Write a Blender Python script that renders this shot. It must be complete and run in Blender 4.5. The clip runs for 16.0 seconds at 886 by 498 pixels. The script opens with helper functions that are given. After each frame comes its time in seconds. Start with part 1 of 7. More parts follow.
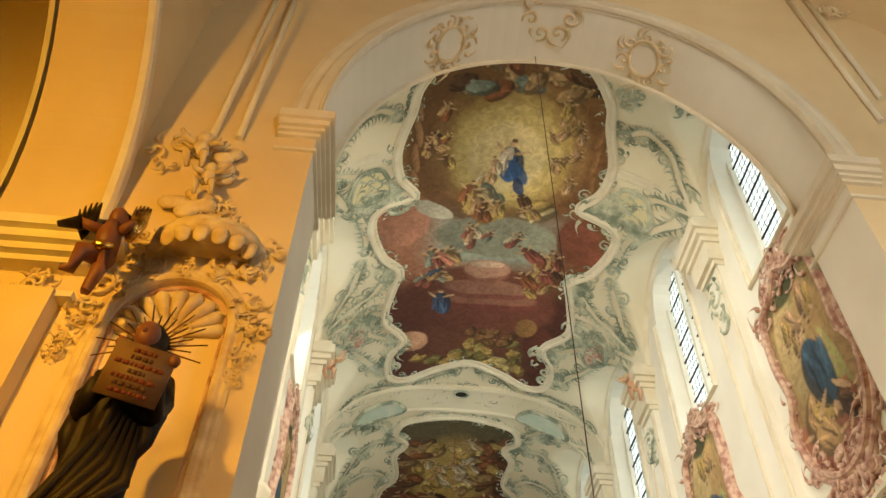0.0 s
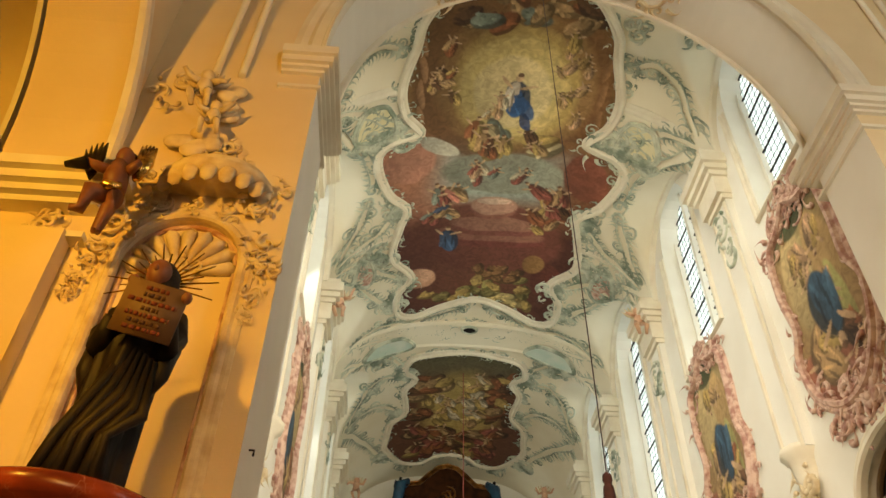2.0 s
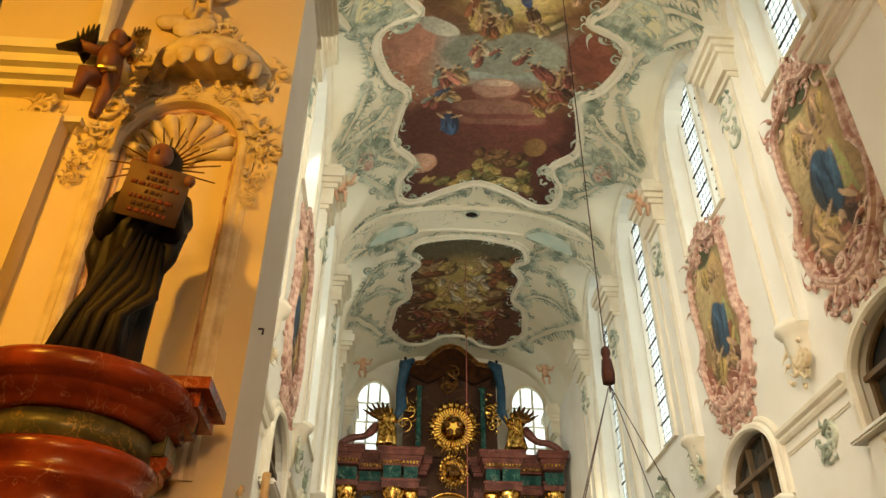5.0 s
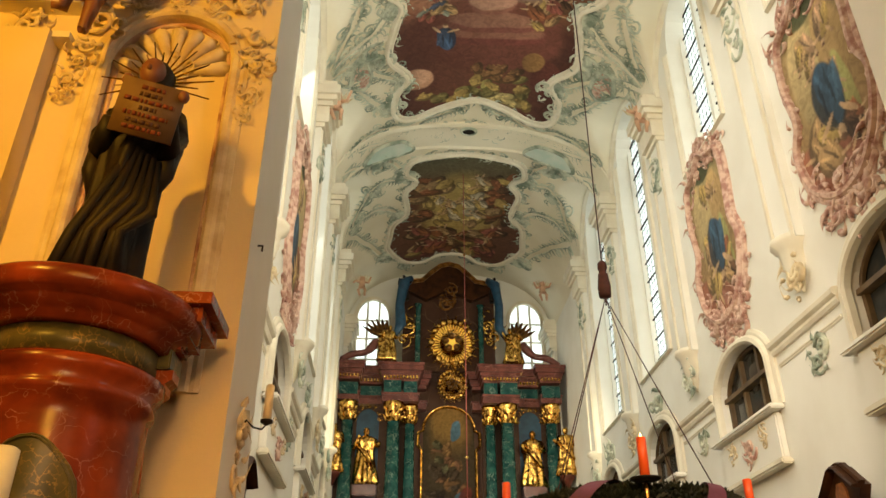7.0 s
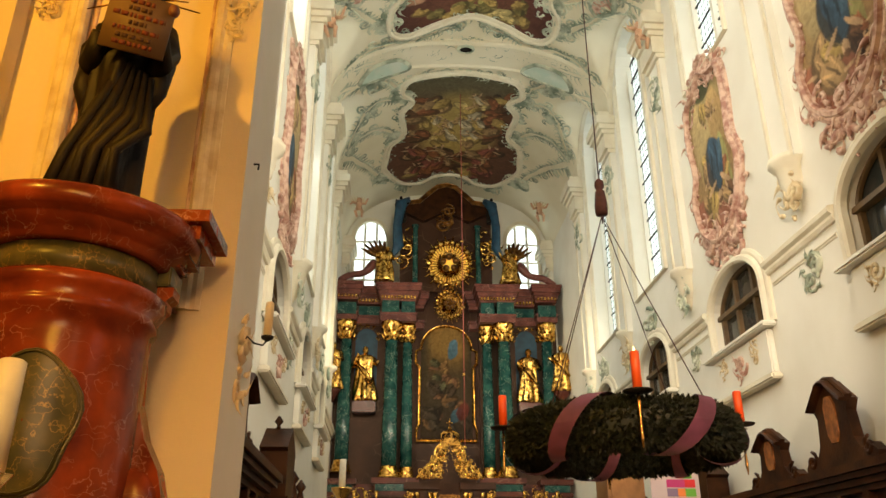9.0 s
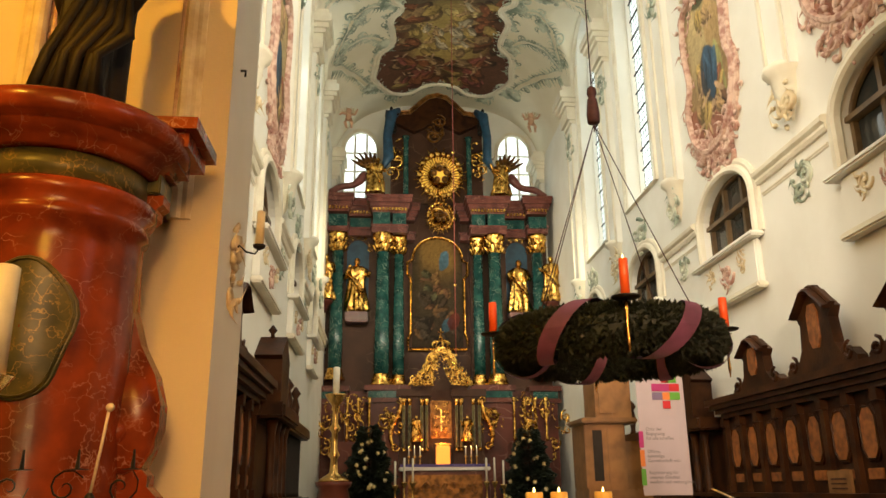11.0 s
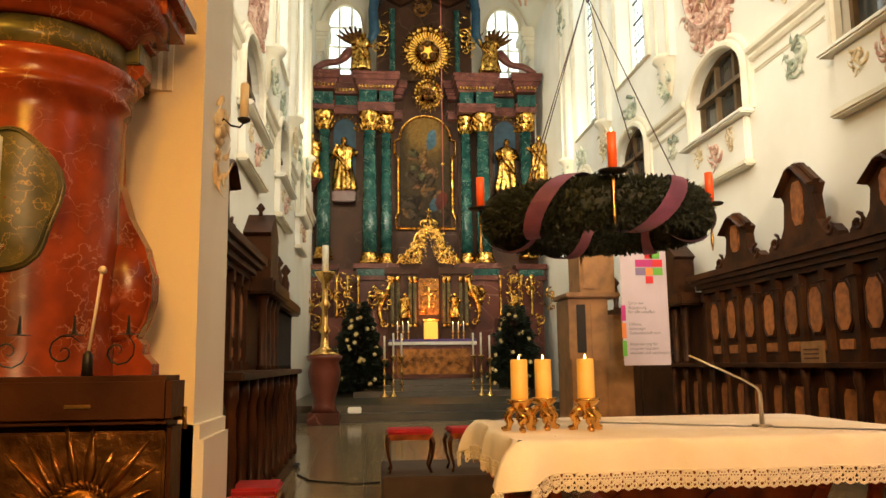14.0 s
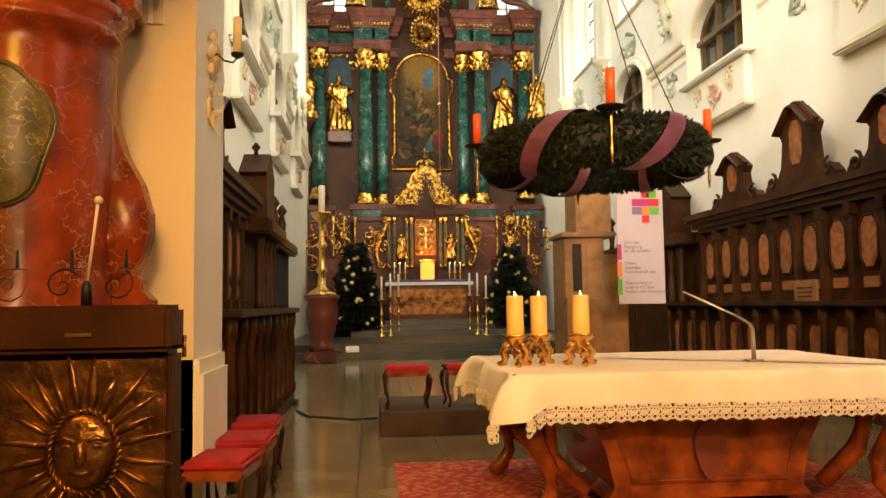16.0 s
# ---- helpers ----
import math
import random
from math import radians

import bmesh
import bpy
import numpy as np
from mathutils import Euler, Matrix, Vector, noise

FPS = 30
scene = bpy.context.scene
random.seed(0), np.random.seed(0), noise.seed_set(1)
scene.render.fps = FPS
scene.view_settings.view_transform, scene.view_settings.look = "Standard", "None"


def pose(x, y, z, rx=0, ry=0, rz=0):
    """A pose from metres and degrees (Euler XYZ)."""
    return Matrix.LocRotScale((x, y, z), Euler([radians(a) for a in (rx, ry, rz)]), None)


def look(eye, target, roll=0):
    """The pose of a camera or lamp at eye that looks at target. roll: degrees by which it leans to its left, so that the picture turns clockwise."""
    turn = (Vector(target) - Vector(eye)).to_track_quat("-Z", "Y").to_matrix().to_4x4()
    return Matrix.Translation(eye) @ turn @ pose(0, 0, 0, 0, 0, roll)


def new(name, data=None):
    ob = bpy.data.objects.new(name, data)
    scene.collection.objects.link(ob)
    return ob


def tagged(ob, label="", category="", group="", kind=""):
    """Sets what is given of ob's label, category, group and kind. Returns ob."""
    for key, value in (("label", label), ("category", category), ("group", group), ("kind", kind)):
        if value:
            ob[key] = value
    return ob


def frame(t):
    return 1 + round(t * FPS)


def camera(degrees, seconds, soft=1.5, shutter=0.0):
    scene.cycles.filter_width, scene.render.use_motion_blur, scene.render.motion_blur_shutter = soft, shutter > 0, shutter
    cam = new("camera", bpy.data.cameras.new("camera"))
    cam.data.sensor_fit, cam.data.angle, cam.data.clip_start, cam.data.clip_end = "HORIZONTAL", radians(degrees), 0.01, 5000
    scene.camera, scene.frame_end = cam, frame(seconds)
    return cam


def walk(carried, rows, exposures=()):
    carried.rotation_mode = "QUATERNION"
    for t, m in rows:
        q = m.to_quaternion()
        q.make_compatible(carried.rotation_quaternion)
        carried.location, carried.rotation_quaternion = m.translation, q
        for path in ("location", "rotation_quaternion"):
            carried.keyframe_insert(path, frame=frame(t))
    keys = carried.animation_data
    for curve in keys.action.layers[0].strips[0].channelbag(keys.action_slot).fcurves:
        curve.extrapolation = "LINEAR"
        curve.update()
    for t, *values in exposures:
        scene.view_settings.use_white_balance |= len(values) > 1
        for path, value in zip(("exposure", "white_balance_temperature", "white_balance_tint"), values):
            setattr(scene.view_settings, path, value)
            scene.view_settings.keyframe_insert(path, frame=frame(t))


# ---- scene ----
cam = camera(58.5, 16.0)
EYE, SINK = 1.711, 0.0163
ROWS = [
    (0.0, 137.49, -1.12, -5.03),
    (0.5, 136.23, -1.14, -4.88),
    (1.0, 135.08, -1.16, -4.64),
    (1.5, 134.17, -1.12, -4.38),
    (2.0, 133.0, -0.97, -4.16),
    (2.5, 131.64, -0.79, -4.04),
    (3.0, 130.06, -0.73, -3.99),
    (3.5, 128.77, -0.68, -3.92),
    (4.0, 127.4, -0.65, -3.81),
    (6.5, 120.46, -0.22, -3.56),
    (7.0, 118.87, -0.08, -3.55),
    (7.5, 117.44, 0.11, -3.51),
    (8.0, 115.83, 0.15, -3.54),
    (8.5, 114.56, 0.13, -3.58),
    (11.0, 106.87, 0.52, -4.23),
    (11.5, 105.39, 0.41, -4.53),
    (12.0, 103.82, 0.57, -4.65),
    (12.5, 102.41, 0.64, -4.73),
    (13.0, 100.91, 0.7, -4.91),
    (13.5, 99.6, 0.73, -5.03),
    (14.0, 98.23, 0.72, -5.1),
    (14.5, 97.26, 0.77, -5.22),
    (15.0, 96.28, 0.69, -5.38),
    (15.5, 95.09, 0.6, -5.4),
    (16.0, 94.0, 0.77, -5.34),
]
walk(cam, [(t, pose(0, 0, EYE - SINK * t, rx, ry, rz)) for t, rx, ry, rz in ROWS], [(0.0, -0.16), (3.0, -0.28), (8.0, -0.16), (12.0, 0.08), (16.0, 0.46)])


# ---- light ----
world = bpy.data.worlds.new("sky")
scene.world = world
world.use_nodes = True
sky = world.node_tree.nodes.new("ShaderNodeTexSky")
sky.sky_type, sky.sun_disc, sky.sun_elevation, sky.sun_rotation = "NISHITA", False, radians(25), radians(120)
world.node_tree.links.new(sky.outputs[0], world.node_tree.nodes["Background"].inputs[0])
world.node_tree.nodes["Background"].inputs[1].default_value = 0.1


def area(name, m, w, h, watts, colour, spread=180):
    lamp = bpy.data.lights.new(name, "AREA")
    lamp.shape, lamp.size, lamp.size_y, lamp.energy, lamp.color, lamp.spread = "RECTANGLE", w, h, watts, colour, radians(spread)
    ob = new(name, lamp)
    ob.matrix_world = m
    return ob


XC = 2.35          # axis of the choir
LW, RW = -2.35, 7.05   # its side walls
DAY, WARM, ORANGE = (1.0, 0.98, 0.87), (1.0, 0.8, 0.52), (1.0, 0.47, 0.04)
# unseen lamps: added fills for choir, altar and nave, warm lamp in the aisle
# two added fills high behind the chancel arch brighten the vault and choir
area("choir_flood_fill", look((0.9, 7.0, 14.7), (2.3, 24, 9)), 0.8, 0.6, 190, (1.0, 0.93, 0.76), 130)
area("choir_flood_fill", look((3.7, 7.0, 14.7), (2.3, 24, 9)), 0.8, 0.6, 190, (1.0, 0.93, 0.76), 130)
# added pair without a visible source, lifts the altar and its gilding
area("altar_fill", look((-1.6, 22.6, 9.5), (3.4, 31, 9.0)), 0.5, 0.5, 160, (1.0, 0.86, 0.6), 100)
area("altar_fill", look((6.3, 22.6, 9.5), (1.2, 31, 9.0)), 0.5, 0.5, 160, (1.0, 0.86, 0.6), 100)
# daylight through the tall windows on the shaded side
for wy, wz, wh in ((9.6, 15.5, 4.4), (14.7, 15.2, 4.8), (20.0, 13.4, 8.2), (24.6, 13.4, 8.4)):
    area("window_daylight", look((LW - 0.42, wy, wz), (RW, wy, 4.0)), 2.1, wh, 170, DAY, 140)
# unseen fill added for the left choir wall and the lower altar
area("choir_low_fill", look((2.3, 8.0, 7.6), (-0.6, 23, 7.0)), 1.2, 0.8, 340, (1.0, 0.87, 0.66))
area("aisle_lamp", look((-4.0, 0.3, 6.6), (-2.8, 5.5, 6.2)), 0.26, 0.26, 240, ORANGE, 150)
# added orange fill for the wall strip and pedestal that the first one misses
area("aisle_lamp", look((-1.1, -1.2, 5.2), (-1.5, 5.5, 2.6)), 0.4, 0.4, 22, ORANGE, 75)
# nave fills, all added: table, lectern and floor, arch, right choir wall
area("nave_fill", look((4.2, -3.0, 6.5), (3.6, 7, 1.8)), 1.5, 1.0, 92, (1.0, 0.53, 0.26), 66)
area("nave_fill", look((0.4, -3.5, 4.4), (0.1, 5.5, 0.7)), 1.0, 0.6, 88, (1.0, 0.55, 0.22), 84)
# no window here: pale lamp added to whiten the pier reveal
area("nave_side_fill", look((6.4, 1.0, 8.0), (-1.0, 6.0, 7.0)), 1.2, 2.0, 28, (1.0, 0.9, 0.75), 80)
area("nave_fill", look((4.0, -5.0, 5.0), (4.6, 5.5, 13.2)), 1.5, 1.5, 200, (1.0, 0.9, 0.74), 84)
area("nave_fill", look((0.5, -6.0, 6.5), (7.0, 11.0, 4.6)), 0.8, 0.8, 115, (1.0, 0.85, 0.66), 44)


# ---- materials ----
def mat(name, base, second=None, rough=0.6, metal=0.0, scale=4.0, bump=0.1, fine=60.0, mixlo=0.4, mixhi=0.65, detail=6.0, coat=0.0, spread=0.0, shine=0.5):
    m = bpy.data.materials.new(name)
    m.use_nodes = True
    nt = m.node_tree
    b = nt.nodes["Principled BSDF"]
    b.inputs["Roughness"].default_value, b.inputs["Metallic"].default_value = rough, metal
    b.inputs["Coat Weight"].default_value, b.inputs["Specular IOR Level"].default_value = coat, shine
    tc = nt.nodes.new("ShaderNodeTexCoord")
    n1 = nt.nodes.new("ShaderNodeTexNoise")
    n1.inputs["Scale"].default_value, n1.inputs["Detail"].default_value = scale, detail
    n2 = nt.nodes.new("ShaderNodeTexNoise")
    n2.inputs["Scale"].default_value, n2.inputs["Detail"].default_value = fine, 4.0
    nt.links.new(tc.outputs["Object"], n1.inputs["Vector"])
    nt.links.new(tc.outputs["Object"], n2.inputs["Vector"])
    ramp = nt.nodes.new("ShaderNodeMapRange")
    ramp.inputs[1].default_value, ramp.inputs[2].default_value = mixlo, mixhi
    nt.links.new(n1.outputs["Fac"], ramp.inputs[0])
    mix = nt.nodes.new("ShaderNodeMix")
    mix.data_type = "RGBA"
    second = second or tuple(c * 0.8 for c in base)
    mix.inputs[6].default_value, mix.inputs[7].default_value = (*base, 1), (*second, 1)
    nt.links.new(ramp.outputs[0], mix.inputs[0])
    last = mix.outputs[2]
    if spread:
        info = nt.nodes.new("ShaderNodeObjectInfo")
        hsv = nt.nodes.new("ShaderNodeHueSaturation")
        val = nt.nodes.new("ShaderNodeMapRange")
        val.inputs[3].default_value, val.inputs[4].default_value = 1 - spread, 1 + spread
        nt.links.new(info.outputs["Random"], val.inputs[0])
        nt.links.new(val.outputs[0], hsv.inputs["Value"])
        nt.links.new(last, hsv.inputs["Color"])
        last = hsv.outputs[0]
    nt.links.new(last, b.inputs["Base Color"])
    if bump:
        bp = nt.nodes.new("ShaderNodeBump")
        bp.inputs["Strength"].default_value, bp.inputs["Distance"].default_value = bump, 0.02
        nt.links.new(n2.outputs["Fac"], bp.inputs["Height"])
        nt.links.new(bp.outputs[0], b.inputs["Normal"])
    return m


def veined(name, base, second, vein, scale=1.5, rough=0.18, width=0.03):
    """Polished marble with clouded ground and thin branching veins."""
    m = mat(name, base, second, rough, 0, scale, 0.02, 30, 0.35, 0.65, 8, shine=0.5 if rough < 0.2 else 0.25)
    nt = m.node_tree
    b = nt.nodes["Principled BSDF"]
    ground = b.inputs["Base Color"].links[0].from_socket
    tc = nt.nodes.new("ShaderNodeTexCoord")
    wob = nt.nodes.new("ShaderNodeTexNoise")
    wob.inputs["Scale"].default_value, wob.inputs["Detail"].default_value = scale * 1.3, 5
    add = nt.nodes.new("ShaderNodeMix")
    add.data_type = "RGBA"
    add.blend_type = "LINEAR_LIGHT"
    add.inputs[0].default_value = 0.35
    nt.links.new(tc.outputs["Object"], wob.inputs["Vector"])
    nt.links.new(tc.outputs["Object"], add.inputs[6])
    nt.links.new(wob.outputs["Color"], add.inputs[7])
    vor = nt.nodes.new("ShaderNodeTexVoronoi")
    vor.feature = "DISTANCE_TO_EDGE"
    vor.inputs["Scale"].default_value = scale * 1.2
    nt.links.new(add.outputs[2], vor.inputs["Vector"])
    r = nt.nodes.new("ShaderNodeMapRange")
    r.inputs[1].default_value, r.inputs[2].default_value, r.inputs[3].default_value, r.inputs[4].default_value = 0.0, width, 0.75, 0.0
    nt.links.new(vor.outputs["Distance"], r.inputs[0])
    mk = nt.nodes.new("ShaderNodeTexNoise")
    mk.inputs["Scale"].default_value = scale * 0.9
    nt.links.new(tc.outputs["Object"], mk.inputs["Vector"])
    mr = nt.nodes.new("ShaderNodeMapRange")
    mr.inputs[1].default_value, mr.inputs[2].default_value = 0.42, 0.62
    nt.links.new(mk.outputs["Fac"], mr.inputs[0])
    mul = nt.nodes.new("ShaderNodeMath")
    mul.operation = "MULTIPLY"
    nt.links.new(r.outputs[0], mul.inputs[0])
    nt.links.new(mr.outputs[0], mul.inputs[1])
    mx = nt.nodes.new("ShaderNodeMix")
    mx.data_type = "RGBA"
    nt.links.new(mul.outputs[0], mx.inputs[0])
    nt.links.new(ground, mx.inputs[6])
    mx.inputs[7].default_value = (*vein, 1)
    nt.links.new(mx.outputs[2], b.inputs["Base Color"])
    return m


def glow(name, colour, strength):
    m = bpy.data.materials.new(name)
    m.use_nodes = True
    b = m.node_tree.nodes["Principled BSDF"]
    b.inputs["Base Color"].default_value = (*colour, 1)
    b.inputs["Emission Color"].default_value, b.inputs["Emission Strength"].default_value = (*colour, 1), strength
    return m


def picture(name, rough=0.65, fine=9.0):
    """A painted surface: the colours of its brushwork lie on the mesh, broken up by finer strokes."""
    m = mat(name, (0.5, 0.5, 0.5), None, rough, 0, fine, 0.12, 40, 0.34, 0.66, 10)
    nt = m.node_tree
    for nd in nt.nodes:
        if nd.type == "TEX_NOISE" and nd.inputs["Scale"].default_value == fine:
            nd.inputs["Distortion"].default_value = 1.4
    b = nt.nodes["Principled BSDF"]
    stroke = b.inputs["Base Color"].links[0].from_node
    stroke.inputs[6].default_value, stroke.inputs[7].default_value = (1.15, 1.12, 1.06, 1), (0.78, 0.73, 0.68, 1)
    at = nt.nodes.new("ShaderNodeVertexColor")
    at.layer_name = "paint"
    mul = nt.nodes.new("ShaderNodeMix")
    mul.data_type, mul.blend_type = "RGBA", "MULTIPLY"
    mul.inputs[0].default_value = 1
    nt.links.new(at.outputs[0], mul.inputs[6])
    nt.links.new(stroke.outputs[2], mul.inputs[7])
    nt.links.new(mul.outputs[2], b.inputs["Base Color"])
    return m


PLASTER = mat("white_plaster", (0.83, 0.81, 0.72), (0.77, 0.74, 0.64), 0.85, 0, 0.7, 0.08, 35)
VAULT = mat("vault_plaster", (0.85, 0.79, 0.62), (0.77, 0.7, 0.52), 0.85, 0, 0.5, 0.08, 35)
NAVE = mat("cream_plaster", (0.77, 0.64, 0.4), (0.71, 0.57, 0.34), 0.85, 0, 0.6, 0.08, 35)
TRIM = mat("cream_moulding", (0.8, 0.75, 0.6), (0.72, 0.65, 0.5), 0.7, 0, 2.0, 0.05, 40)
# own grey-green, plus a dark mottled tone painted in as relief shade
GREEN = mat("grey_green_stucco_with_shade", (0.64, 0.66, 0.52), (0.22, 0.27, 0.2), 0.7, 0, 2.2, 0.2, 40, 0.4, 0.62)
MINT = mat("mint_stucco_field", (0.55, 0.68, 0.58), (0.68, 0.74, 0.64), 0.75, 0, 2.0, 0.08, 30)
PINK = mat("rose_stucco", (0.68, 0.48, 0.37), (0.4, 0.2, 0.15), 0.65, 0, 6.0, 0.15, 40, 0.42, 0.62)
SHELL = mat("cream_stucco", (0.75, 0.64, 0.42), (0.58, 0.44, 0.25), 0.7, 0, 5.0, 0.15, 40)
GOLD = mat("gilding", (0.92, 0.58, 0.14), (0.2, 0.09, 0.018), 0.27, 1.0, 7.0, 0.3, 40, 0.42, 0.6)
BRASS = mat("brass", (0.8, 0.5, 0.16), (0.55, 0.33, 0.1), 0.25, 1.0, 8.0, 0.1, 60)
BRONZE = mat("dark_bronze", (0.24, 0.11, 0.03), (0.07, 0.03, 0.01), 0.36, 0.9, 5.0, 0.35, 30)
IRON = mat("black_iron", (0.02, 0.018, 0.016), None, 0.5, 0.6, 8.0, 0.1)
RED = veined("red_marble", (0.27, 0.045, 0.013), (0.11, 0.018, 0.008), (0.42, 0.2, 0.12), 3.6, 0.24, 0.03)
ROSE = veined("rose_marble", (0.13, 0.034, 0.02), (0.055, 0.014, 0.009), (0.26, 0.13, 0.09), 0.9, 0.35)
JADE = veined("green_marble", (0.006, 0.034, 0.031), (0.02, 0.075, 0.064), (0.32, 0.4, 0.33), 3.6, 0.2, 0.035)
OLIVE = veined("olive_marble", (0.12, 0.1, 0.04), (0.045, 0.045, 0.02), (0.42, 0.26, 0.07), 5.0, 0.34, 0.05)
ROSEPALE = veined("pale_rose_marble", (0.17, 0.056, 0.042), (0.075, 0.024, 0.018), (0.36, 0.18, 0.14), 2.4, 0.3)
DARKSTONE = veined("dark_marble", (0.035, 0.014, 0.007), (0.06, 0.024, 0.011), (0.12, 0.07, 0.035), 1.0, 0.6)
WOOD = mat("dark_oak", (0.052, 0.018, 0.0055), (0.018, 0.0062, 0.0026), 0.36, 0, 3.0, 0.15, 25, spread=0.2, shine=0.15)
PANEL = mat("burr_panel", (0.34, 0.115, 0.026), (0.15, 0.048, 0.012), 0.35, 0, 9.0, 0.05, 60, spread=0.15)
OAK = mat("light_oak", (0.26, 0.13, 0.042), (0.16, 0.078, 0.024), 0.45, 0, 4.0, 0.08, 40, spread=0.1)
CHERRY = mat("polished_cherry", (0.3, 0.072, 0.013), (0.12, 0.028, 0.007), 0.2, 0, 5.0, 0.05, 40, coat=0.4)
CLOTH = mat("white_linen", (0.82, 0.77, 0.68), (0.76, 0.7, 0.6), 0.9, 0, 3.0, 0.15, 90)
VELVET = mat("red_velvet", (0.42, 0.012, 0.02), (0.28, 0.008, 0.012), 0.85, 0, 6.0, 0.1, 90)
RUG = mat("red_patterned_carpet", (0.36, 0.035, 0.025), (0.5, 0.16, 0.09), 0.95, 0, 14.0, 0.2, 90, 0.5, 0.56)
RIBBON = mat("mauve_ribbon", (0.16, 0.05, 0.11), (0.1, 0.032, 0.07), 0.6, 0, 5.0, 0.1, 120)
FIR = mat("fir_needles", (0.013, 0.02, 0.008), (0.005, 0.01, 0.005), 0.6, 0, 8.0, 0.0, 60)
WAX = mat("cream_wax", (0.84, 0.54, 0.14), (0.86, 0.6, 0.2), 0.45, 0, 6.0, 0.02)
WAXW = mat("white_wax", (0.8, 0.75, 0.6), None, 0.45, 0, 6.0, 0.02)
WAXO = mat("orange_wax", (0.8, 0.11, 0.015), (0.72, 0.08, 0.01), 0.4, 0, 6.0, 0.02)
FLAME = glow("candle_flame", (1.0, 0.65, 0.2), 14.0)
SKYGLASS = glow("sky_backdrop", (0.88, 0.99, 0.97), 1.5)
ROBE = mat("black_gilt_robe", (0.01, 0.008, 0.007), (0.022, 0.014, 0.007), 0.5, 0, 5.0, 0.15, 30, shine=0.16)
SKIN = mat("painted_limewood", (0.2, 0.075, 0.04), (0.15, 0.05, 0.025), 0.5, 0, 6.0, 0.05)
CHERUB = mat("painted_stucco_flesh", (0.68, 0.42, 0.26), (0.55, 0.32, 0.2), 0.6, 0, 6.0, 0.05)
PARCH = mat("aged_tablet", (0.15, 0.085, 0.04), (0.1, 0.055, 0.025), 0.6, 0, 6.0, 0.05)
INK = mat("dark_ink", (0.06, 0.02, 0.01), None, 0.7)
REDINK = mat("red_ink", (0.14, 0.022, 0.01), None, 0.7)
BLUE = mat("blue_drapery", (0.015, 0.07, 0.13), (0.01, 0.04, 0.08), 0.5, 0, 4.0, 0.1, 30)
PANE = mat("dark_window_pane", (0.03, 0.035, 0.035), (0.06, 0.055, 0.045), 0.08, 0, 2.0, 0.0)
FLOOR = mat("polished_limestone", (0.21, 0.16, 0.085), (0.135, 0.1, 0.055), 0.13, 0, 1.3, 0.03, 40, spread=0.1)
STEP = mat("grey_green_step_stone", (0.05, 0.045, 0.028), (0.03, 0.027, 0.018), 0.35, 0, 2.0, 0.08, 40)
BANNER = mat("white_banner_cloth", (0.5, 0.45, 0.52), (0.45, 0.41, 0.47), 0.75, 0, 2.0, 0.03)
GREY = mat("grey_print", (0.2, 0.19, 0.21), None, 0.7)
STAR = mat("straw_star", (0.75, 0.55, 0.2), (0.8, 0.65, 0.35), 0.5, 0, 8.0, 0.05)
CORD = mat("dark_red_cord", (0.05, 0.012, 0.01), (0.03, 0.008, 0.007), 0.7, 0, 20.0, 0.1)
CAMEL = mat("brown_felt_plinth", (0.06, 0.036, 0.019), (0.045, 0.027, 0.014), 0.9, 0, 4.0, 0.1, 90)


LEAD = mat("window_lead", (0.17, 0.18, 0.18), (0.12, 0.13, 0.13), 0.6, 0.3, 8.0, 0.05)
UMBERWOOD = mat("brown_window_wood", (0.14, 0.085, 0.035), (0.08, 0.048, 0.02), 0.5, 0, 4.0, 0.1, 40)


def plain(name, c):
    return mat(name, c, tuple(0.9 * v for v in c), 0.6, 0, 5.0, 0.02)


# ---- mesh helpers ----
def part(name, bm, material, parent=None, label="", smooth=False, kind="", category=""):
    mesh = bpy.data.meshes.new(name)
    bmesh.ops.recalc_face_normals(bm, faces=bm.faces)
    if smooth:
        for f in bm.faces:
            f.smooth = True
    bm.to_mesh(mesh)
    bm.free()
    for m in material if isinstance(material, (list, tuple)) else (material,):
        mesh.materials.append(m)
    ob = new(name, mesh)
    ob.parent = parent
    return tagged(ob, label, category, "", kind)


def thing(name, label, category, at=(0, 0, 0), turn=0, group="", kind=""):
    ob = new(name)
    ob.empty_display_size = 0.1
    ob.matrix_basis = pose(*at, 0, 0, turn)
    return tagged(ob, label, category, group, kind)


def box(bm, x0, x1, y0, y1, z0, z1, mi=0):
    v = [bm.verts.new((x, y, z)) for x in (x0, x1) for y in (y0, y1) for z in (z0, z1)]
    for q in ((0, 1, 3, 2), (4, 6, 7, 5), (0, 4, 5, 1), (2, 3, 7, 6), (0, 2, 6, 4), (1, 5, 7, 3)):
        bm.faces.new([v[i] for i in q]).material_index = mi
    return bm


def rbox(x0, x1, y0, y1, z0, z1, r=0.01):
    bm = box(bmesh.new(), x0, x1, y0, y1, z0, z1)
    bmesh.ops.bevel(bm, geom=bm.edges[:], offset=r, segments=2, affect="EDGES")
    return bm


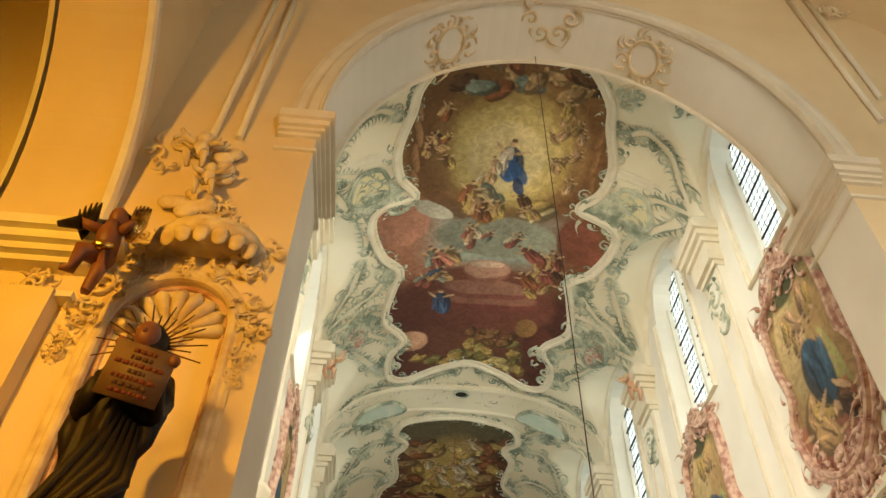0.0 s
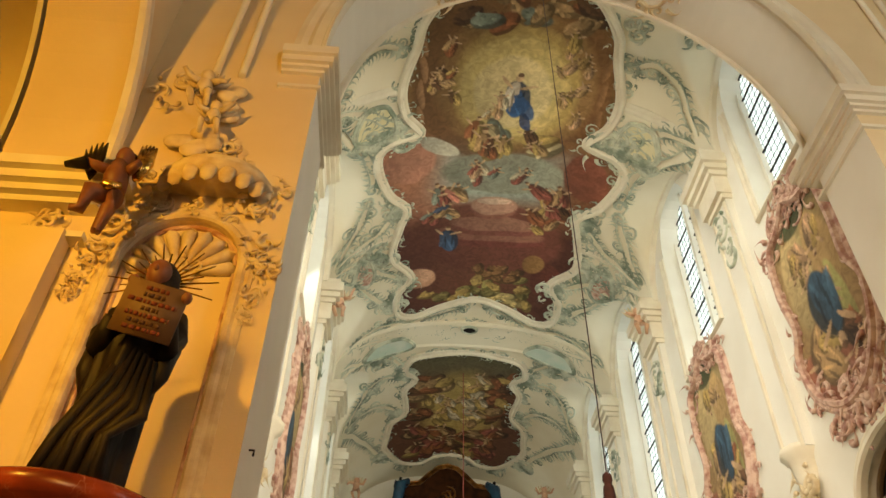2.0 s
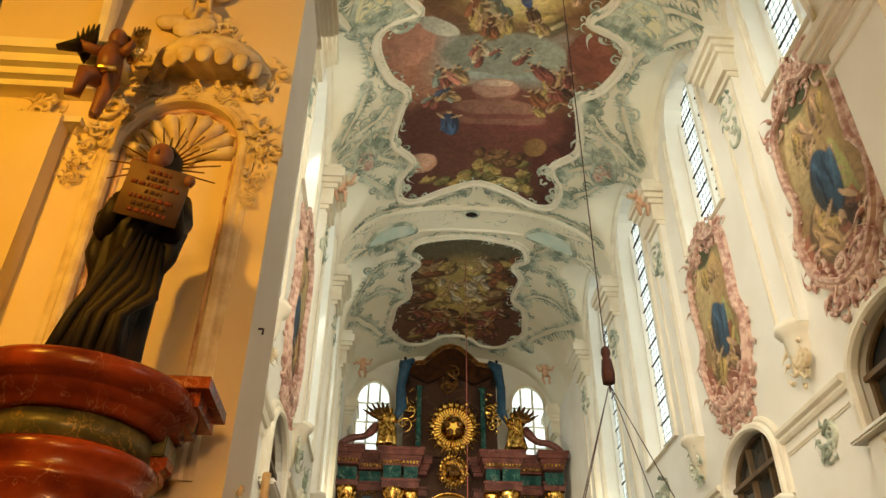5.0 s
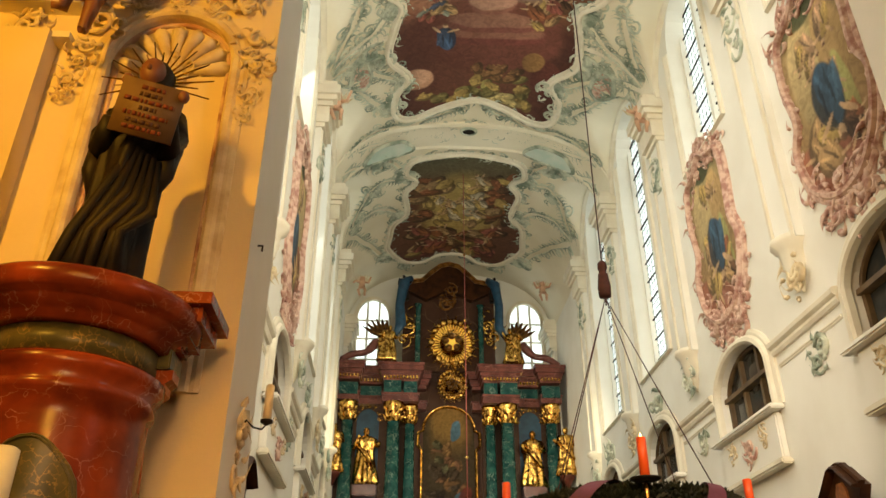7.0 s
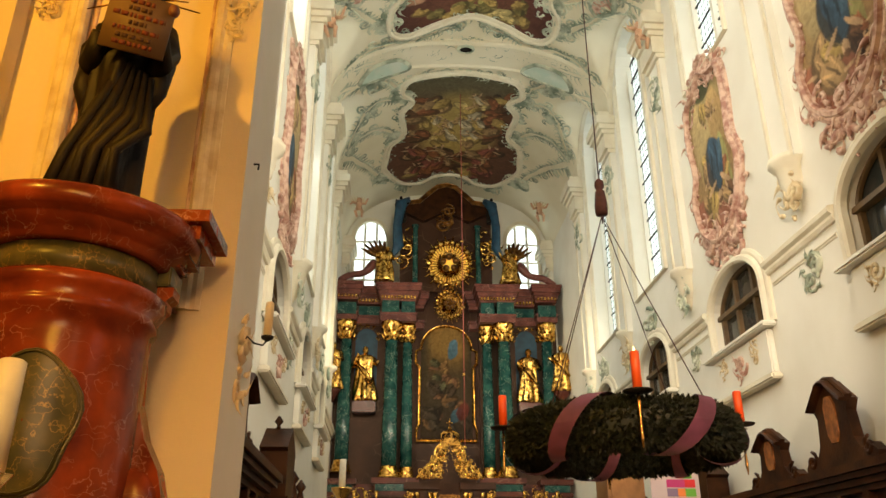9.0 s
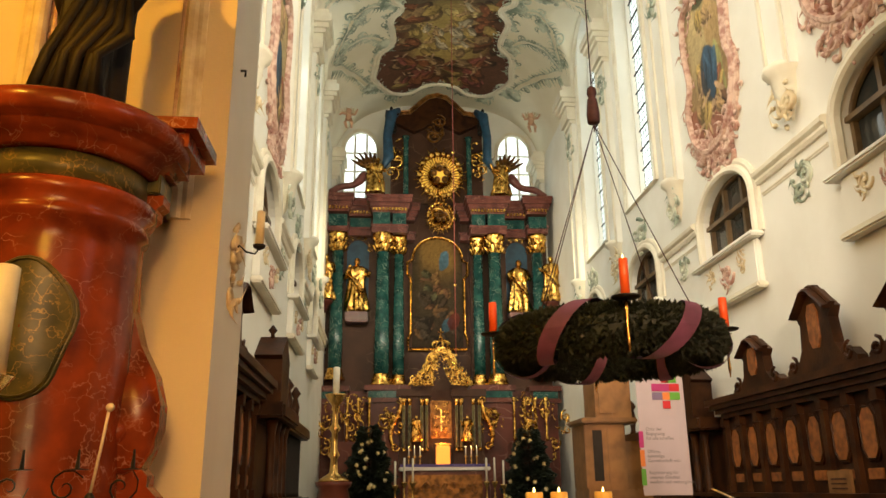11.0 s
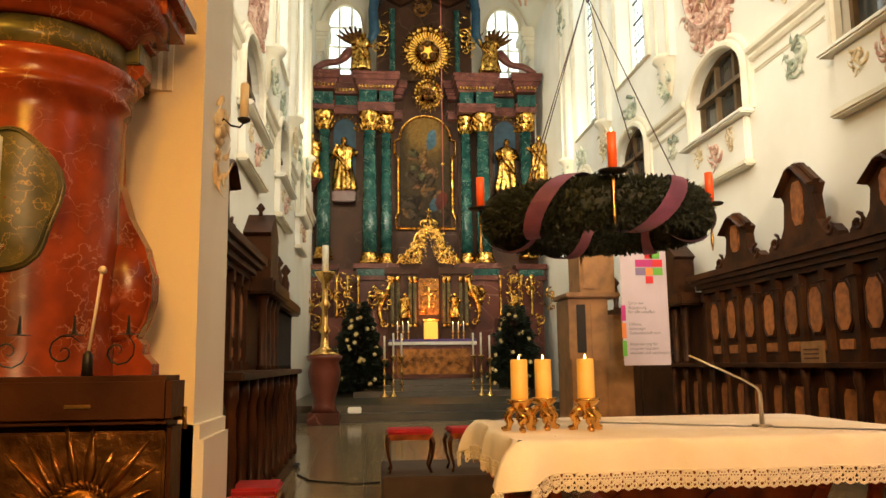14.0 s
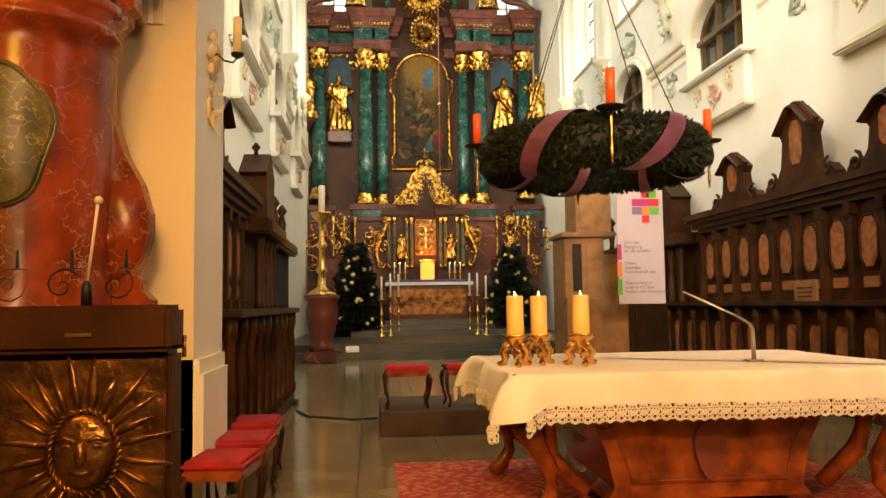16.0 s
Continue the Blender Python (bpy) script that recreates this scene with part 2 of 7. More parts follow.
def lathe(bm, prof, n=20, c=(0, 0, 0), wave=None, mi=0, axis="z", sx=1.0, sy=1.0):
    rings = []
    for r, h in prof:
        ring = []
        for k in range(n):
            a = 2 * math.pi * k / n
            q = r * (wave(a, h) if wave else 1)
            p = (q * math.cos(a) * sx, q * math.sin(a) * sy, h)
            if axis == "y":
                p = (p[0], h, p[1])
            elif axis == "x":
                p = (h, p[0], p[1])
            ring.append(bm.verts.new((c[0] + p[0], c[1] + p[1], c[2] + p[2])))
        rings.append(ring)
    for a, b in zip(rings, rings[1:]):
        for k in range(n):
            f = bm.faces.new((a[k], a[(k + 1) % n], b[(k + 1) % n], b[k]))
            f.material_index, f.smooth = mi, True
    for ring in (rings[0][::-1], rings[-1]):
        bm.faces.new(ring).material_index = mi
    return bm


def tube(bm, pts, radii, n=8, mi=0, flat=1.0):
    pts = [Vector(p) for p in pts]
    if not isinstance(radii, (list, tuple)):
        radii = [radii] * len(pts)
    rings, up = [], Vector((0.13, 0.31, 0.94))
    for i, p in enumerate(pts):
        d = (pts[min(i + 1, len(pts) - 1)] - pts[max(i - 1, 0)]).normalized()
        s = d.cross(up)
        if s.length < 1e-3:
            s = d.cross(Vector((1, 0, 0)))
        s.normalize()
        u = s.cross(d)
        rings.append([bm.verts.new(p + radii[i] * (math.cos(2 * math.pi * k / n) * s + flat * math.sin(2 * math.pi * k / n) * u)) for k in range(n)])
    for a, b in zip(rings, rings[1:]):
        for k in range(n):
            f = bm.faces.new((a[k], a[(k + 1) % n], b[(k + 1) % n], b[k]))
            f.material_index, f.smooth = mi, True
    bm.faces.new(rings[0][::-1]).material_index = mi
    bm.faces.new(rings[-1]).material_index = mi
    return bm


def ball(bm, c, r, mi=0, u=10, v=7):
    r = r if isinstance(r, (list, tuple)) else (r, r, r)
    out = bmesh.ops.create_uvsphere(bm, u_segments=u, v_segments=v, radius=1)
    for w in out["verts"]:
        w.co = Vector((c[0] + r[0] * w.co.x, c[1] + r[1] * w.co.y, c[2] + r[2] * w.co.z))
    for f in {f for w in out["verts"] for f in w.link_faces}:
        f.material_index, f.smooth = mi, True
    return bm


def slab(bm, loops, to3, depth, mi=0):
    """A plate with holes: the first loop is its outline. to3(u, v, w): the place, w from 0 to depth through it."""
    for w in (0, depth):
        edges = []
        for loop in loops:
            vs = [bm.verts.new(to3(u, v, w)) for u, v in loop]
            edges += [bm.edges.new((vs[i], vs[(i + 1) % len(vs)])) for i in range(len(vs))]
        for f in bmesh.ops.triangle_fill(bm, edges=edges, use_beauty=True)["geom"]:
            if isinstance(f, bmesh.types.BMFace):
                f.material_index = mi
    for loop in loops:
        for i in range(len(loop)):
            a, b = loop[i], loop[(i + 1) % len(loop)]
            bm.faces.new([bm.verts.new(to3(*p)) for p in ((*a, 0), (*b, 0), (*b, depth), (*a, depth))]).material_index = mi
    bmesh.ops.remove_doubles(bm, verts=bm.verts, dist=1e-5)
    return bm


def rect(u0, u1, v0, v1):
    return [(u0, v0), (u1, v0), (u1, v1), (u0, v1)]


def arched(u0, u1, v0, spring, top, n=14):
    c, a, b = (u0 + u1) / 2, (u1 - u0) / 2, top - spring
    return [(u0, v0), (u1, v0)] + [(c + a * math.cos(math.pi * k / n), spring + b * math.sin(math.pi * k / n)) for k in range(n + 1)]


def arch_line(u0, u1, spring, top, n=24):
    c, a, b = (u0 + u1) / 2, (u1 - u0) / 2, top - spring
    return [(c + a * math.cos(math.pi * k / n), spring + b * math.sin(math.pi * k / n)) for k in range(n + 1)]


def sweep(bm, path, prof, closed=False, mi=0):
    """A moulding: path, a list of (place, out, side) frames; prof, a list of (side, out) offsets."""
    rings = [[bm.verts.new(Vector(p) + Vector(s) * a + Vector(o) * b) for a, b in prof] for p, o, s in path]
    pairs = list(zip(rings, rings[1:])) + ([(rings[-1], rings[0])] if closed else [])
    for a, b in pairs:
        for k in range(len(prof) - 1):
            bm.faces.new((a[k], a[k + 1], b[k + 1], b[k])).material_index = mi
    if not closed:
        for r in (rings[0], rings[-1][::-1]):
            bm.faces.new(r).material_index = mi
    return bm


def flat_path(pts, to3, out, closed=False):
    """Frames along a line in a plane, for sweep(): side points to the left of the line."""
    got = []
    for i, p in enumerate(pts):
        a = pts[i - 1] if (closed or i) else p
        b = pts[(i + 1) % len(pts)] if (closed or i < len(pts) - 1) else p
        d = Vector((b[0] - a[0], b[1] - a[1])).normalized()
        side = Vector(to3(p[0] - d.y, p[1] + d.x, 0)) - Vector(to3(*p, 0))
        got.append((to3(*p, 0), out, side))
    return got


MOULD = [(-0.5, 0), (-0.5, 0.35), (-0.3, 0.55), (-0.1, 0.5), (0.05, 0.9), (0.3, 1.0), (0.45, 0.7), (0.5, 0)]


def mould(w, d):
    return [(a * w, b * d) for a, b in MOULD]


# ---- the choir and the nave: floor, walls, vaults ----
SPR, CROWN = 15.6, 18.7
BAYS = [(6.65, 12.0), (12.0, 17.4), (17.4, 22.4), (22.4, 26.9), (26.9, 33.4)]


def barrel(x):
    d = min(abs((x - XC) / 4.72), 1.0)
    return SPR + (CROWN - SPR) * (1 - d ** 2.6) ** (1 / 2.2)


def vault_z(x, y):
    z = barrel(x)
    for a, b in BAYS[:4]:
        h = (b - a) / 2 - 0.45
        d = abs(y - (a + b) / 2) / h
        if d < 1:
            z = max(z, SPR + 2.35 * math.sqrt(1 - d * d))
    return z


def structure(name, bm, material, label, smooth=False):
    return part(name, bm, material, None, label, smooth, "structure", name.split("_")[0])


right3 = lambda u, v, w: (RW + w, u, v)
left3 = lambda u, v, w: (LW - w, u, v)

# side walls with the tall windows above and the oratory windows below
TALL = [(8.35, 10.85, 13.2, 16.6, 18.1), (13.5, 15.95, 12.7, 16.6, 18.1), (18.7, 21.3, 9.2, 16.6, 18.1), (23.4, 25.9, 9.0, 16.6, 18.1)]
LOW = [(8.2, 10.75), (13.75, 16.25), (19.1, 21.5), (24.3, 26.4)]
for name, to3, out in (("wall_right", right3, (-1, 0, 0)), ("wall_left", left3, (1, 0, 0))):
    loops = [rect(6.6, 33.4, -0.2, 19.2)]
    loops += [arched(a + 0.12, b - 0.12, z0 + 0.1, s, t) for a, b, z0, s, t in TALL]
    loops += [arched(a, b, 6.1, 6.95, 7.72) for a, b in LOW]
    structure(name, slab(bmesh.new(), loops, to3, 0.75), PLASTER, "white plastered side wall of the choir")

# vault
bm = bmesh.new()
NX, NY = 96, 220
grid = [[bm.verts.new((LW - 0.02 + (RW - LW + 0.04) * i / NX, 6.6 + 26.9 * j / NY, 0)) for i in range(NX + 1)] for j in range(NY + 1)]
for row in grid:
    for v in row:
        v.co.z = vault_z(v.co.x, v.co.y)
for j in range(NY):
    for i in range(NX):
        bm.faces.new((grid[j][i], grid[j][i + 1], grid[j + 1][i + 1], grid[j + 1][i])).smooth = True
structure("ceiling_choir", bm, VAULT, "cream plastered groin vault of the choir")
# unseen slab, added to keep sky light out above the vault
structure("ceiling_roof", box(bmesh.new(), LW - 1, RW + 1, 6.0, 34.2, 19.2, 19.4), VAULT, "unseen slab added over the vault to shut out the sky")

# end wall with two arched windows behind the altar
end3 = lambda u, v, w: (u, 33.4 + w, v)
structure("wall_end", slab(bmesh.new(), [rect(LW - 0.7, RW + 0.7, -0.2, 19.2), arched(-1.95, -0.35, 13.4, 16.3, 17.3), arched(5.05, 6.65, 13.4, 16.3, 17.3)], end3, 0.6), PLASTER, "white plastered end wall with two arched windows")

# chancel arch wall
AX, AA, AS, AT = 2.04, 3.22, 9.78, 13.66
arch3 = lambda u, v, w: (u, 5.5 + w, v)
outline = [(-12, -0.2), (AX - AA, -0.2)] + arch_line(AX - AA, AX + AA, AS, AT, 40)[::-1] + [(AX + AA, -0.2), (16, -0.2), (16, 17.0), (-12, 17.0)]
wall = slab(bmesh.new(), [outline, arched(-2.62, -1.55, 3.3, 6.45, 6.98)], arch3, 1.05)
# daylight on reveal and soffit is put into the colour: whiter plaster there
for f in wall.faces:
    f.normal_update()
    c = f.calc_center_median()
    if abs(f.normal.y) < 0.1 and -1.25 < c.x < 5.6 and c.z > 0:
        f.material_index = 1
structure("wall_chancel_arch", wall, [NAVE, PLASTER], "cream plastered wall pierced by the tall round chancel arch, reveal whitened for daylight")
for name, r, y, w in (("trim_arch_front", 0.02, 5.5, 0.42), ("trim_arch_edge", -0.16, 5.44, 0.1)):
    line = arch_line(AX - AA - r - 0.16, AX + AA + r + 0.16, AS, AT + r + 0.16, 48)
    structure(name, sweep(bmesh.new(), flat_path(line, lambda u, v, w0: (u, y, v), (0, -1, 0)), mould(w, 0.1)), TRIM, "cream moulding round the chancel arch")
line = arch_line(AX - AA + 0.04, AX + AA - 0.04, AS, AT - 0.04, 48)
structure("trim_arch_back", sweep(bmesh.new(), flat_path(line, lambda u, v, w0: (u, 6.5, v), (0, -1, 0)), mould(0.12, 0.04)), TRIM, "thin moulding on the inner edge of the chancel arch")

# floor slabs lie on a bed; steps to the altar
structure("floor", box(bmesh.new(), -12, 16, -14, 34, -0.3, -0.012), STEP, "stone bed of the church floor")
structure("step_lower", box(bmesh.new(), -2.4, 7.1, 21.3, 34, -0.012, 0.2), STEP, "grey stone step across the choir")
structure("step_upper", box(bmesh.new(), -2.4, 7.1, 21.75, 34, 0.2, 0.4), STEP, "grey stone step across the choir")
for k in range(3):
    structure("altar_step", box(bmesh.new(), -0.6 + 0.25 * k, 5.3 - 0.25 * k, 26.6 + 0.4 * k, 33, 0.4 + 0.18 * k, 0.58 + 0.18 * k), STEP, "dark stone altar step")

# nave closed round the camera
structure("wall_nave_right", box(bmesh.new(), 15.5, 16, -14, 5.5, -0.2, 17), NAVE, "cream plastered nave wall")
structure("wall_nave_back", box(bmesh.new(), -12, 16, -14.5, -14, -0.2, 17), NAVE, "cream plastered nave wall")
structure("wall_aisle", box(bmesh.new(), -12.5, -12, -14, 5.5, -0.2, 17), NAVE, "cream plastered aisle wall")
bm = bmesh.new()
n = 40
vs = [[bm.verts.new((-3.15 + 11.15 * i / n, y, 12.2 + 3.6 * math.sqrt(max(0, 1 - ((i / n - 0.5) * 2) ** 2)))) for i in range(n + 1)] for y in (5.5, 0, -14)]
for a, b in zip(vs, vs[1:]):
    for i in range(n):
        bm.faces.new((a[i], a[i + 1], b[i + 1], b[i])).smooth = True
structure("ceiling_nave", bm, NAVE, "cream plastered nave vault")
structure("ceiling_aisle", box(bmesh.new(), -12, -3.15, -14, 5.5, 12.2, 12.5), NAVE, "cream plastered aisle ceiling")
structure("ceiling_side", box(bmesh.new(), 8.0, 16, -14, 5.5, 12.2, 12.5), NAVE, "cream plastered aisle ceiling")
side3 = lambda u, v, w: (-3.1 - w, u, v)
structure("wall_arcade", slab(bmesh.new(), [[(5.5, 7.3), (5.5, 13.0), (-14, 13.0), (-14, -0.2), (-2.5, -0.2)] + arch_line(-2.5, 5.4, 7.3, 11.3, 30)[::-1][0:-1]], side3, 1.0), NAVE, "cream arcade wall with a round arch to the aisle")
for k, x in enumerate((-3.09, -4.11)):
    line = arch_line(-2.6, 5.5, 7.3, 11.4, 40)
    structure("trim_arcade", sweep(bmesh.new(), flat_path(line, lambda u, v, w0: (x, u, v), (1 if k == 0 else -1, 0, 0)), mould(0.35, 0.1)), TRIM, "cream moulding round the arcade arch")

# mouldings of the side walls
for s, to3, wx in ((-1, right3, RW), (1, left3, LW)):
    o = (s, 0, 0)
    for i, (a, b) in enumerate(LOW):
        w = thing("oratory_window", "dark arched oratory window with a stuccoed parapet", "window", group="oratory windows")
        part("frame", sweep(bmesh.new(), flat_path([(b + 0.12, 6.1)] + arch_line(a - 0.12, b + 0.12, 6.95, 7.84) + [(a - 0.12, 6.1)], to3, o), mould(0.3, 0.14)), TRIM, w, "cream moulded surround")
        bm = slab(bmesh.new(), [arched(a, b, 6.1, 6.95, 7.72)], lambda u, v, q: to3(u, v, q + 0.25), 0.02)
        part("pane", bm, PANE, w)
        bm = bmesh.new()
        for u in (a + 0.04, a + (b - a) / 3, b - (b - a) / 3, b - 0.04):
            box(bm, *sorted((wx - s * 0.16, wx - s * 0.25)), u - 0.05, u + 0.05, 6.1, 7.0 if u in (a + 0.04, b - 0.04) else 7.6)
        sweep(bm, flat_path(arch_line(a, b, 6.95, 7.72), lambda u, v, q: to3(u, v, 0.22), o), mould(0.14, 0.08))
        part("mullion", bm, UMBERWOOD, w)
        part("transom", box(bmesh.new(), *sorted((wx - s * 0.08, wx - s * 0.26)), a, b, 6.93, 7.02), UMBERWOOD, w)
        bm = rbox(*sorted((wx, wx + s * 0.3)), a - 0.25, b + 0.25, 6.0, 6.1, 0.03)
        part("sill", bm, PLASTER, w)
        part("parapet", rbox(*sorted((wx, wx + s * 0.14)), a - 0.05, b + 0.05, 5.15, 6.0, 0.03), PLASTER, w)
        part("parapet_foot", rbox(*sorted((wx, wx + s * 0.22)), a - 0.15, b + 0.15, 5.03, 5.15, 0.03), TRIM, w)
    # string course between the windows
    edges = [6.7] + [e for a, b in LOW for e in (a - 0.27, b + 0.27)] + [33.0]
    for a, b in zip(edges[::2], edges[1::2]):
        bm = sweep(bmesh.new(), flat_path([(a, 7.1), (b, 7.1)], to3, o), mould(0.28, 0.16))
        structure("trim_string_course", bm, TRIM, "cream string course along the choir wall")
        structure("trim_string_line", sweep(bmesh.new(), flat_path([(a + 0.1, 6.75), (b - 0.1, 6.75)], to3, o), mould(0.08, 0.04)), TRIM, "thin cream moulding below the string course")
    # tall windows
    for i, (a, b, z0, sp, t) in enumerate(TALL):
        w = thing("tall_window", "tall leaded window of pale bluish glass in a deep white reveal", "window", group="tall choir windows")
        part("frame", sweep(bmesh.new(), flat_path([(b, sp)] + [(b, z0), (a, z0), (a, sp)], to3, o), mould(0.22, 0.09)), TRIM, w, "cream moulded surround")
        bm = slab(bmesh.new(), [rect(a + 0.1, b - 0.1, z0 + 0.1, t)], lambda u, v, q: to3(u, v, q + 0.52), 0.02)
        part("pane", bm, SKYGLASS, w, "bluish leaded glass against the sky")
        bm = bmesh.new()
        for u in (a + 0.14, (a + b) / 2, b - 0.14):
            box(bm, *sorted((wx - s * 0.38, wx - s * 0.52)), u - 0.07, u + 0.07, z0 + 0.1, t)
        part("mullion", bm, PLASTER, w)
        bm = bmesh.new()
        z = z0 + 0.6
        while z < t - 0.2:
            box(bm, *sorted((wx - s * 0.46, wx - s * 0.5)), a + 0.15, b - 0.15, z, z + 0.035)
            z += 0.62
        part("saddle_bar", bm, IRON, w)
        bm = bmesh.new()
        for k in range(1, 12):
            u = a + 0.1 + (b - a - 0.2) * k / 12
            box(bm, *sorted((wx - s * 0.49, wx - s * 0.51)), u - 0.003, u + 0.003, z0 + 0.1, t)
        z = z0 + 0.2
        while z < t:
            box(bm, *sorted((wx - s * 0.49, wx - s * 0.51)), a + 0.1, b - 0.1, z, z + 0.007)
            z += 0.21
        part("lead", bm, LEAD, w)
    for a, b in BAYS[:4]:
        line = arch_line(a + 0.5, b - 0.5, SPR + 0.3, SPR + 2.4, 30)
        structure("trim_wall_arch", sweep(bmesh.new(), flat_path(line, to3, o), mould(0.26, 0.16)), TRIM, "cream wall arch moulding over a tall window")
    # pilasters with their caps
    for i, y in enumerate((6.85, 12.0, 17.4, 22.4, 26.9, 32.9)):
        p = thing("pilaster", "white plaster wall pilaster with a heavy moulded capital", "pilaster", group="choir pilasters", kind="structure")
        q = lambda d0, d1: sorted((wx + s * d0, wx + s * d1))
        part("shaft", box(bmesh.new(), *q(-0.02, 0.16), y - 0.42, y + 0.42, 8.5, 14.6), PLASTER, p)
        for e in (-0.34, 0.34):
            part("fillet", rbox(*q(0.15, 0.21), y + e - 0.05, y + e + 0.05, 8.5, 14.5, 0.015), TRIM, p)
        bm = bmesh.new()
        for d, e, z0, z1 in ((0.24, 0.46, 14.55, 14.68), (0.34, 0.5, 14.68, 15.2), (0.42, 0.56, 15.2, 15.34), (0.52, 0.64, 15.34, 15.5), (0.6, 0.72, 15.5, 15.78), (0.5, 0.6, 15.78, 16.0)):
            box(bm, *q(-0.02, d), y - e, y + e, z0, z1)
        part("capital", bm, TRIM, p)
        part("foot", lathe(bmesh.new(), [(0.02, 7.6), (0.1, 7.75), (0.26, 8.1), (0.3, 8.4), (0.42, 8.5), (0.42, 8.6)], 10, (wx, y, 0), None, 0), TRIM, p)
# transverse ribs
for y, w in ((12.0, 0.3), (17.4, 0.3), (26.9, 0.3)):
    frames = [(Vector((LW + 0.35 + (RW - LW - 0.7) * i / 60, y, barrel(LW + 0.35 + (RW - LW - 0.7) * i / 60))), (0, 0, -1), (0, 1, 0)) for i in range(11)]
    for sgn in (0, 1):
        fr = frames if sgn == 0 else [(Vector((2 * XC - p.x, p.y, p.z)), o, sd) for p, o, sd in frames]
        structure("trim_rib", sweep(bmesh.new(), fr, mould(w, 0.07)), TRIM, "cream vault rib")
frames = [(Vector((LW + 0.1 + (RW - LW - 0.2) * i / 80, 22.55, barrel(LW + 0.1 + (RW - LW - 0.2) * i / 80))), (0, 0, -1), (0, 1, 0)) for i in range(81)]
structure("trim_cross_arch", sweep(bmesh.new(), frames, [(-0.75, 0), (-0.75, 0.1), (-0.62, 0.14), (-0.55, 0.08), (0.55, 0.08), (0.62, 0.14), (0.75, 0.1), (0.75, 0)]), VAULT, "broad white cross arch of the vault")

# pier capitals and foot of the chancel arch
for s, x in ((1, AX - AA), (-1, AX + AA)):
    bm = bmesh.new()
    for d, z0, z1 in ((0.04, 9.18, 9.23), (0.05, 9.45, 9.5), (0.1, 9.5, 9.55), (0.15, 9.55, 9.65), (0.2, 9.65, 9.79)):
        box(bm, *sorted((x - s * 0.45, x + s * d)), 5.5 - d, 6.65 + d, z0, z1)
    structure("trim_pier_capital", bm, TRIM, "cream moulded capital of the chancel arch pier")
    bm = bmesh.new()
    box(bm, *sorted((x - s * 0.5, x + s * 0.07)), 5.5, 6.4, 0, 1.0)
    box(bm, *sorted((x - s * 0.5, x + s * 0.04)), 5.5, 6.45, 1.0, 1.1)
    structure("trim_pier_foot", bm, PLASTER, "white plaster foot of the chancel arch pier")


# ---- stucco and frescoes ----
def scroll(bm, to3, u, v, r, a0, turns=1.3, hand=1, fat=0.2, lift=0.0, n=14):
    pts, rad = [], []
    for k in range(n + 1):
        t = k / n
        a = a0 + hand * 2 * math.pi * turns * t
        q = r * (1 - t) ** 1.25 + 0.12 * r
        pts.append(to3(u + q * math.cos(a), v + q * math.sin(a), lift + 0.3 * r * fat + 0.45 * r * t * fat))
        rad.append(r * fat * (0.35 + 0.75 * math.sin(math.pi * min(1, 0.12 + t * 0.9))))
    tube(bm, pts, rad, 6)


def frond(bm, to3, u, v, a, length, wide, bend=0.8, lift=0.02):
    pts, rad = [], []
    for k in range(6):
        t = k / 5
        b = a + bend * t
        pts.append(to3(u + length * t * math.cos(b), v + length * t * math.sin(b), lift + wide * 0.5 + 0.35 * length * t * t))
        rad.append(wide * (1.05 - t) * (0.6 + 0.8 * math.sin(math.pi * min(1, t + 0.25))))
    tube(bm, pts, rad, 5)


def rocaille(bm, to3, u, v, size, rnd, scrolls=4, fronds=9, stretch=1.0, tilt=0.0):
    """A cluster of C-scrolls, shell ribs and leaf tips."""
    ct, st = math.cos(tilt), math.sin(tilt)
    loc = lambda p, q, w: to3(u + ct * p - st * q, v + st * p + ct * q, w)
    for k in range(scrolls):
        a = rnd.uniform(0, 6.28)
        d = rnd.uniform(0.1, 0.5) * size
        scroll(bm, loc, d * math.cos(a), stretch * d * math.sin(a), rnd.uniform(0.24, 0.46) * size, rnd.uniform(0, 6.28), rnd.uniform(0.9, 1.5), rnd.choice((-1, 1)), rnd.uniform(0.15, 0.24))
    for k in range(fronds):
        a = 6.28 * (k + rnd.uniform(-0.3, 0.3)) / fronds
        d = rnd.uniform(0.25, 0.6) * size
        frond(bm, loc, d * math.cos(a), stretch * d * math.sin(a), a + rnd.uniform(-0.5, 0.5), rnd.uniform(0.25, 0.5) * size, 0.065 * size, rnd.choice((-1, 1)) * rnd.uniform(0.9, 2.0))


def ornament(name, to3, u, v, size, seed, material, label, scrolls=4, fronds=9, stretch=1.0, tilt=0.0, group="stucco ornaments"):
    bm = bmesh.new()
    rocaille(bm, to3, u, v, size, random.Random(seed), scrolls, fronds, stretch, tilt)
    ob = part(name, bm, material, None, label, True, "", "ornament")
    return tagged(ob, group=group)


def on_vault(u, v, w):
    e = 0.02
    n = Vector((-(vault_z(u + e, v) - vault_z(u - e, v)) / (2 * e), -(vault_z(u, v + e) - vault_z(u, v - e)) / (2 * e), 1)).normalized()
    return Vector((u, v, vault_z(u, v))) - n * w


def inside(x, y, poly):
    hit = False
    for (x0, y0), (x1, y1) in zip(poly, poly[1:] + poly[:1]):
        if (y0 > y) != (y1 > y) and x < (x1 - x0) * (y - y0) / (y1 - y0) + x0:
            hit = not hit
    return hit


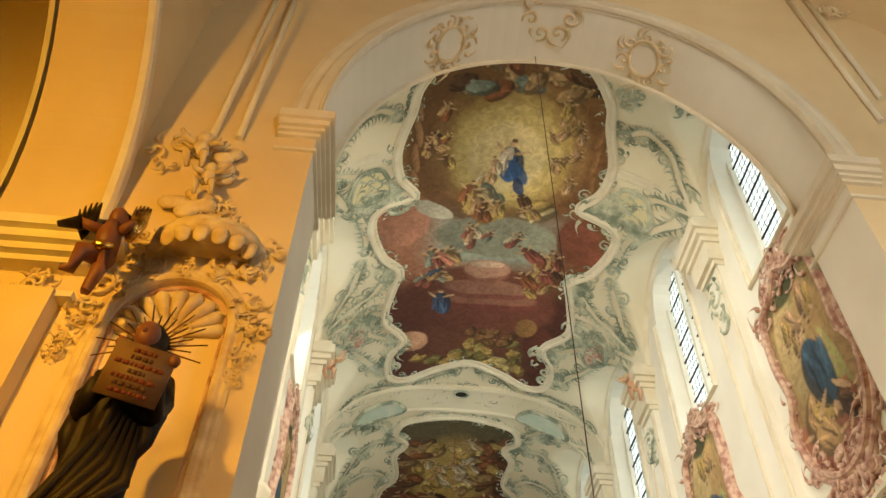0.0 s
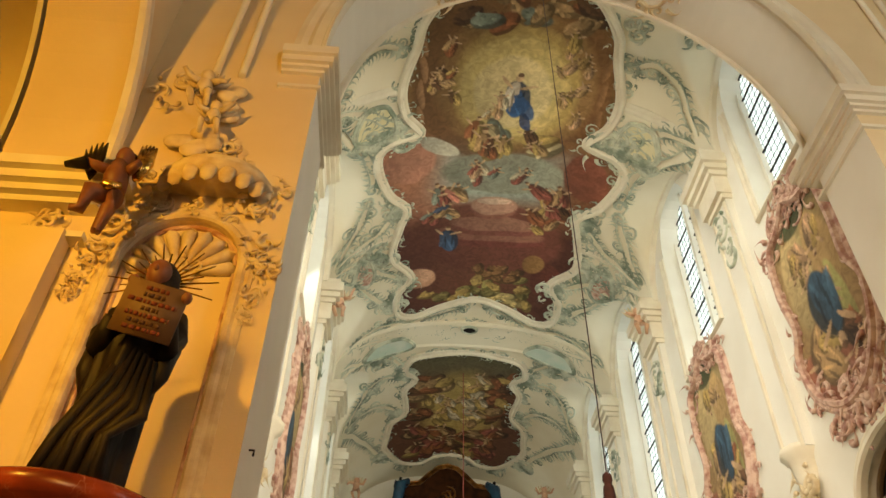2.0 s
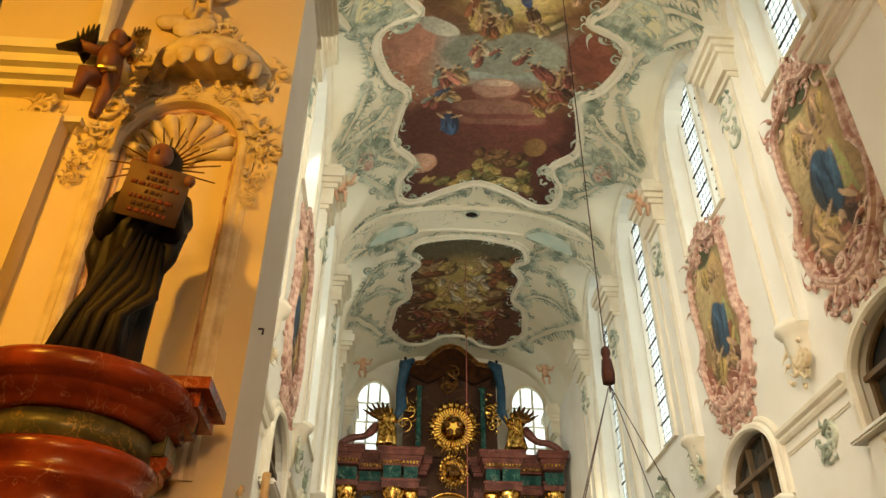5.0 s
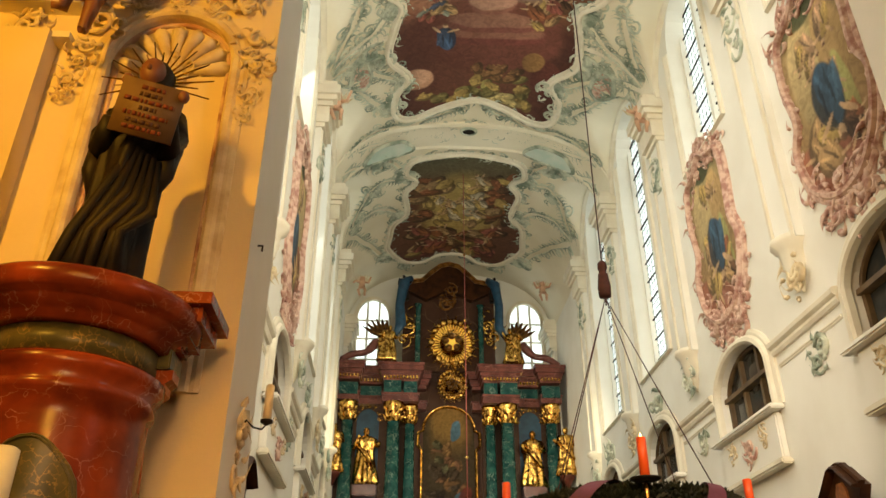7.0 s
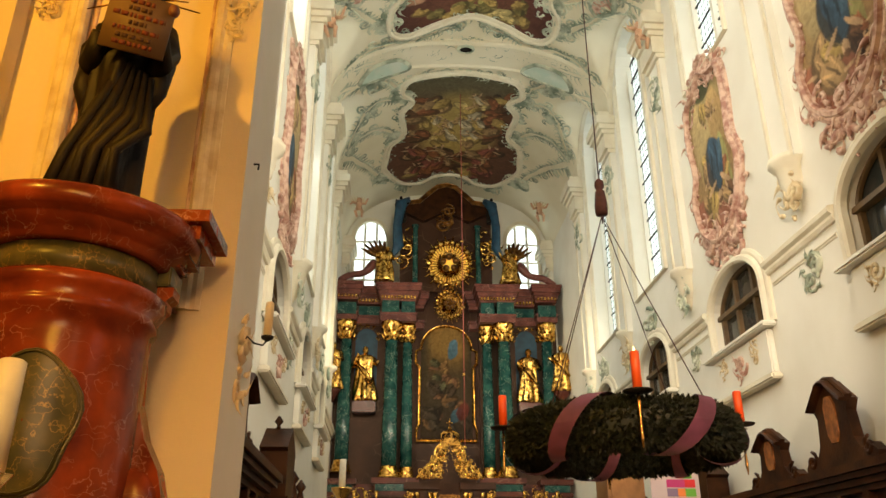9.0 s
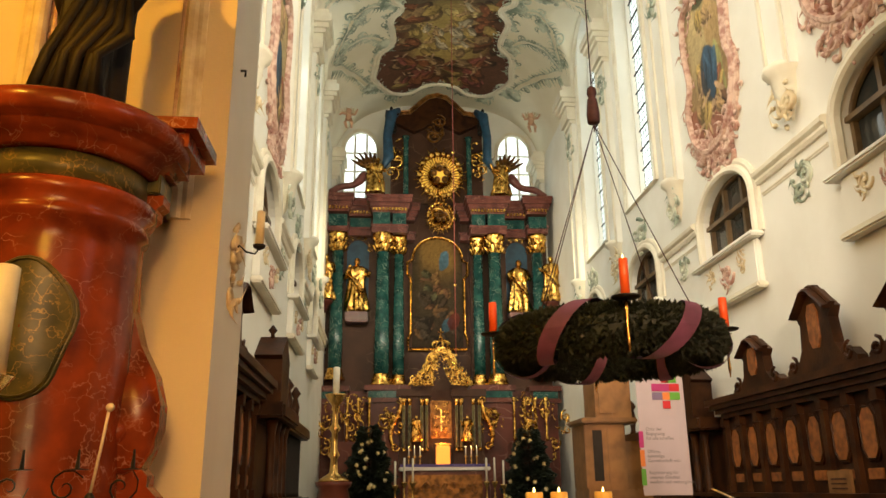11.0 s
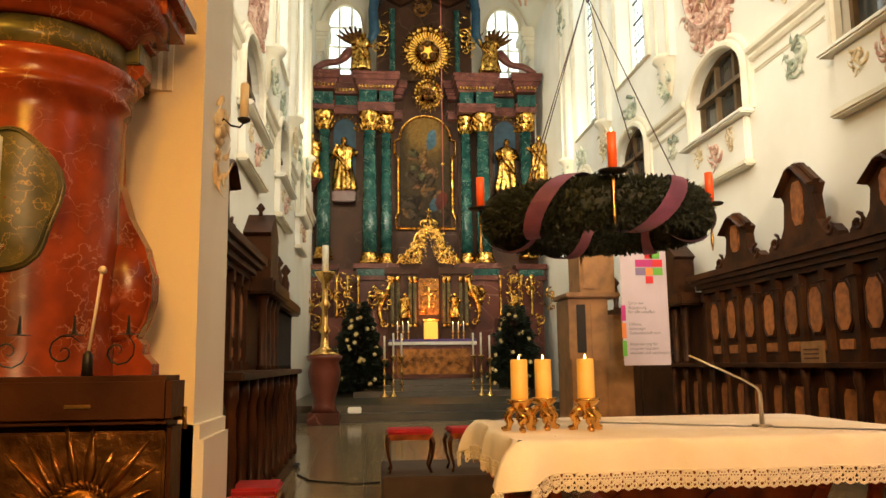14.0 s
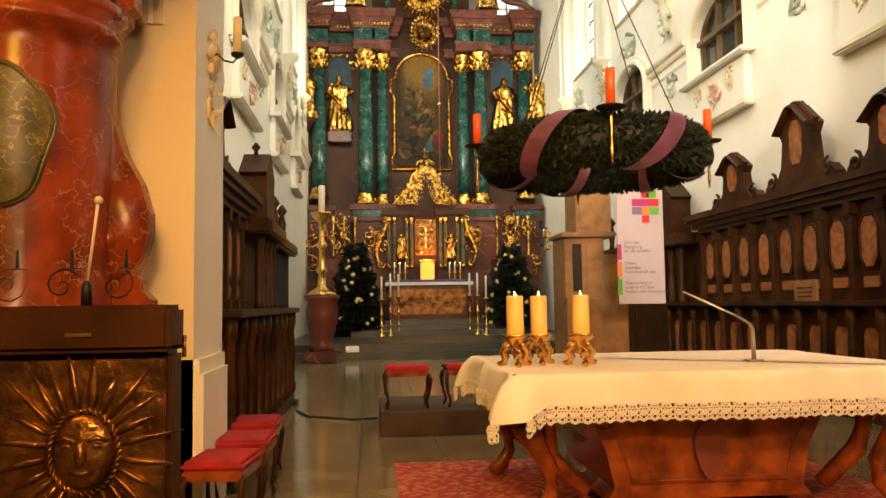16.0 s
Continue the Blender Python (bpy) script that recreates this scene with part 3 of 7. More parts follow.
def smooth_loop(pts, n=5):
    out, m = [], len(pts)
    for i in range(m):
        p = [Vector(pts[(i + k - 1) % m]) for k in range(4)]
        for j in range(n):
            t = j / n
            q = 0.5 * (2 * p[1] + (p[2] - p[0]) * t + (2 * p[0] - 5 * p[1] + 4 * p[2] - p[3]) * t * t + (3 * p[1] - p[0] - 3 * p[2] + p[3]) * t ** 3)
            out.append((q.x, q.y))
    return out


def canvas(name, poly, to3, ground, spots, material, cell, parent, label, warp=0.5):
    """A painted field inside an outline: ground(u, v) gives its colour, spots lie over it as (u, v, ru, rv, turn, colour)."""
    us, vs = [p[0] for p in poly], [p[1] for p in poly]
    nu, nv = int((max(us) - min(us)) / cell) + 1, int((max(vs) - min(vs)) / cell) + 1
    U, V = np.meshgrid(min(us) + cell * np.arange(nu + 1), min(vs) + cell * np.arange(nv + 1))
    gu, gv = np.arange(min(us), max(us) + 0.4, 0.12), np.arange(min(vs), max(vs) + 0.4, 0.12)
    G = np.array([[[*noise.noise_vector(Vector((0.9 * u, 0.9 * v, 3.1))) * 0.7 + noise.noise_vector(Vector((3 * u, 3 * v, 1.3))) * 0.3] for u in gu] for v in gv])
    wide = np.stack([np.stack([np.interp(U[0], gu, row) for row in G[..., c]]) for c in range(3)], -1)
    W = np.stack([np.stack([np.interp(V[:, 0], gv, col) for col in wide[..., c].T], 1) for c in range(3)], -1)
    Uw, Vw = U + warp * W[..., 0], V + warp * W[..., 1]
    C = ground(Uw, Vw)
    for u, v, ru, rv, turn, col in spots:
        c, s = math.cos(turn), math.sin(turn)
        du, dv = Uw - u, Vw - v
        d = ((c * du + s * dv) / ru) ** 2 + ((-s * du + c * dv) / rv) ** 2
        k = np.clip(5.0 - 5.0 * d, 0, 1)[..., None] * 0.92
        shade = 1 + 0.35 * np.clip((c * du + s * dv) / ru, -1, 1)[..., None]
        C = C * (1 - k) + np.array(col) * shade * k
    C *= 1 + 0.25 * W[..., 2:3]
    bm = bmesh.new()
    layer = bm.verts.layers.float_color.new("paint")
    made = {}

    def vert(j, i):
        if (j, i) not in made:
            made[j, i] = bm.verts.new(to3(U[j, i], V[j, i], 0.03))
            made[j, i][layer] = (*np.clip(C[j, i], 0.005, 1), 1)
        return made[j, i]
    for j in range(nv):
        for i in range(nu):
            if inside(U[j, i] + cell / 2, V[j, i] + cell / 2, poly):
                bm.faces.new((vert(j, i), vert(j, i + 1), vert(j + 1, i + 1), vert(j + 1, i))).smooth = True
    return part(name, bm, material, parent, label)


def ramp_mix(a, b, k):
    return np.array(a) * (1 - k[..., None]) + np.array(b) * k[..., None]


def soft(x, lo, hi):
    t = np.clip((x - lo) / (hi - lo), 0, 1)
    return t * t * (3 - 2 * t)


FRESCO = picture("fresco_paint", 0.8, 4.5)
OILS = picture("oil_paint", 0.6, 5.0)
OILS.node_tree.nodes["Principled BSDF"].inputs["Specular IOR Level"].default_value = 0.08
TAN, FLESH, WHITE, NAVY, RUST, CRIM, GOLDEN, UMBER, TEAL = (0.38, 0.25, 0.12), (0.46, 0.3, 0.18), (0.5, 0.45, 0.32), (0.045, 0.075, 0.14), (0.24, 0.09, 0.04), (0.24, 0.075, 0.055), (0.42, 0.3, 0.1), (0.1, 0.05, 0.025), (0.2, 0.25, 0.21)


def crowd(rnd, u, v, ru, rv, n, cols, size):
    """Painted shapes crowding round a place: each a large mass with smaller lights and darks upon it."""
    got = []
    for _ in range(n):
        a, b, t, c = u + rnd.uniform(-ru, ru), v + rnd.uniform(-rv, rv), rnd.uniform(0, 3.14), rnd.choice(cols)
        got.append((a + 0.06, b + 0.05, size * 1.1, size * 0.55, t, tuple(0.35 * q for q in c)))
        got.append((a, b, size * rnd.uniform(0.6, 1.1), size * rnd.uniform(0.25, 0.5), t, c))
        for _ in range(6):
            f = rnd.choice((0.55, 0.75, 1.2, 1.35))
            got.append((a + rnd.uniform(-0.6, 0.6) * size, b + rnd.uniform(-0.5, 0.5) * size, size * rnd.uniform(0.15, 0.4), size * rnd.uniform(0.08, 0.18), t + rnd.uniform(-0.8, 0.8), tuple(min(0.75, f * q) for q in c)))
    return got


def half_loop(half):
    return smooth_loop([(XC + a, b) for a, b in half] + [(XC - a, b) for a, b in half[-2:0:-1]])


F1 = half_loop([(0, 20.55), (1.05, 20.95), (2.02, 21.45), (2.63, 21.18), (2.68, 20.2), (2.27, 19.35), (2.9, 18.3), (2.7, 17.0), (2.53, 16.25), (3.05, 15.55), (3.38, 14.4), (3.2, 13.8), (2.25, 13.5), (2.68, 12.8), (2.8, 11.9), (2.5, 10.8), (2.3, 10.0), (1.5, 9.1), (0, 8.8)])
F2 = half_loop([(0, 23.6), (1.05, 23.75), (2.0, 24.0), (2.27, 24.75), (1.87, 25.4), (2.25, 26.1), (2.15, 27.6), (2.7, 28.3), (2.85, 29.2), (2.92, 30.3), (2.2, 31.85), (1.3, 32.1), (0.64, 31.5), (0, 31.3)])


def ground_one(u, v):
    d = u - XC
    low = ramp_mix((0.15, 0.055, 0.036), (0.09, 0.03, 0.022), soft(np.abs(d), 0.6, 2.4))
    brown = ramp_mix((0.34, 0.16, 0.1), (0.22, 0.1, 0.05), soft(d, -2.5, 2.5))
    c = brown * (1 - soft(v, 16.2, 17.4)[..., None]) + low * soft(v, 16.2, 17.4)[..., None]
    k = (1 - soft(np.abs(d), 0.8, 2.4)) * soft(v, 13.2, 14.2) * (1 - soft(v, 15.6, 16.4))
    c = c * (1 - k[..., None]) + np.array((0.33, 0.38, 0.34)) * k[..., None]
    k = 1 - soft(v, 13.0, 14.2)
    c = c * (1 - k[..., None]) + np.array((0.2, 0.12, 0.045)) * k[..., None]
    r = ((d - 0.15) / 1.5) ** 2 + ((v - 12.0) / 1.8) ** 2
    k = 1 - soft(r, 0.45, 1.25)
    return c * (1 - k[..., None]) + np.array((0.4, 0.3, 0.1)) * k[..., None]


def draped(u, v, h, turn, robe, cloak, flesh=(0.5, 0.34, 0.2)):
    """A small painted shape in flowing cloth: cloak, robe, folds, limbs and a rounded top."""
    c, s = math.cos(turn), math.sin(turn)
    put = lambda a, b: (u + h * (c * a - s * b), v + h * (s * a + c * b))
    dim, lit = lambda q: tuple(0.35 * w for w in q), lambda q: tuple(min(0.8, 1.5 * w) for w in q)
    return [(*put(0.1, 0.05), 0.5 * h, 0.3 * h, turn + 1.3, dim(cloak)), (*put(0.06, 0.12), 0.45 * h, 0.22 * h, turn + 1.2, cloak), (*put(-0.06, 0.0), 0.4 * h, 0.15 * h, turn + 1.7, robe),
            (*put(-0.1, 0.1), 0.3 * h, 0.035 * h, turn + 1.75, lit(robe)), (*put(0.02, 0.15), 0.3 * h, 0.03 * h, turn + 1.4, dim(robe)), (*put(0.14, 0.2), 0.28 * h, 0.035 * h, turn + 1.1, lit(cloak)), (*put(0.2, 0.05), 0.25 * h, 0.03 * h, turn + 1.5, dim(cloak)),
            (*put(-0.02, -0.47), 0.09 * h, 0.1 * h, 0, flesh), (*put(-0.02, -0.53), 0.08 * h, 0.05 * h, 0, (0.12, 0.06, 0.03)), (*put(-0.24, -0.28), 0.2 * h, 0.045 * h, turn + 0.6, flesh), (*put(0.24, -0.3), 0.2 * h, 0.045 * h, turn - 0.5, flesh)]


def throng(rnd, u, v, ru, rv, n, cols, h):
    got = []
    for _ in range(n):
        got += draped(u + rnd.uniform(-ru, ru), v + rnd.uniform(-rv, rv), h * rnd.uniform(0.7, 1.2), rnd.uniform(-0.9, 0.9), rnd.choice(cols), rnd.choice(cols))
    return got


rnd = random.Random(4)
SKYP, PALE, LEAFY = (0.27, 0.29, 0.23), (0.62, 0.52, 0.28), (0.34, 0.3, 0.1)
# dark round hall with a bright opening of light
spots = [(XC, 11.8, 2.75, 3.0, 0, (0.17, 0.085, 0.035)), (XC + 0.1, 11.9, 2.2, 2.3, 0, (0.25, 0.15, 0.06)), (XC + 0.1, 11.95, 1.75, 1.95, 0, (0.42, 0.31, 0.11)), (XC + 0.05, 12.0, 1.5, 1.65, 0, (0.56, 0.45, 0.19)), (XC + 0.05, 12.1, 1.1, 1.2, 0, PALE)]
spots += [(XC + 2.35, 11.0 + 0.9 * k, 0.1, 0.5, 0.15, (0.3, 0.16, 0.07)) for k in range(4)] + [(XC - 2.3, 10.6 + 0.8 * k, 0.1, 0.5, -0.15, (0.28, 0.16, 0.08)) for k in range(4)]
spots += crowd(rnd, XC + 0.2, 9.6, 1.6, 0.5, 18, [UMBER, TAN, TEAL, RUST], 0.4)
spots += throng(rnd, XC + 1.45, 11.6, 0.4, 1.2, 13, [TAN, GOLDEN, FLESH, (0.3, 0.2, 0.08)], 0.5)
spots += throng(rnd, XC - 1.85, 11.5, 0.35, 1.0, 8, [UMBER, TAN, RUST, GOLDEN], 0.5)
# banks of cloud and open sky below it, walls at both sides
spots += [(XC + 0.2, 14.9, 1.9, 0.8, 0, SKYP), (XC - 2.5, 14.5, 0.75, 0.8, 0.3, (0.4, 0.2, 0.14)), (XC + 2.5, 14.7, 0.6, 0.9, -0.3, (0.24, 0.08, 0.05)), (XC - 1.7, 14.0, 0.6, 0.25, 0.5, (0.5, 0.5, 0.42))]
spots += crowd(rnd, XC + 0.2, 13.7, 1.1, 0.3, 8, [GOLDEN, (0.45, 0.38, 0.22), TEAL], 0.5)
spots += throng(rnd, XC + 0.15, 13.75, 1.1, 0.35, 8, [RUST, CRIM, UMBER, TAN, GOLDEN], 0.75)
spots += throng(rnd, XC + 0.1, 14.9, 0.9, 0.3, 6, [WHITE, TEAL, FLESH, CRIM], 0.6)
# round steps with groups on both sides
spots += [(XC, 17.6, 2.5, 1.6, 0, (0.15, 0.05, 0.036)), (XC + 0.1, 17.55, 1.75, 0.5, 0, (0.17, 0.05, 0.04)), (XC + 0.1, 17.35, 1.7, 0.42, 0, (0.27, 0.125, 0.085)), (XC + 0.1, 17.15, 1.4, 0.36, 0, (0.2, 0.07, 0.055)), (XC + 0.1, 16.95, 1.38, 0.33, 0, (0.3, 0.15, 0.105)), (XC + 0.05, 16.3, 0.72, 0.5, 0, (0.26, 0.11, 0.08)), (XC + 0.05, 16.2, 0.7, 0.42, 0, (0.46, 0.27, 0.2)), (XC + 0.05, 16.0, 0.5, 0.14, 0, (0.6, 0.45, 0.35))]
spots += throng(rnd, XC - 1.3, 16.2, 0.6, 0.7, 9, [NAVY, CRIM, TAN, WHITE, TEAL, (0.5, 0.2, 0.15)], 0.75)
spots += throng(rnd, XC + 1.6, 16.3, 0.5, 1.0, 12, [RUST, CRIM, TAN, GOLDEN, UMBER], 0.75)
spots += draped(XC - 1.25, 17.7, 1.0, 0.1, NAVY, (0.05, 0.1, 0.2))
# leaves and gilded scrolls along the foot, a pale medallion
spots += [(XC - 2.0, 19.5, 0.55, 0.5, 0, (0.46, 0.26, 0.17)), (XC - 1.95, 19.4, 0.4, 0.35, 0, (0.52, 0.32, 0.22)), (XC + 2.1, 19.2, 0.5, 0.8, 0, (0.14, 0.04, 0.03)), (XC + 1.6, 18.6, 0.4, 0.45, 0, (0.3, 0.17, 0.06))]
spots += crowd(rnd, XC + 0.1, 20.3, 1.9, 0.35, 22, [GOLDEN, LEAFY, (0.2, 0.17, 0.06), (0.55, 0.45, 0.2)], 0.34)
spots += crowd(rnd, XC + 0.6, 19.4, 0.8, 0.5, 14, [LEAFY, GOLDEN, (0.22, 0.12, 0.05)], 0.3)
# the blue-cloaked centre of the light
spots += draped(XC + 0.1, 12.2, 1.25, 0.25, (0.6, 0.52, 0.42), (0.03, 0.09, 0.24)) + [(XC + 0.42, 12.55, 0.5, 0.2, 1.0, (0.03, 0.09, 0.24)), (XC + 0.5, 13.0, 0.3, 0.14, 1.2, (0.02, 0.05, 0.15))]
spots += throng(rnd, XC - 0.5, 12.6, 0.3, 0.3, 3, [TAN, WHITE, FLESH], 0.5)
fresco = thing("ceiling_fresco", "large curved ceiling fresco with golden sky and brown architecture", "fresco")
canvas("painting", F1, on_vault, ground_one, spots, FRESCO, 0.03, fresco, "", 0.13)


def ground_two(u, v):
    d, e = (u - XC) / 2.4, (v - 27.7) / 3.6
    c = ramp_mix((0.12, 0.05, 0.028), (0.1, 0.09, 0.05), soft(-e, 0.2, 1.0))
    k = 1 - soft((d * 1.25) ** 2 + (e * 1.1) ** 2, 0.25, 1.0)
    return c * (1 - k[..., None]) + np.array((0.4, 0.3, 0.1)) * k[..., None]


rnd = random.Random(9)
spots = crowd(rnd, XC, 30.2, 1.9, 1.0, 40, [RUST, UMBER, TAN, CRIM, GOLDEN], 0.5)
spots += crowd(rnd, XC + 1.3, 26.5, 0.6, 1.6, 24, [RUST, UMBER, TAN, GOLDEN], 0.45)
spots += crowd(rnd, XC - 1.3, 26.8, 0.6, 1.6, 20, [RUST, UMBER, TAN, GOLDEN], 0.45)
spots += crowd(rnd, XC, 27.2, 0.9, 1.6, 18, [GOLDEN, WHITE, (0.6, 0.47, 0.2), TAN], 0.4)
spots += throng(rnd, XC, 29.8, 1.7, 0.9, 12, [RUST, UMBER, TAN, CRIM], 0.9) + throng(rnd, XC, 26.6, 1.0, 1.5, 12, [GOLDEN, WHITE, TAN], 0.7)
fresco_two = thing("ceiling_fresco", "smaller ceiling fresco of golden clouds over dark brown", "fresco")
canvas("painting", F2, on_vault, ground_two, spots, FRESCO, 0.036, fresco_two, "", 0.2)


def loop_frames(loop, to3):
    got = []
    for i, p in enumerate(loop):
        a, b = loop[i - 1], loop[(i + 1) % len(loop)]
        d = Vector((b[0] - a[0], b[1] - a[1])).normalized()
        q = Vector(to3(p[0], p[1], 0))
        got.append((q, Vector(to3(p[0], p[1], 0.1)) * 10 - q * 10, (Vector(to3(p[0] - d.y * 0.1, p[1] + d.x * 0.1, 0)) - q) * 10))
    return got


for loop, host in ((F1, fresco), (F2, fresco_two)):
    part("frame", sweep(bmesh.new(), loop_frames(loop, on_vault), mould(0.26, 0.15), True), TRIM, host, "cream moulded stucco frame")
    bm = bmesh.new()
    rr = random.Random(21)
    hop = max(1, len(loop) // 46)
    for p in loop[::hop]:
        rocaille(bm, on_vault, p[0] + rr.uniform(-0.12, 0.12), p[1] + rr.uniform(-0.12, 0.12), rr.uniform(0.3, 0.5), rr, 3, 6, 1.2)
    part("frame_scrollwork", bm, GREEN, host, "grey-green scrollwork lapping over the frame", True, "stuff")


def garland(bm, to3, way, fat, rnd):
    """A long leafy stem along a bent line, with curled leaves on both sides and a volute at its end."""
    way = [Vector(p) for p in way]
    pts = []
    for i in range(len(way) - 1):
        p = [way[max(i - 1, 0)], way[i], way[i + 1], way[min(i + 2, len(way) - 1)]]
        for j in range(7):
            t = j / 7
            pts.append(0.5 * (2 * p[1] + (p[2] - p[0]) * t + (2 * p[0] - 5 * p[1] + 4 * p[2] - p[3]) * t * t + (3 * p[1] - p[0] - 3 * p[2] + p[3]) * t ** 3))
    pts.append(way[-1])
    n = len(pts) - 1
    for side in (-1, 1):
        line = []
        for i, p in enumerate(pts):
            d = (pts[min(i + 1, n)] - pts[max(i - 1, 0)]).normalized()
            off = side * fat * (0.9 + 0.7 * math.sin(3.1416 * i / n) + 0.4 * math.sin(0.9 * i + side))
            line.append(to3(p.x - d.y * off, p.y + d.x * off, 0.05))
        tube(bm, line, [fat * (0.28 + 0.2 * math.sin(1.1 * i) ** 2) for i in range(n + 1)], 5)
    for i in range(1, n):
        d = pts[i + 1] - pts[i - 1]
        a = math.atan2(d.y, d.x)
        for side in (-1, 1):
            frond(bm, to3, pts[i].x - math.sin(a) * side * fat * 1.3, pts[i].y + math.cos(a) * side * fat * 1.3, a + side * rnd.uniform(0.5, 1.0), fat * rnd.uniform(2.2, 4.2), fat * 0.42, side * rnd.uniform(0.6, 1.7))
        if i % 4 == 2:
            side = rnd.choice((-1, 1))
            scroll(bm, to3, pts[i].x - math.sin(a) * side * fat * 3, pts[i].y + math.cos(a) * side * fat * 3, fat * rnd.uniform(1.6, 2.6), a, 1.4, side, 0.22)
    scroll(bm, to3, pts[-1].x, pts[-1].y, fat * 3, 1.0, 1.5, rnd.choice((-1, 1)), 0.22)


STEMS = [((4.5, 12.0), (3.9, 12.3), (3.2, 12.9), (2.75, 13.3)), ((4.5, 12.2), (4.0, 13.3), (3.6, 14.1), (3.5, 15.2)), ((4.4, 11.7), (3.9, 10.9), (3.3, 10.6), (2.8, 10.9)),
         ((4.5, 17.4), (3.9, 17.3), (3.3, 17.0), (2.8, 16.3)), ((4.5, 17.6), (3.8, 18.2), (3.2, 18.9), (2.5, 19.5)), ((4.4, 17.2), (3.9, 16.4), (3.6, 15.6)), ((4.3, 17.9), (3.9, 19.2), (3.3, 20.2), (2.9, 20.9)),
         ((4.3, 22.0), (3.6, 21.7), (2.9, 21.7), (2.2, 21.85), (1.3, 21.4), (0.4, 21.0)), ((4.4, 22.7), (3.8, 23.3), (3.1, 23.5), (2.5, 24.2), (2.2, 25.3)), ((3.9, 22.2), (3.0, 22.45), (1.9, 22.3), (1.0, 22.25)),
         ((4.4, 26.9), (3.7, 26.7), (3.0, 26.9), (2.4, 27.7)), ((4.4, 27.1), (3.9, 28.6), (3.4, 30.0), (3.0, 31.3)), ((4.3, 26.6), (3.8, 25.6), (3.2, 24.9), (2.4, 25.2))]
for k, way in enumerate(STEMS):
    for s in (-1, 1):
        bm = bmesh.new()
        garland(bm, on_vault, [(XC + s * a, b) for a, b in way], 0.07, random.Random(900 + k))
        tagged(part("stucco_garland", bm, GREEN, None, "long grey-green stucco leaf garland across the vault", True, "", "ornament"), group="vault garlands")
# scrollwork round the frescoes, on both sides of the axis
GREENS = "grey-green rococo stucco scrollwork on the vault"
spots_at = [(2.75, 13.4, 0.75), (3.45, 12.4, 0.8), (3.3, 13.2, 0.6), (2.95, 11.3, 0.55), (3.55, 13.6, 0.6), (3.75, 12.0, 0.5), (2.75, 16.3, 0.6), (3.1, 17.0, 0.65), (3.3, 18.1, 0.7), (3.0, 19.0, 0.65), (2.4, 19.7, 0.6), (3.4, 19.2, 0.75), (3.75, 18.0, 0.5), (3.95, 16.9, 0.45), (2.8, 20.6, 0.6), (3.6, 20.2, 0.5), (0.95, 22.3, 0.55), (1.9, 22.6, 0.5),
            (2.3, 24.9, 0.55), (2.6, 23.2, 0.6), (3.2, 23.6, 0.7), (3.7, 24.3, 0.6), (2.5, 27.9, 0.55), (3.2, 27.0, 0.5), (3.4, 25.5, 0.4), (3.1, 29.0, 0.6), (3.0, 31.0, 0.6), (3.6, 29.8, 0.5), (2.1, 32.3, 0.5), (3.8, 14.9, 0.4), (4.0, 9.6, 0.5), (4.1, 10.8, 0.5), (2.7, 9.8, 0.45), (4.1, 28.4, 0.5)]
for k, (d, y, size) in enumerate(spots_at[::2]):
    for s in (-1, 1):
        ornament("stucco_ornament", on_vault, XC + s * d, y, size * 1.12, 100 + 2 * k + (s > 0), GREEN, GREENS, 8, 9, 1.25, s * 0.4)
for s in (-1, 1):
    # mint fields on the cross arch, rose and yellow ones beside the great fresco
    for du, v, ru, rv, m, lab in ((2.9, 22.95, 0.85, 0.5, MINT, "mint green stucco cartouche field"), (3.75, 18.6, 0.3, 0.75, PINK, "rose stucco cartouche field"), (3.45, 12.9, 0.5, 0.62, mat("straw_stucco_field", (0.72, 0.66, 0.4), (0.76, 0.72, 0.5), 0.75), "straw yellow stucco cartouche field")):
        lp = smooth_loop([(XC + s * du + ru * (1 + 0.15 * math.sin(3 * a)) * math.cos(a), v + rv * (1 + 0.12 * math.cos(2 * a)) * math.sin(a)) for a in (6.283 * j / 12 for j in range(12))], 3)
        bm = bmesh.new()
        hub = bm.verts.new(on_vault(XC + s * du, v, 0.05))
        rim = [bm.verts.new(on_vault(*p, 0.05 if v < 22 else 0.13)) for p in lp]
        if v > 22:
            hub.co = on_vault(XC + s * du, v, 0.14)
        for i in range(len(rim)):
            bm.faces.new((hub, rim[i], rim[(i + 1) % len(rim)]))
        t = thing("stucco_cartouche", lab + " in a scrolled border", "ornament", group="vault cartouches")
        part("field", bm, m, t, "", True)
        part("border", sweep(bmesh.new(), loop_frames(lp, lambda a, b, w: on_vault(a, b, w + (0.03 if v < 22 else 0.1))), mould(0.12, 0.09), True), GREEN, t)
t = thing("vault_cartouche", "grey-green cartouche round a dark hole in the vault", "ornament")
bm = bmesh.new()
rnd = random.Random(77)
for k in range(14):
    a = 6.283 * k / 14
    rocaille(bm, on_vault, XC - 0.1 + 0.75 * math.cos(a), 22.25 + 0.42 * math.sin(a), 0.34, rnd, 2, 4)
part("scrollwork", bm, GREEN, t, "", True)
# vault stays closed: a flat black disc draws the hole's inner shade
lp = [(XC - 0.1 + 0.26 * math.cos(6.283 * k / 20), 22.15 + 0.2 * math.sin(6.283 * k / 20)) for k in range(20)]
bm = bmesh.new()
bm.faces.new([bm.verts.new(on_vault(*p, 0.16)) for p in lp])
part("hole", bm, IRON, t, "flat dark disc for the shade in the hole")
part("rim", sweep(bmesh.new(), loop_frames(lp, lambda a, b, w: on_vault(a, b, w + 0.12)), mould(0.1, 0.08), True), GREEN, t)

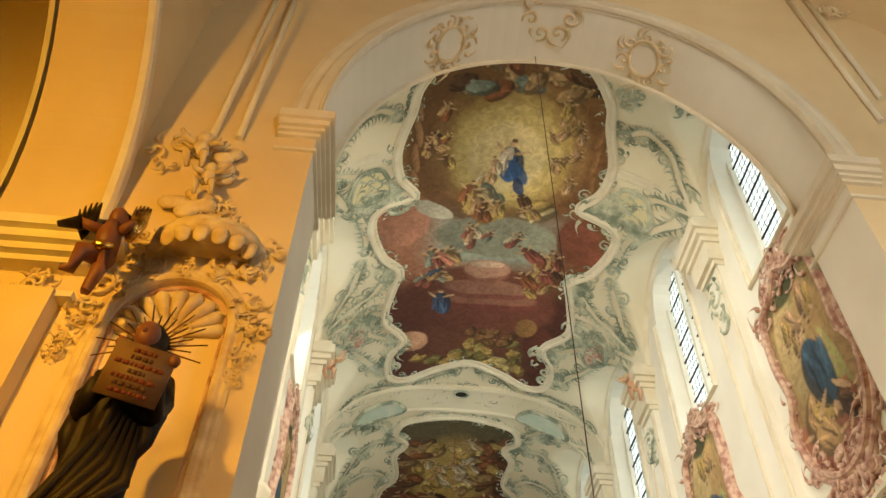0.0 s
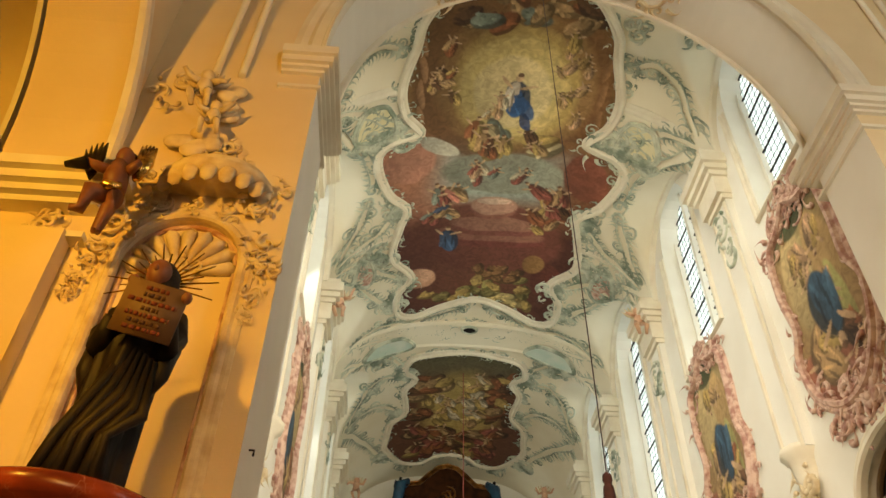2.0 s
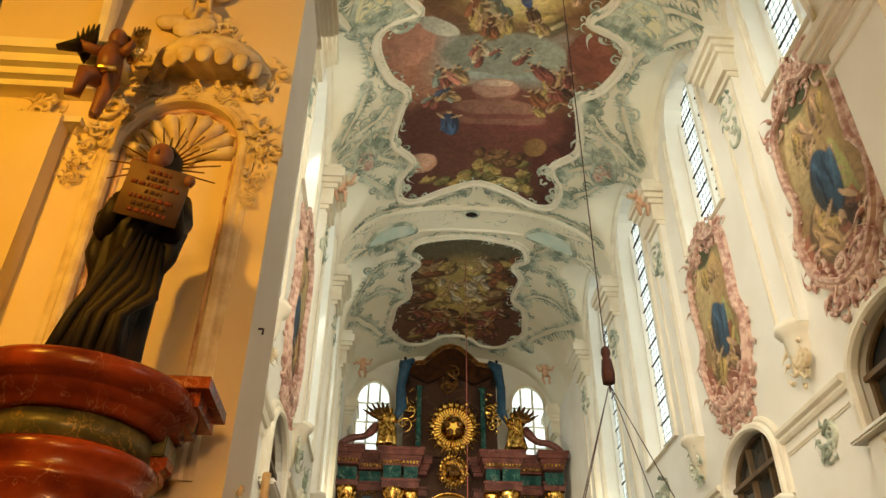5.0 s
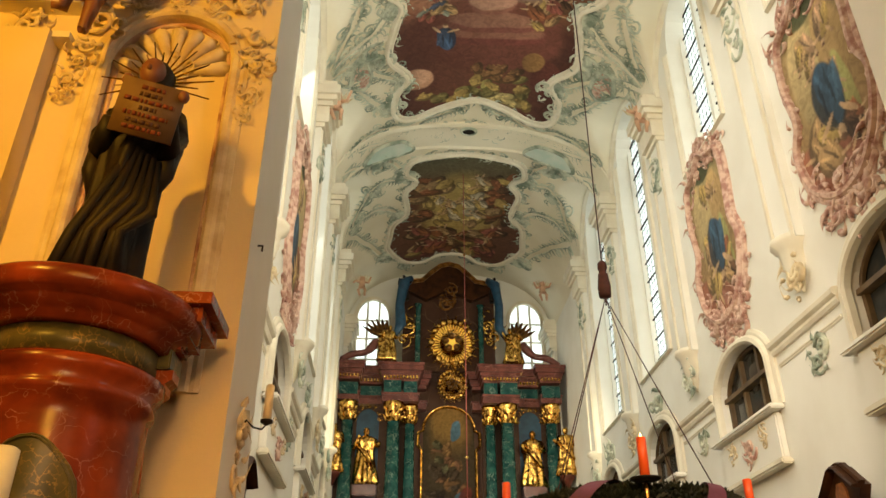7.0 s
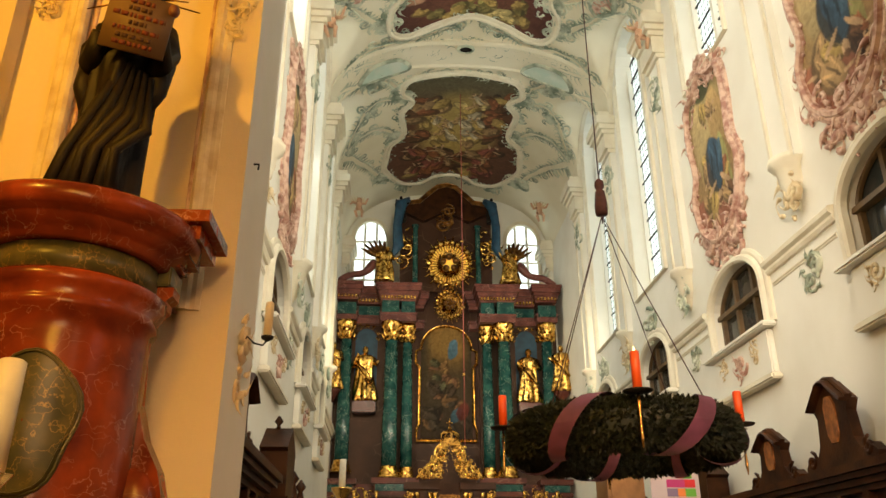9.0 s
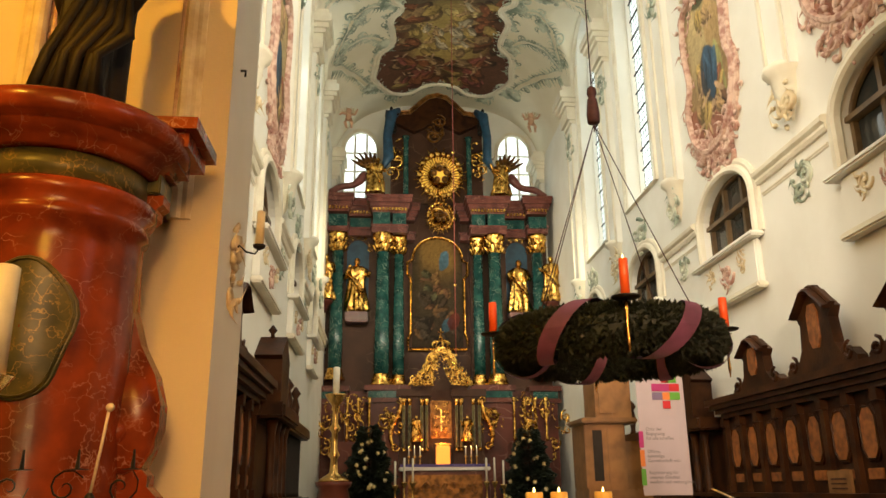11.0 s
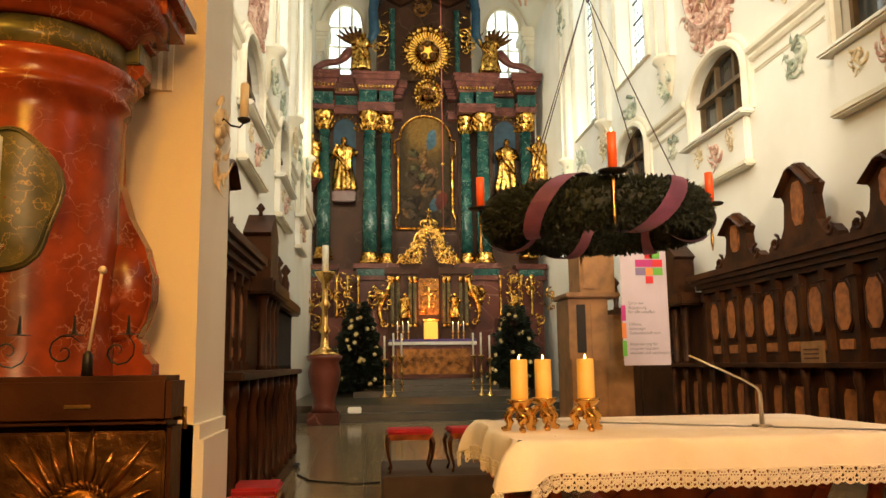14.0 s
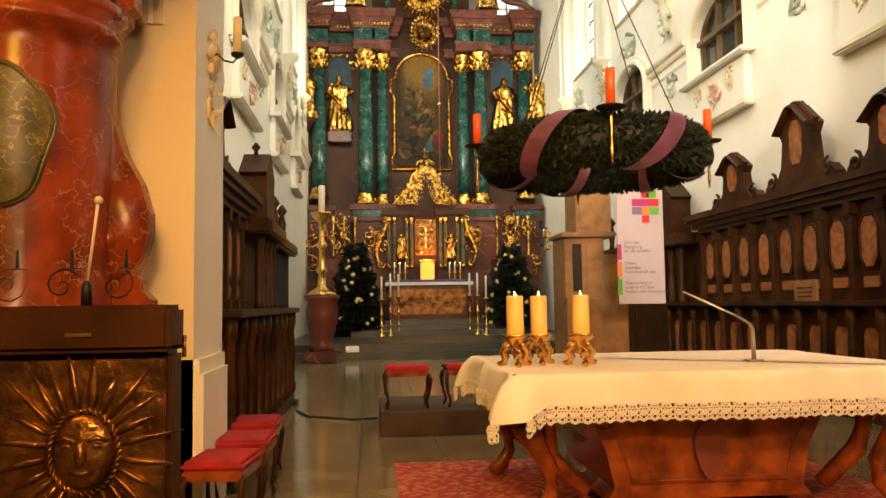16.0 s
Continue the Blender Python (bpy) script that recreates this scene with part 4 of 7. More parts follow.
# wall pictures in rose rocaille frames, and stucco on the side walls
wallR = lambda u, v, w: (RW - w, u, v)
wallL = lambda u, v, w: (LW + w, u, v)


def ground_wall(y, z0, z1):
    def ground(u, v):
        c = ramp_mix((0.22, 0.11, 0.06), (0.3, 0.2, 0.09), soft(v, z0, z0 + 1.5))
        k = soft(v, z0 + 1.2, z0 + 2.2) * (1 - soft(np.abs(u - y), 0.3, 1.1))
        c = c * (1 - k[..., None]) + np.array((0.44, 0.36, 0.17)) * k[..., None]
        k = soft(v, z1 - 0.9, z1 - 0.3)
        return c * (1 - k[..., None]) + np.array((0.1, 0.09, 0.04)) * k[..., None]
    return ground


for wi, (to3, ys) in enumerate(((wallR, (9.9, 15.0)), (wallL, (9.9, 15.4)))):
    for yi, y in enumerate(ys):
        z0, z1 = 8.5, 12.6
        lp = smooth_loop([(y - 1.0, z0 + 0.5), (y - 0.5, z0), (y, z0 - 0.12), (y + 0.5, z0), (y + 1.05, z0 + 0.5), (y + 1.25, z0 + 1.3), (y + 1.0, z0 + 1.9), (y + 1.15, z0 + 2.8), (y + 1.0, z1 - 0.4), (y + 0.45, z1 - 0.2), (y, z1 + 0.1), (y - 0.45, z1 - 0.2), (y - 1.0, z1 - 0.4), (y - 1.1, z0 + 2.8), (y - 1.05, z0 + 1.9), (y - 1.25, z0 + 1.3)], 4)
        host = thing("wall_painting", "tall wall painting in a rose stucco rocaille frame", "painting", group="wall paintings")
        rnd = random.Random(20 + yi + 5 * wi)
        sp = [(y + 0.3, z0 + 0.5, 1.5, 0.5, 0.5, (0.26, 0.1, 0.06)), (y - 0.5, z0 + 2.4, 1.2, 0.45, 1.4, (0.4, 0.27, 0.12)), (y + 0.4, z0 + 2.6, 1.1, 0.5, 1.6, (0.46, 0.36, 0.18))]
        sp += [(y - 0.15, z0 + 1.35, 0.62, 0.2, 1.5, (0.06, 0.1, 0.15)), (y - 0.15, z0 + 1.85, 0.22, 0.16, 1.5, CRIM), (y - 0.55, z0 + 1.5, 0.85, 0.2, 1.4, (0.32, 0.32, 0.12)), (y - 0.1, z0 + 0.35, 0.9, 0.14, 0.6, (0.3, 0.14, 0.1)), (y, z1 - 0.3, 0.6, 0.4, 0, (0.06, 0.07, 0.03))]
        sp += throng(rnd, y, z0 + 0.9, 0.7, 0.5, 6, [TAN, RUST, UMBER, GOLDEN], 0.9)
        sp += throng(rnd, y - 0.1, z0 + 2.3, 0.5, 0.8, 6, [TAN, FLESH, GOLDEN], 0.7)
        sp += draped(y - 0.15, z0 + 1.6, 1.5, 0.1, (0.04, 0.09, 0.15), (0.03, 0.07, 0.12))
        canvas("painting", lp, to3, ground_wall(y, z0, z1), sp, FRESCO, 0.035, host, "", 0.12)
        part("frame", sweep(bmesh.new(), loop_frames(lp, to3), mould(0.24, 0.15), True), PINK, host, "rose moulded stucco frame")
        bm = bmesh.new()
        for i in range(0, len(lp), 4):
            big = 0.62 if lp[i][1] < z0 + 0.8 or lp[i][1] > z1 - 0.5 else 0.42
            rocaille(bm, to3, lp[i][0], lp[i][1], big * rnd.uniform(0.8, 1.2), rnd, 2, 5)
        for i in range(3):
            rocaille(bm, to3, y + 0.5 * (i - 1), z0 - 0.1 - 0.2 * (i == 1), 0.8, rnd, 4, 10)
            rocaille(bm, to3, y + 0.4 * (i - 1), z1 - 0.0 + 0.2 * (i == 1), 0.62, rnd, 4, 9)
        part("rocaille", bm, PINK, host, "rose shell and leaf scrollwork", True, "stuff")
for wi, to3 in enumerate((wallR, wallL)):
    k = 0
    for y in (6.85, 12.0, 17.4, 22.4, 26.9):
        for z, size, st in ((13.8, 0.68, 1.7), (7.95, 0.62, 1.4), (6.45, 0.5, 1.0)):
            k += 1
            ornament("stucco_ornament", (lambda a, b, w, f=to3, o=0.14 if z > 7 else 0: f(a, b, w + o)), y, z, size, 300 + 50 * wi + k, GREEN if z > 13 else SHELL if z > 7 and k % 2 else GREEN, "grey-green stucco spray on the choir wall", 4, 10, st)
    for i, (a, b) in enumerate(LOW):
        y = (a + b) / 2
        for d, z, size in ((0, 5.55, 0.42), (-0.75, 5.7, 0.3), (0.75, 5.7, 0.3)):
            ornament("stucco_ornament", lambda p, q, w, f=to3: f(p, q, w + 0.14), y + d, z, size, 500 + 50 * wi + 7 * i + int(10 * d), PINK if d == 0 else SHELL, "rose and cream stucco cartouche on a window parapet", 4, 8, 1.1)
        if i > 1:
            ornament("stucco_ornament", to3, y, 8.15, 0.7, 600 + 50 * wi + i, GREEN, "grey-green stucco crest over an oratory window", 5, 10, 1.2)
# stucco of the chancel arch and its piers
archS = lambda s: (lambda a, b, w: (AX + (AA - w) * math.cos(a), 6.05 + b, AS + (AT - AS - w) * math.sin(a)))
for k, (a, far) in enumerate(((1.08, 0.0), (2.1, 0.0), (1.58, -0.42))):
    bm = bmesh.new()
    rr = random.Random(700 + k)
    loc = lambda p, q, w, a=a, far=far: archS(0)(a + p / 3.5, q * 0.9 + far, w)
    if k < 2:
        tube(bm, [loc(0.27 * math.cos(6.283 * j / 20), 0.34 * math.sin(6.283 * j / 20), 0.03) for j in range(21)], 0.03, 6)
    for j in range(7):
        b = 6.283 * j / 7 + 0.3
        scroll(bm, loc, 0.36 * math.cos(b), 0.42 * math.sin(b), rr.uniform(0.1, 0.16), b, 1.2, rr.choice((-1, 1)), 0.2)
        frond(bm, loc, 0.4 * math.cos(b + 0.4), 0.44 * math.sin(b + 0.4), b + 0.4, rr.uniform(0.18, 0.4), 0.03, rr.choice((-1, 1)) * 1.3)
    tagged(part("stucco_ornament", bm, SHELL, None, "cream stucco scroll cartouche under the chancel arch", True, "", "ornament"), group="arch ornaments")
pierR = lambda u, v, w: (AX - AA + w, u, v)
ornament("stucco_ornament", pierR, 6.0, 3.15, 0.32, 721, SHELL, "tall cream stucco spray on the arch pier", 5, 12, 1.9)

# the two end windows
for x0, x1 in ((-1.95, -0.35), (5.05, 6.65)):
    w = thing("apse_window", "bright round-arched window with white glazing bars", "window", group="apse windows")
    part("pane", slab(bmesh.new(), [arched(x0, x1, 13.4, 16.3, 17.3)], lambda u, v, q: (u, 33.7 + q, v), 0.02), SKYGLASS, w, "bright glass against the sky")
    bm = bmesh.new()
    for u in (x0 + 0.53, x1 - 0.53):
        box(bm, u - 0.05, u + 0.05, 33.6, 33.7, 13.4, 17.2)
    for z in (14.4, 15.4, 16.3):
        box(bm, x0, x1, 33.62, 33.7, z - 0.035, z + 0.035)
    part("glazing_bar", bm, PLASTER, w)
    part("frame", sweep(bmesh.new(), flat_path([(x1, 13.4)] + arch_line(x0, x1, 16.3, 17.3) + [(x0, 13.4)], lambda u, v, q: (u, 33.4, v), (0, -1, 0)), mould(0.2, 0.1)), TRIM, w)


# ---- figures ----
def figure(bm, x, y, z, h, rnd, mi=0, arms=1.0, lean=0.0, wide=1.0, skin=None):
    """A robed figure: folded drapery, shoulders, arms and head."""
    ph = [rnd.uniform(0, 6.28) for _ in range(3)]
    fold = lambda a, q: 1 + 0.16 * math.sin(5 * a + ph[0] + 5 * (q - z) / h) + 0.12 * math.sin(9 * a + ph[1] - 3 * (q - z) / h)
    prof = [(0.19, 0), (0.2, 0.05), (0.17, 0.25), (0.15, 0.45), (0.14, 0.58), (0.16, 0.68), (0.17, 0.76), (0.13, 0.82), (0.05, 0.85)]
    lathe(bm, [(r * h * wide, z + q * h) for r, q in prof], 40, (x, y, 0), fold, mi, "z", 1.0, 0.75)
    ball(bm, (x + lean * h, y - 0.02 * h, z + 0.92 * h), (0.06 * h, 0.065 * h, 0.08 * h), mi if skin is None else skin)
    for s in (-1, 1):
        sh = Vector((x + s * 0.14 * h * wide, y, z + 0.77 * h))
        el = sh + Vector((s * rnd.uniform(0.02, 0.08) * h, -0.08 * h, rnd.uniform(-0.2, -0.1) * h))
        ha = el + Vector((s * rnd.uniform(-0.14, 0.1) * h * arms, -0.12 * h, rnd.uniform(-0.02, 0.22) * h))
        tube(bm, [sh, el, ha], [0.055 * h, 0.045 * h, 0.025 * h], 7, mi)
    tube(bm, [(x - 0.15 * h, y - 0.1 * h, z + 0.65 * h), (x, y - 0.17 * h, z + 0.5 * h), (x + 0.14 * h, y - 0.12 * h, z + 0.3 * h)], [0.03 * h, 0.05 * h, 0.03 * h], 7, mi)


def cherub(bm, c, h, rnd, mi=0, wing=0):
    x, y, z = c
    ball(bm, (x, y, z + 0.78 * h), 0.14 * h, mi)
    ball(bm, (x, y, z + 0.48 * h), (0.15 * h, 0.13 * h, 0.22 * h), mi)
    for s in (-1, 1):
        tube(bm, [(x + s * 0.12 * h, y, z + 0.62 * h), (x + s * 0.3 * h, y - 0.1 * h, z + rnd.uniform(0.5, 0.7) * h), (x + s * 0.42 * h, y - 0.12 * h, z + rnd.uniform(0.5, 0.95) * h)], [0.07 * h, 0.055 * h, 0.04 * h], 7, mi)
        tube(bm, [(x + s * 0.08 * h, y, z + 0.34 * h), (x + s * 0.16 * h, y - 0.16 * h, z + 0.14 * h), (x + s * rnd.uniform(0.02, 0.2) * h, y - 0.04 * h, z - 0.12 * h)], [0.1 * h, 0.075 * h, 0.05 * h], 7, mi)
        for k in range(4):
            a = 0.5 + 0.35 * k
            tube(bm, [(x + s * 0.08 * h, y + 0.1 * h, z + 0.6 * h), (x + s * (0.1 + 0.22 * math.cos(a)) * h, y + 0.14 * h, z + (0.6 + 0.22 * math.sin(a)) * h), (x + s * (0.1 + 0.4 * math.cos(a)) * h, y + 0.12 * h, z + (0.6 + 0.45 * math.sin(a)) * h)], [0.05 * h, 0.06 * h, 0.015 * h], 5, wing, 0.4)


for k, (x, y, z) in enumerate(((-1.85, 17.1, 15.0), (6.5, 17.1, 15.0), (-1.6, 30.6, 16.2), (6.2, 30.6, 16.2))):
    bm = bmesh.new()
    cherub(bm, (x, y, z), 0.9, random.Random(40 + k), 0, 1)
    tagged(part("cherub_figure", bm, [CHERUB, SHELL], None, "small painted stucco cherub beside a capital", True, "", "statue"), group="cherubs")


# ---- the high altar ----
NICHE = mat("blue_niche_paint", (0.01, 0.05, 0.085), (0.006, 0.03, 0.055), 0.6, 0, 3.0, 0.1, 30)
AC, AY = 2.2, 31.0
altar = thing("high_altar", "tall baroque high altar of green and rose marble with gilding", "altar", (0, 0, 0))
bm = bmesh.new()
for s in (-1, 1):
    x = lambda d0, d1: sorted((AC + s * d0, AC + s * d1))
    part("back_wall", box(bmesh.new(), *x(1.35, 4.6), 31.6, 32.6, 0.9, 13.2), DARKSTONE, altar, "dark marble back wall of the altar")
part("back_panel", box(bmesh.new(), AC - 1.35, AC + 1.35, 31.95, 32.6, 0.9, 13.2), DARKSTONE, altar, "dark marble back wall of the altar")
part("upper_wall", box(bmesh.new(), AC - 2.0, AC + 2.0, 31.7, 32.6, 13.2, 16.9), DARKSTONE, altar, "dark marble upper wall of the altar")
for s in (-1, 1):
    x = lambda d0, d1: sorted((AC + s * d0, AC + s * d1))
    for d0, d1, y0 in ((1.3, 2.75, 30.6), (3.65, 4.6, 30.9)):
        bm = bmesh.new()
        for e, z0, z1 in ((0.0, 0.95, 4.7), (0.12, 4.7, 4.85), (0.06, 4.85, 5.15), (0.16, 5.15, 5.35)):
            box(bm, *x(d0 - e, d1 + e), y0 - e, 31.9, z0, z1)
        part("pedestal", bm, ROSE, altar, "rose marble pedestal")
    part("pedestal_wall", box(bmesh.new(), *x(2.75, 3.65), 31.2, 31.9, 0.95, 5.2), ROSE, altar, "rose marble wall between the pedestals")
for s in (-1, 1):
    x = lambda d0, d1: sorted((AC + s * d0, AC + s * d1))
    for d0, d1, y0, up in ((1.3, 2.75, 30.55, 0.0), (3.7, 4.55, 30.85, 0.15), (2.75, 3.7, 31.3, 0.1), (0.95, 1.3, 31.5, 0.0)):
        bm = bmesh.new()
        for e, z0, z1 in ((0.0, 11.5, 11.75), (0.04, 11.75, 11.85), (0.0, 12.35, 12.5), (0.06, 12.5, 12.62), (0.1, 12.62, 12.76), (0.18, 12.76, 12.95), (0.22, 12.95, 13.08)):
            box(bm, *x(d0 - e, d1 + e), y0 - e, 31.9, z0 + up, z1 + up)
        part("entablature", bm, ROSEPALE, altar, "rose marble entablature with stepped cornice")
        if d1 - d0 > 0.5:
            bm = bmesh.new()
            n = int((d1 - d0) / 0.13)
            for i in range(n):
                u = d0 + (d1 - d0) * (i + 0.5) / n
                box(bm, *x(u - 0.035, u + 0.035), y0 - 0.13, y0, 12.42 + up, 12.53 + up)
            part("dentil_row", bm, GOLD, altar, "gilded dentils under the cornice")
    # broken volute pediments over the wings
    pts = [(AC + s * (4.55 - 1.5 * t), 31.0, 13.3 + 1.0 * t ** 1.6 + 0.16 * math.sin(6 * t)) for t in (k / 10 for k in range(11))]
    part("volute_pediment", tube(bmesh.new(), pts, [0.14] * 8 + [0.17, 0.2, 0.15], 8), ROSEPALE, altar, "rose marble curled pediment")
for s in (-1, 1):
    x = lambda d0, d1: sorted((AC + s * d0, AC + s * d1))
    for d0, d1, y0 in ((1.35, 1.9, 30.6), (2.0, 2.7, 30.5), (3.75, 4.5, 30.8), (2.8, 3.65, 31.28)):
        part("frieze", box(bmesh.new(), *x(d0, d1), y0, 31.9, 11.85, 12.35), JADE, altar, "green marble frieze block")
    for d0, d1, y0 in ((1.4, 2.65, 30.56), (3.75, 4.5, 30.86)):
        part("pedestal_inlay", box(bmesh.new(), *x(d0 - 0.11, d1 + 0.11), y0 - 0.1, 31, 4.87, 5.12), JADE, altar, "green marble pedestal panel")


def altar_column(d, y, z0, z1, r, s):
    x = AC + s * d
    col = part("column", lathe(bmesh.new(), [(r, z0 + 0.45), (r * 1.02, z0 + 1.5), (r * 0.86, z1 - 0.75)], 20, (x, y, 0)), JADE, altar, "green marble column shaft")
    bm = lathe(bmesh.new(), [(r * 1.5, z0), (r * 1.5, z0 + 0.12), (r * 1.25, z0 + 0.16), (r * 1.35, z0 + 0.24), (r * 1.1, z0 + 0.34), (r * 1.15, z0 + 0.42), (r, z0 + 0.47)], 20, (x, y, 0))
    part("base", bm, GOLD, col, "gilded base")
    bm = lathe(bmesh.new(), [(r * 0.9, z1 - 0.78), (r * 0.95, z1 - 0.6), (r * 1.1, z1 - 0.35), (r * 1.45, z1 - 0.12), (r * 1.5, z1)], 16, (x, y, 0))
    for tier in range(2):
        for k in range(8):
            a = 6.283 * (k + 0.5 * tier) / 8
            zc = z1 - 0.72 + 0.28 * tier
            c, q = math.cos(a), math.sin(a)
            tube(bm, [(x + c * r * 0.95, y + q * r * 0.95, zc), (x + c * r * 1.2, y + q * r * 1.2, zc + 0.2), (x + c * r * 1.5, y + q * r * 1.5, zc + 0.26)], [0.07, 0.07, 0.03], 5)
    part("capital", bm, GOLD, col, "gilded leaf capital")


for s in (-1, 1):
    altar_column(4.1, 31.1, 5.6, 11.6, 0.27, s)
    altar_column(2.28, 30.85, 5.35, 11.5, 0.29, s)
    altar_column(1.62, 31.15, 5.35, 11.5, 0.23, s)
    # niche with its gilded figure
    u0, u1 = sorted((AC + s * 2.85, AC + s * 3.75))
    part("niche", slab(bmesh.new(), [arched(u0, u1, 8.3, 10.9, 11.45)], lambda u, v, q: (u, 31.55 + q, v), 0.04), NICHE, altar, "blue painted statue niche")
    bm = bmesh.new()
    for k in range(7):
        a = math.pi * k / 6
        rocaille(bm, lambda p, q, w: ((u0 + u1) / 2 + 0.5 * math.cos(a) + p, 31.45 - w, 11.0 + 0.55 * math.sin(a) + q), 0, 0, 0.16, random.Random(230 + k), 2, 5)
    part("niche_arch", bm, GOLD, altar, "gilded carving round the niche arch", True)
    part("niche_plinth", rbox(u0, u1, 31.0, 31.6, 7.9, 8.35, 0.05), ROSE, altar)
    for kk, (d, y, z, h, lab) in enumerate(((3.32, 31.25, 8.35, 2.25, "gilded saint statue in a blue niche"), (4.55, 30.7, 8.7, 1.9, "gilded saint statue at the edge of the altar"))):
        bm = bmesh.new()
        figure(bm, AC + s * d, y, z, h, random.Random(60 + kk + (s > 0)), 0, 1.6)
        tagged(part("saint_statue", bm, GOLD, None, lab, True, "", "statue"), group="altar statues")
    part("bracket", lathe(bmesh.new(), [(0.05, 8.2), (0.16, 8.45), (0.3, 8.62), (0.32, 8.7)], 12, (AC + s * 4.55, 30.75, 0)), ROSE, altar)
    # upper storey
    part("upper_column", lathe(bmesh.new(), [(0.16, 13.35), (0.12, 13.5), (0.11, 15.9), (0.18, 16.1)], 14, (AC + s * 1.35, 31.3, 0)), JADE, altar, "small green marble column")
    bm = bmesh.new()
    rocaille(bm, lambda a, b, w: (AC + s * 1.85 + a, 31.4 - w, 15.0 + b), 0, 0, 0.75, random.Random(80 + s), 6, 10, 2.0)
    part("gilded_carving", bm, GOLD, altar, "gilded openwork carving", True)
    bm = bmesh.new()
    tube(bm, [(AC + s * 1.7, 31.3, 17.3), (AC + s * 2.0, 31.1, 17.0), (AC + s * 2.15, 31.1, 16.0), (AC + s * 2.1, 31.0, 15.0), (AC + s * 2.35, 30.9, 14.4)], [0.22, 0.3, 0.2, 0.24, 0.1], 9, 0, 0.6)
    tagged(part("drapery_swag", bm, BLUE, altar, "blue carved curtain swag", True))
    bm = bmesh.new()
    figure(bm, AC + s * 2.65, 30.9, 13.3, 1.6, random.Random(90 + s), 0, 1.5, -0.08 * s, 1.25)
    for k in range(6):
        a = 0.5 + 0.3 * k
        tube(bm, [(AC + s * 2.75, 31.1, 14.4), (AC + s * (2.9 + 0.45 * math.cos(a)), 31.15, 14.5 + 0.4 * math.sin(a)), (AC + s * (3.0 + 0.8 * math.cos(a)), 31.1, 14.55 + 0.75 * math.sin(a))], [0.1, 0.14, 0.03], 7, 1, 0.4)
    tagged(part("angel_statue", bm, [GOLD, BRONZE], None, "dark gilded angel with spread wings on the altar cornice", True, "", "statue"), group="altar angels")
    bm = bmesh.new()
    figure(bm, AC + s * 2.0, 31.3, 16.3, 1.2, random.Random(95 + s), 0)
    tagged(part("saint_statue", bm, ROBE, None, "dark robed figure on the altar gable", True, "", "statue"), group="altar gable statues")
# gable
top = [(-2.0, 16.9), (-1.9, 17.2), (-1.2, 17.3), (-0.8, 17.7), (-0.4, 18.05), (0, 18.15), (0.4, 18.05), (0.8, 17.7), (1.2, 17.3), (1.9, 17.2), (2.0, 16.9), (1.0, 16.4), (0, 16.9), (-1.0, 16.4)]
part("gable", slab(bmesh.new(), [[(AC + a, b) for a, b in top]], lambda u, v, q: (u, 31.4 + q, v), 0.9), WOOD, altar, "dark curved gable")
part("gable_moulding", sweep(bmesh.new(), flat_path([(AC + a, b) for a, b in top[:11]], lambda u, v, q: (u, 31.38, v), (0, -1, 0)), mould(0.2, 0.15)), BRONZE, altar)
bm = bmesh.new()
rocaille(bm, lambda a, b, w: (AC + a, 31.3 - w, 16.4 + b), 0, 0, 0.7, random.Random(5), 6, 12, 1.3)
part("gable_cartouche", bm, BRONZE, altar, "dark gilded cartouche", True)
# emission stands in for daylight through the glory's amber disc
AMBER = glow("amber_glass", (1.0, 0.6, 0.08), 0.55)
# radiant gold glory and the ring below it
for zc, r, lab in ((14.25, 0.95, "radiant gilded glory with sun rays"), (12.4, 0.58, "gilded wreath of rays")):
    t = thing("glory_wreath", lab, "ornament", group="altar glories")
    bm = bmesh.new()
    for k in range(40):
        a = 6.283 * k / 40
        q = r * (1.22 if k % 2 else 1.08)
        tube(bm, [(AC + 0.1 + 0.3 * r * math.cos(a), 31.2, zc + 0.3 * r * math.sin(a)), (AC + 0.1 + q * math.cos(a), 31.15, zc + 1.12 * q * math.sin(a))], [0.06 * r, 0.03 * r], 4)
    part("ray", bm, GOLD, t)
    bm = bmesh.new()
    rr = random.Random(int(zc))
    for k in range(22):
        a = 6.283 * k / 22
        ball(bm, (AC + 0.1 + r * 0.92 * math.cos(a), 31.05, zc + 1.1 * r * 0.92 * math.sin(a)), r * rr.uniform(0.1, 0.17), 0, 7, 5)
    part("wreath", bm, GOLD, t)
    bm = bmesh.new()
    for k in range(5):
        a = 6.283 * k / 5 + 0.4
        ball(bm, (AC + 0.1 + 0.3 * r * math.cos(a), 31.0, zc + 0.3 * r * math.sin(a)), r * 0.16, 0, 7, 5)
    part("centre", bm, BRONZE, t)
    part("disc", lathe(bmesh.new(), [(0.88 * r, 31.3), (0.88 * r, 31.36)], 30, (AC + 0.1, 0, zc), None, 0, "y", 1, 1.1), AMBER if r > 0.7 else BRONZE, t, "amber glass disc with its daylight glow put into the material" if r > 0.7 else "")
# altarpiece
u0, u1 = AC - 1.05, AC + 1.05
APL = arched(u0, u1, 7.05, 10.7, 11.65, 18)
host = thing("altar_painting", "dark oil altarpiece in a tall gilded frame", "painting")


def ground_altar(u, v):
    c = ramp_mix((0.025, 0.016, 0.009), (0.03, 0.022, 0.012), soft(v, 7, 9))
    k = soft(v, 9.3, 11.0) * (1 - soft(np.abs(u - AC), 0.4, 1.0))
    return c * (1 - k[..., None]) + np.array((0.15, 0.09, 0.025)) * k[..., None]


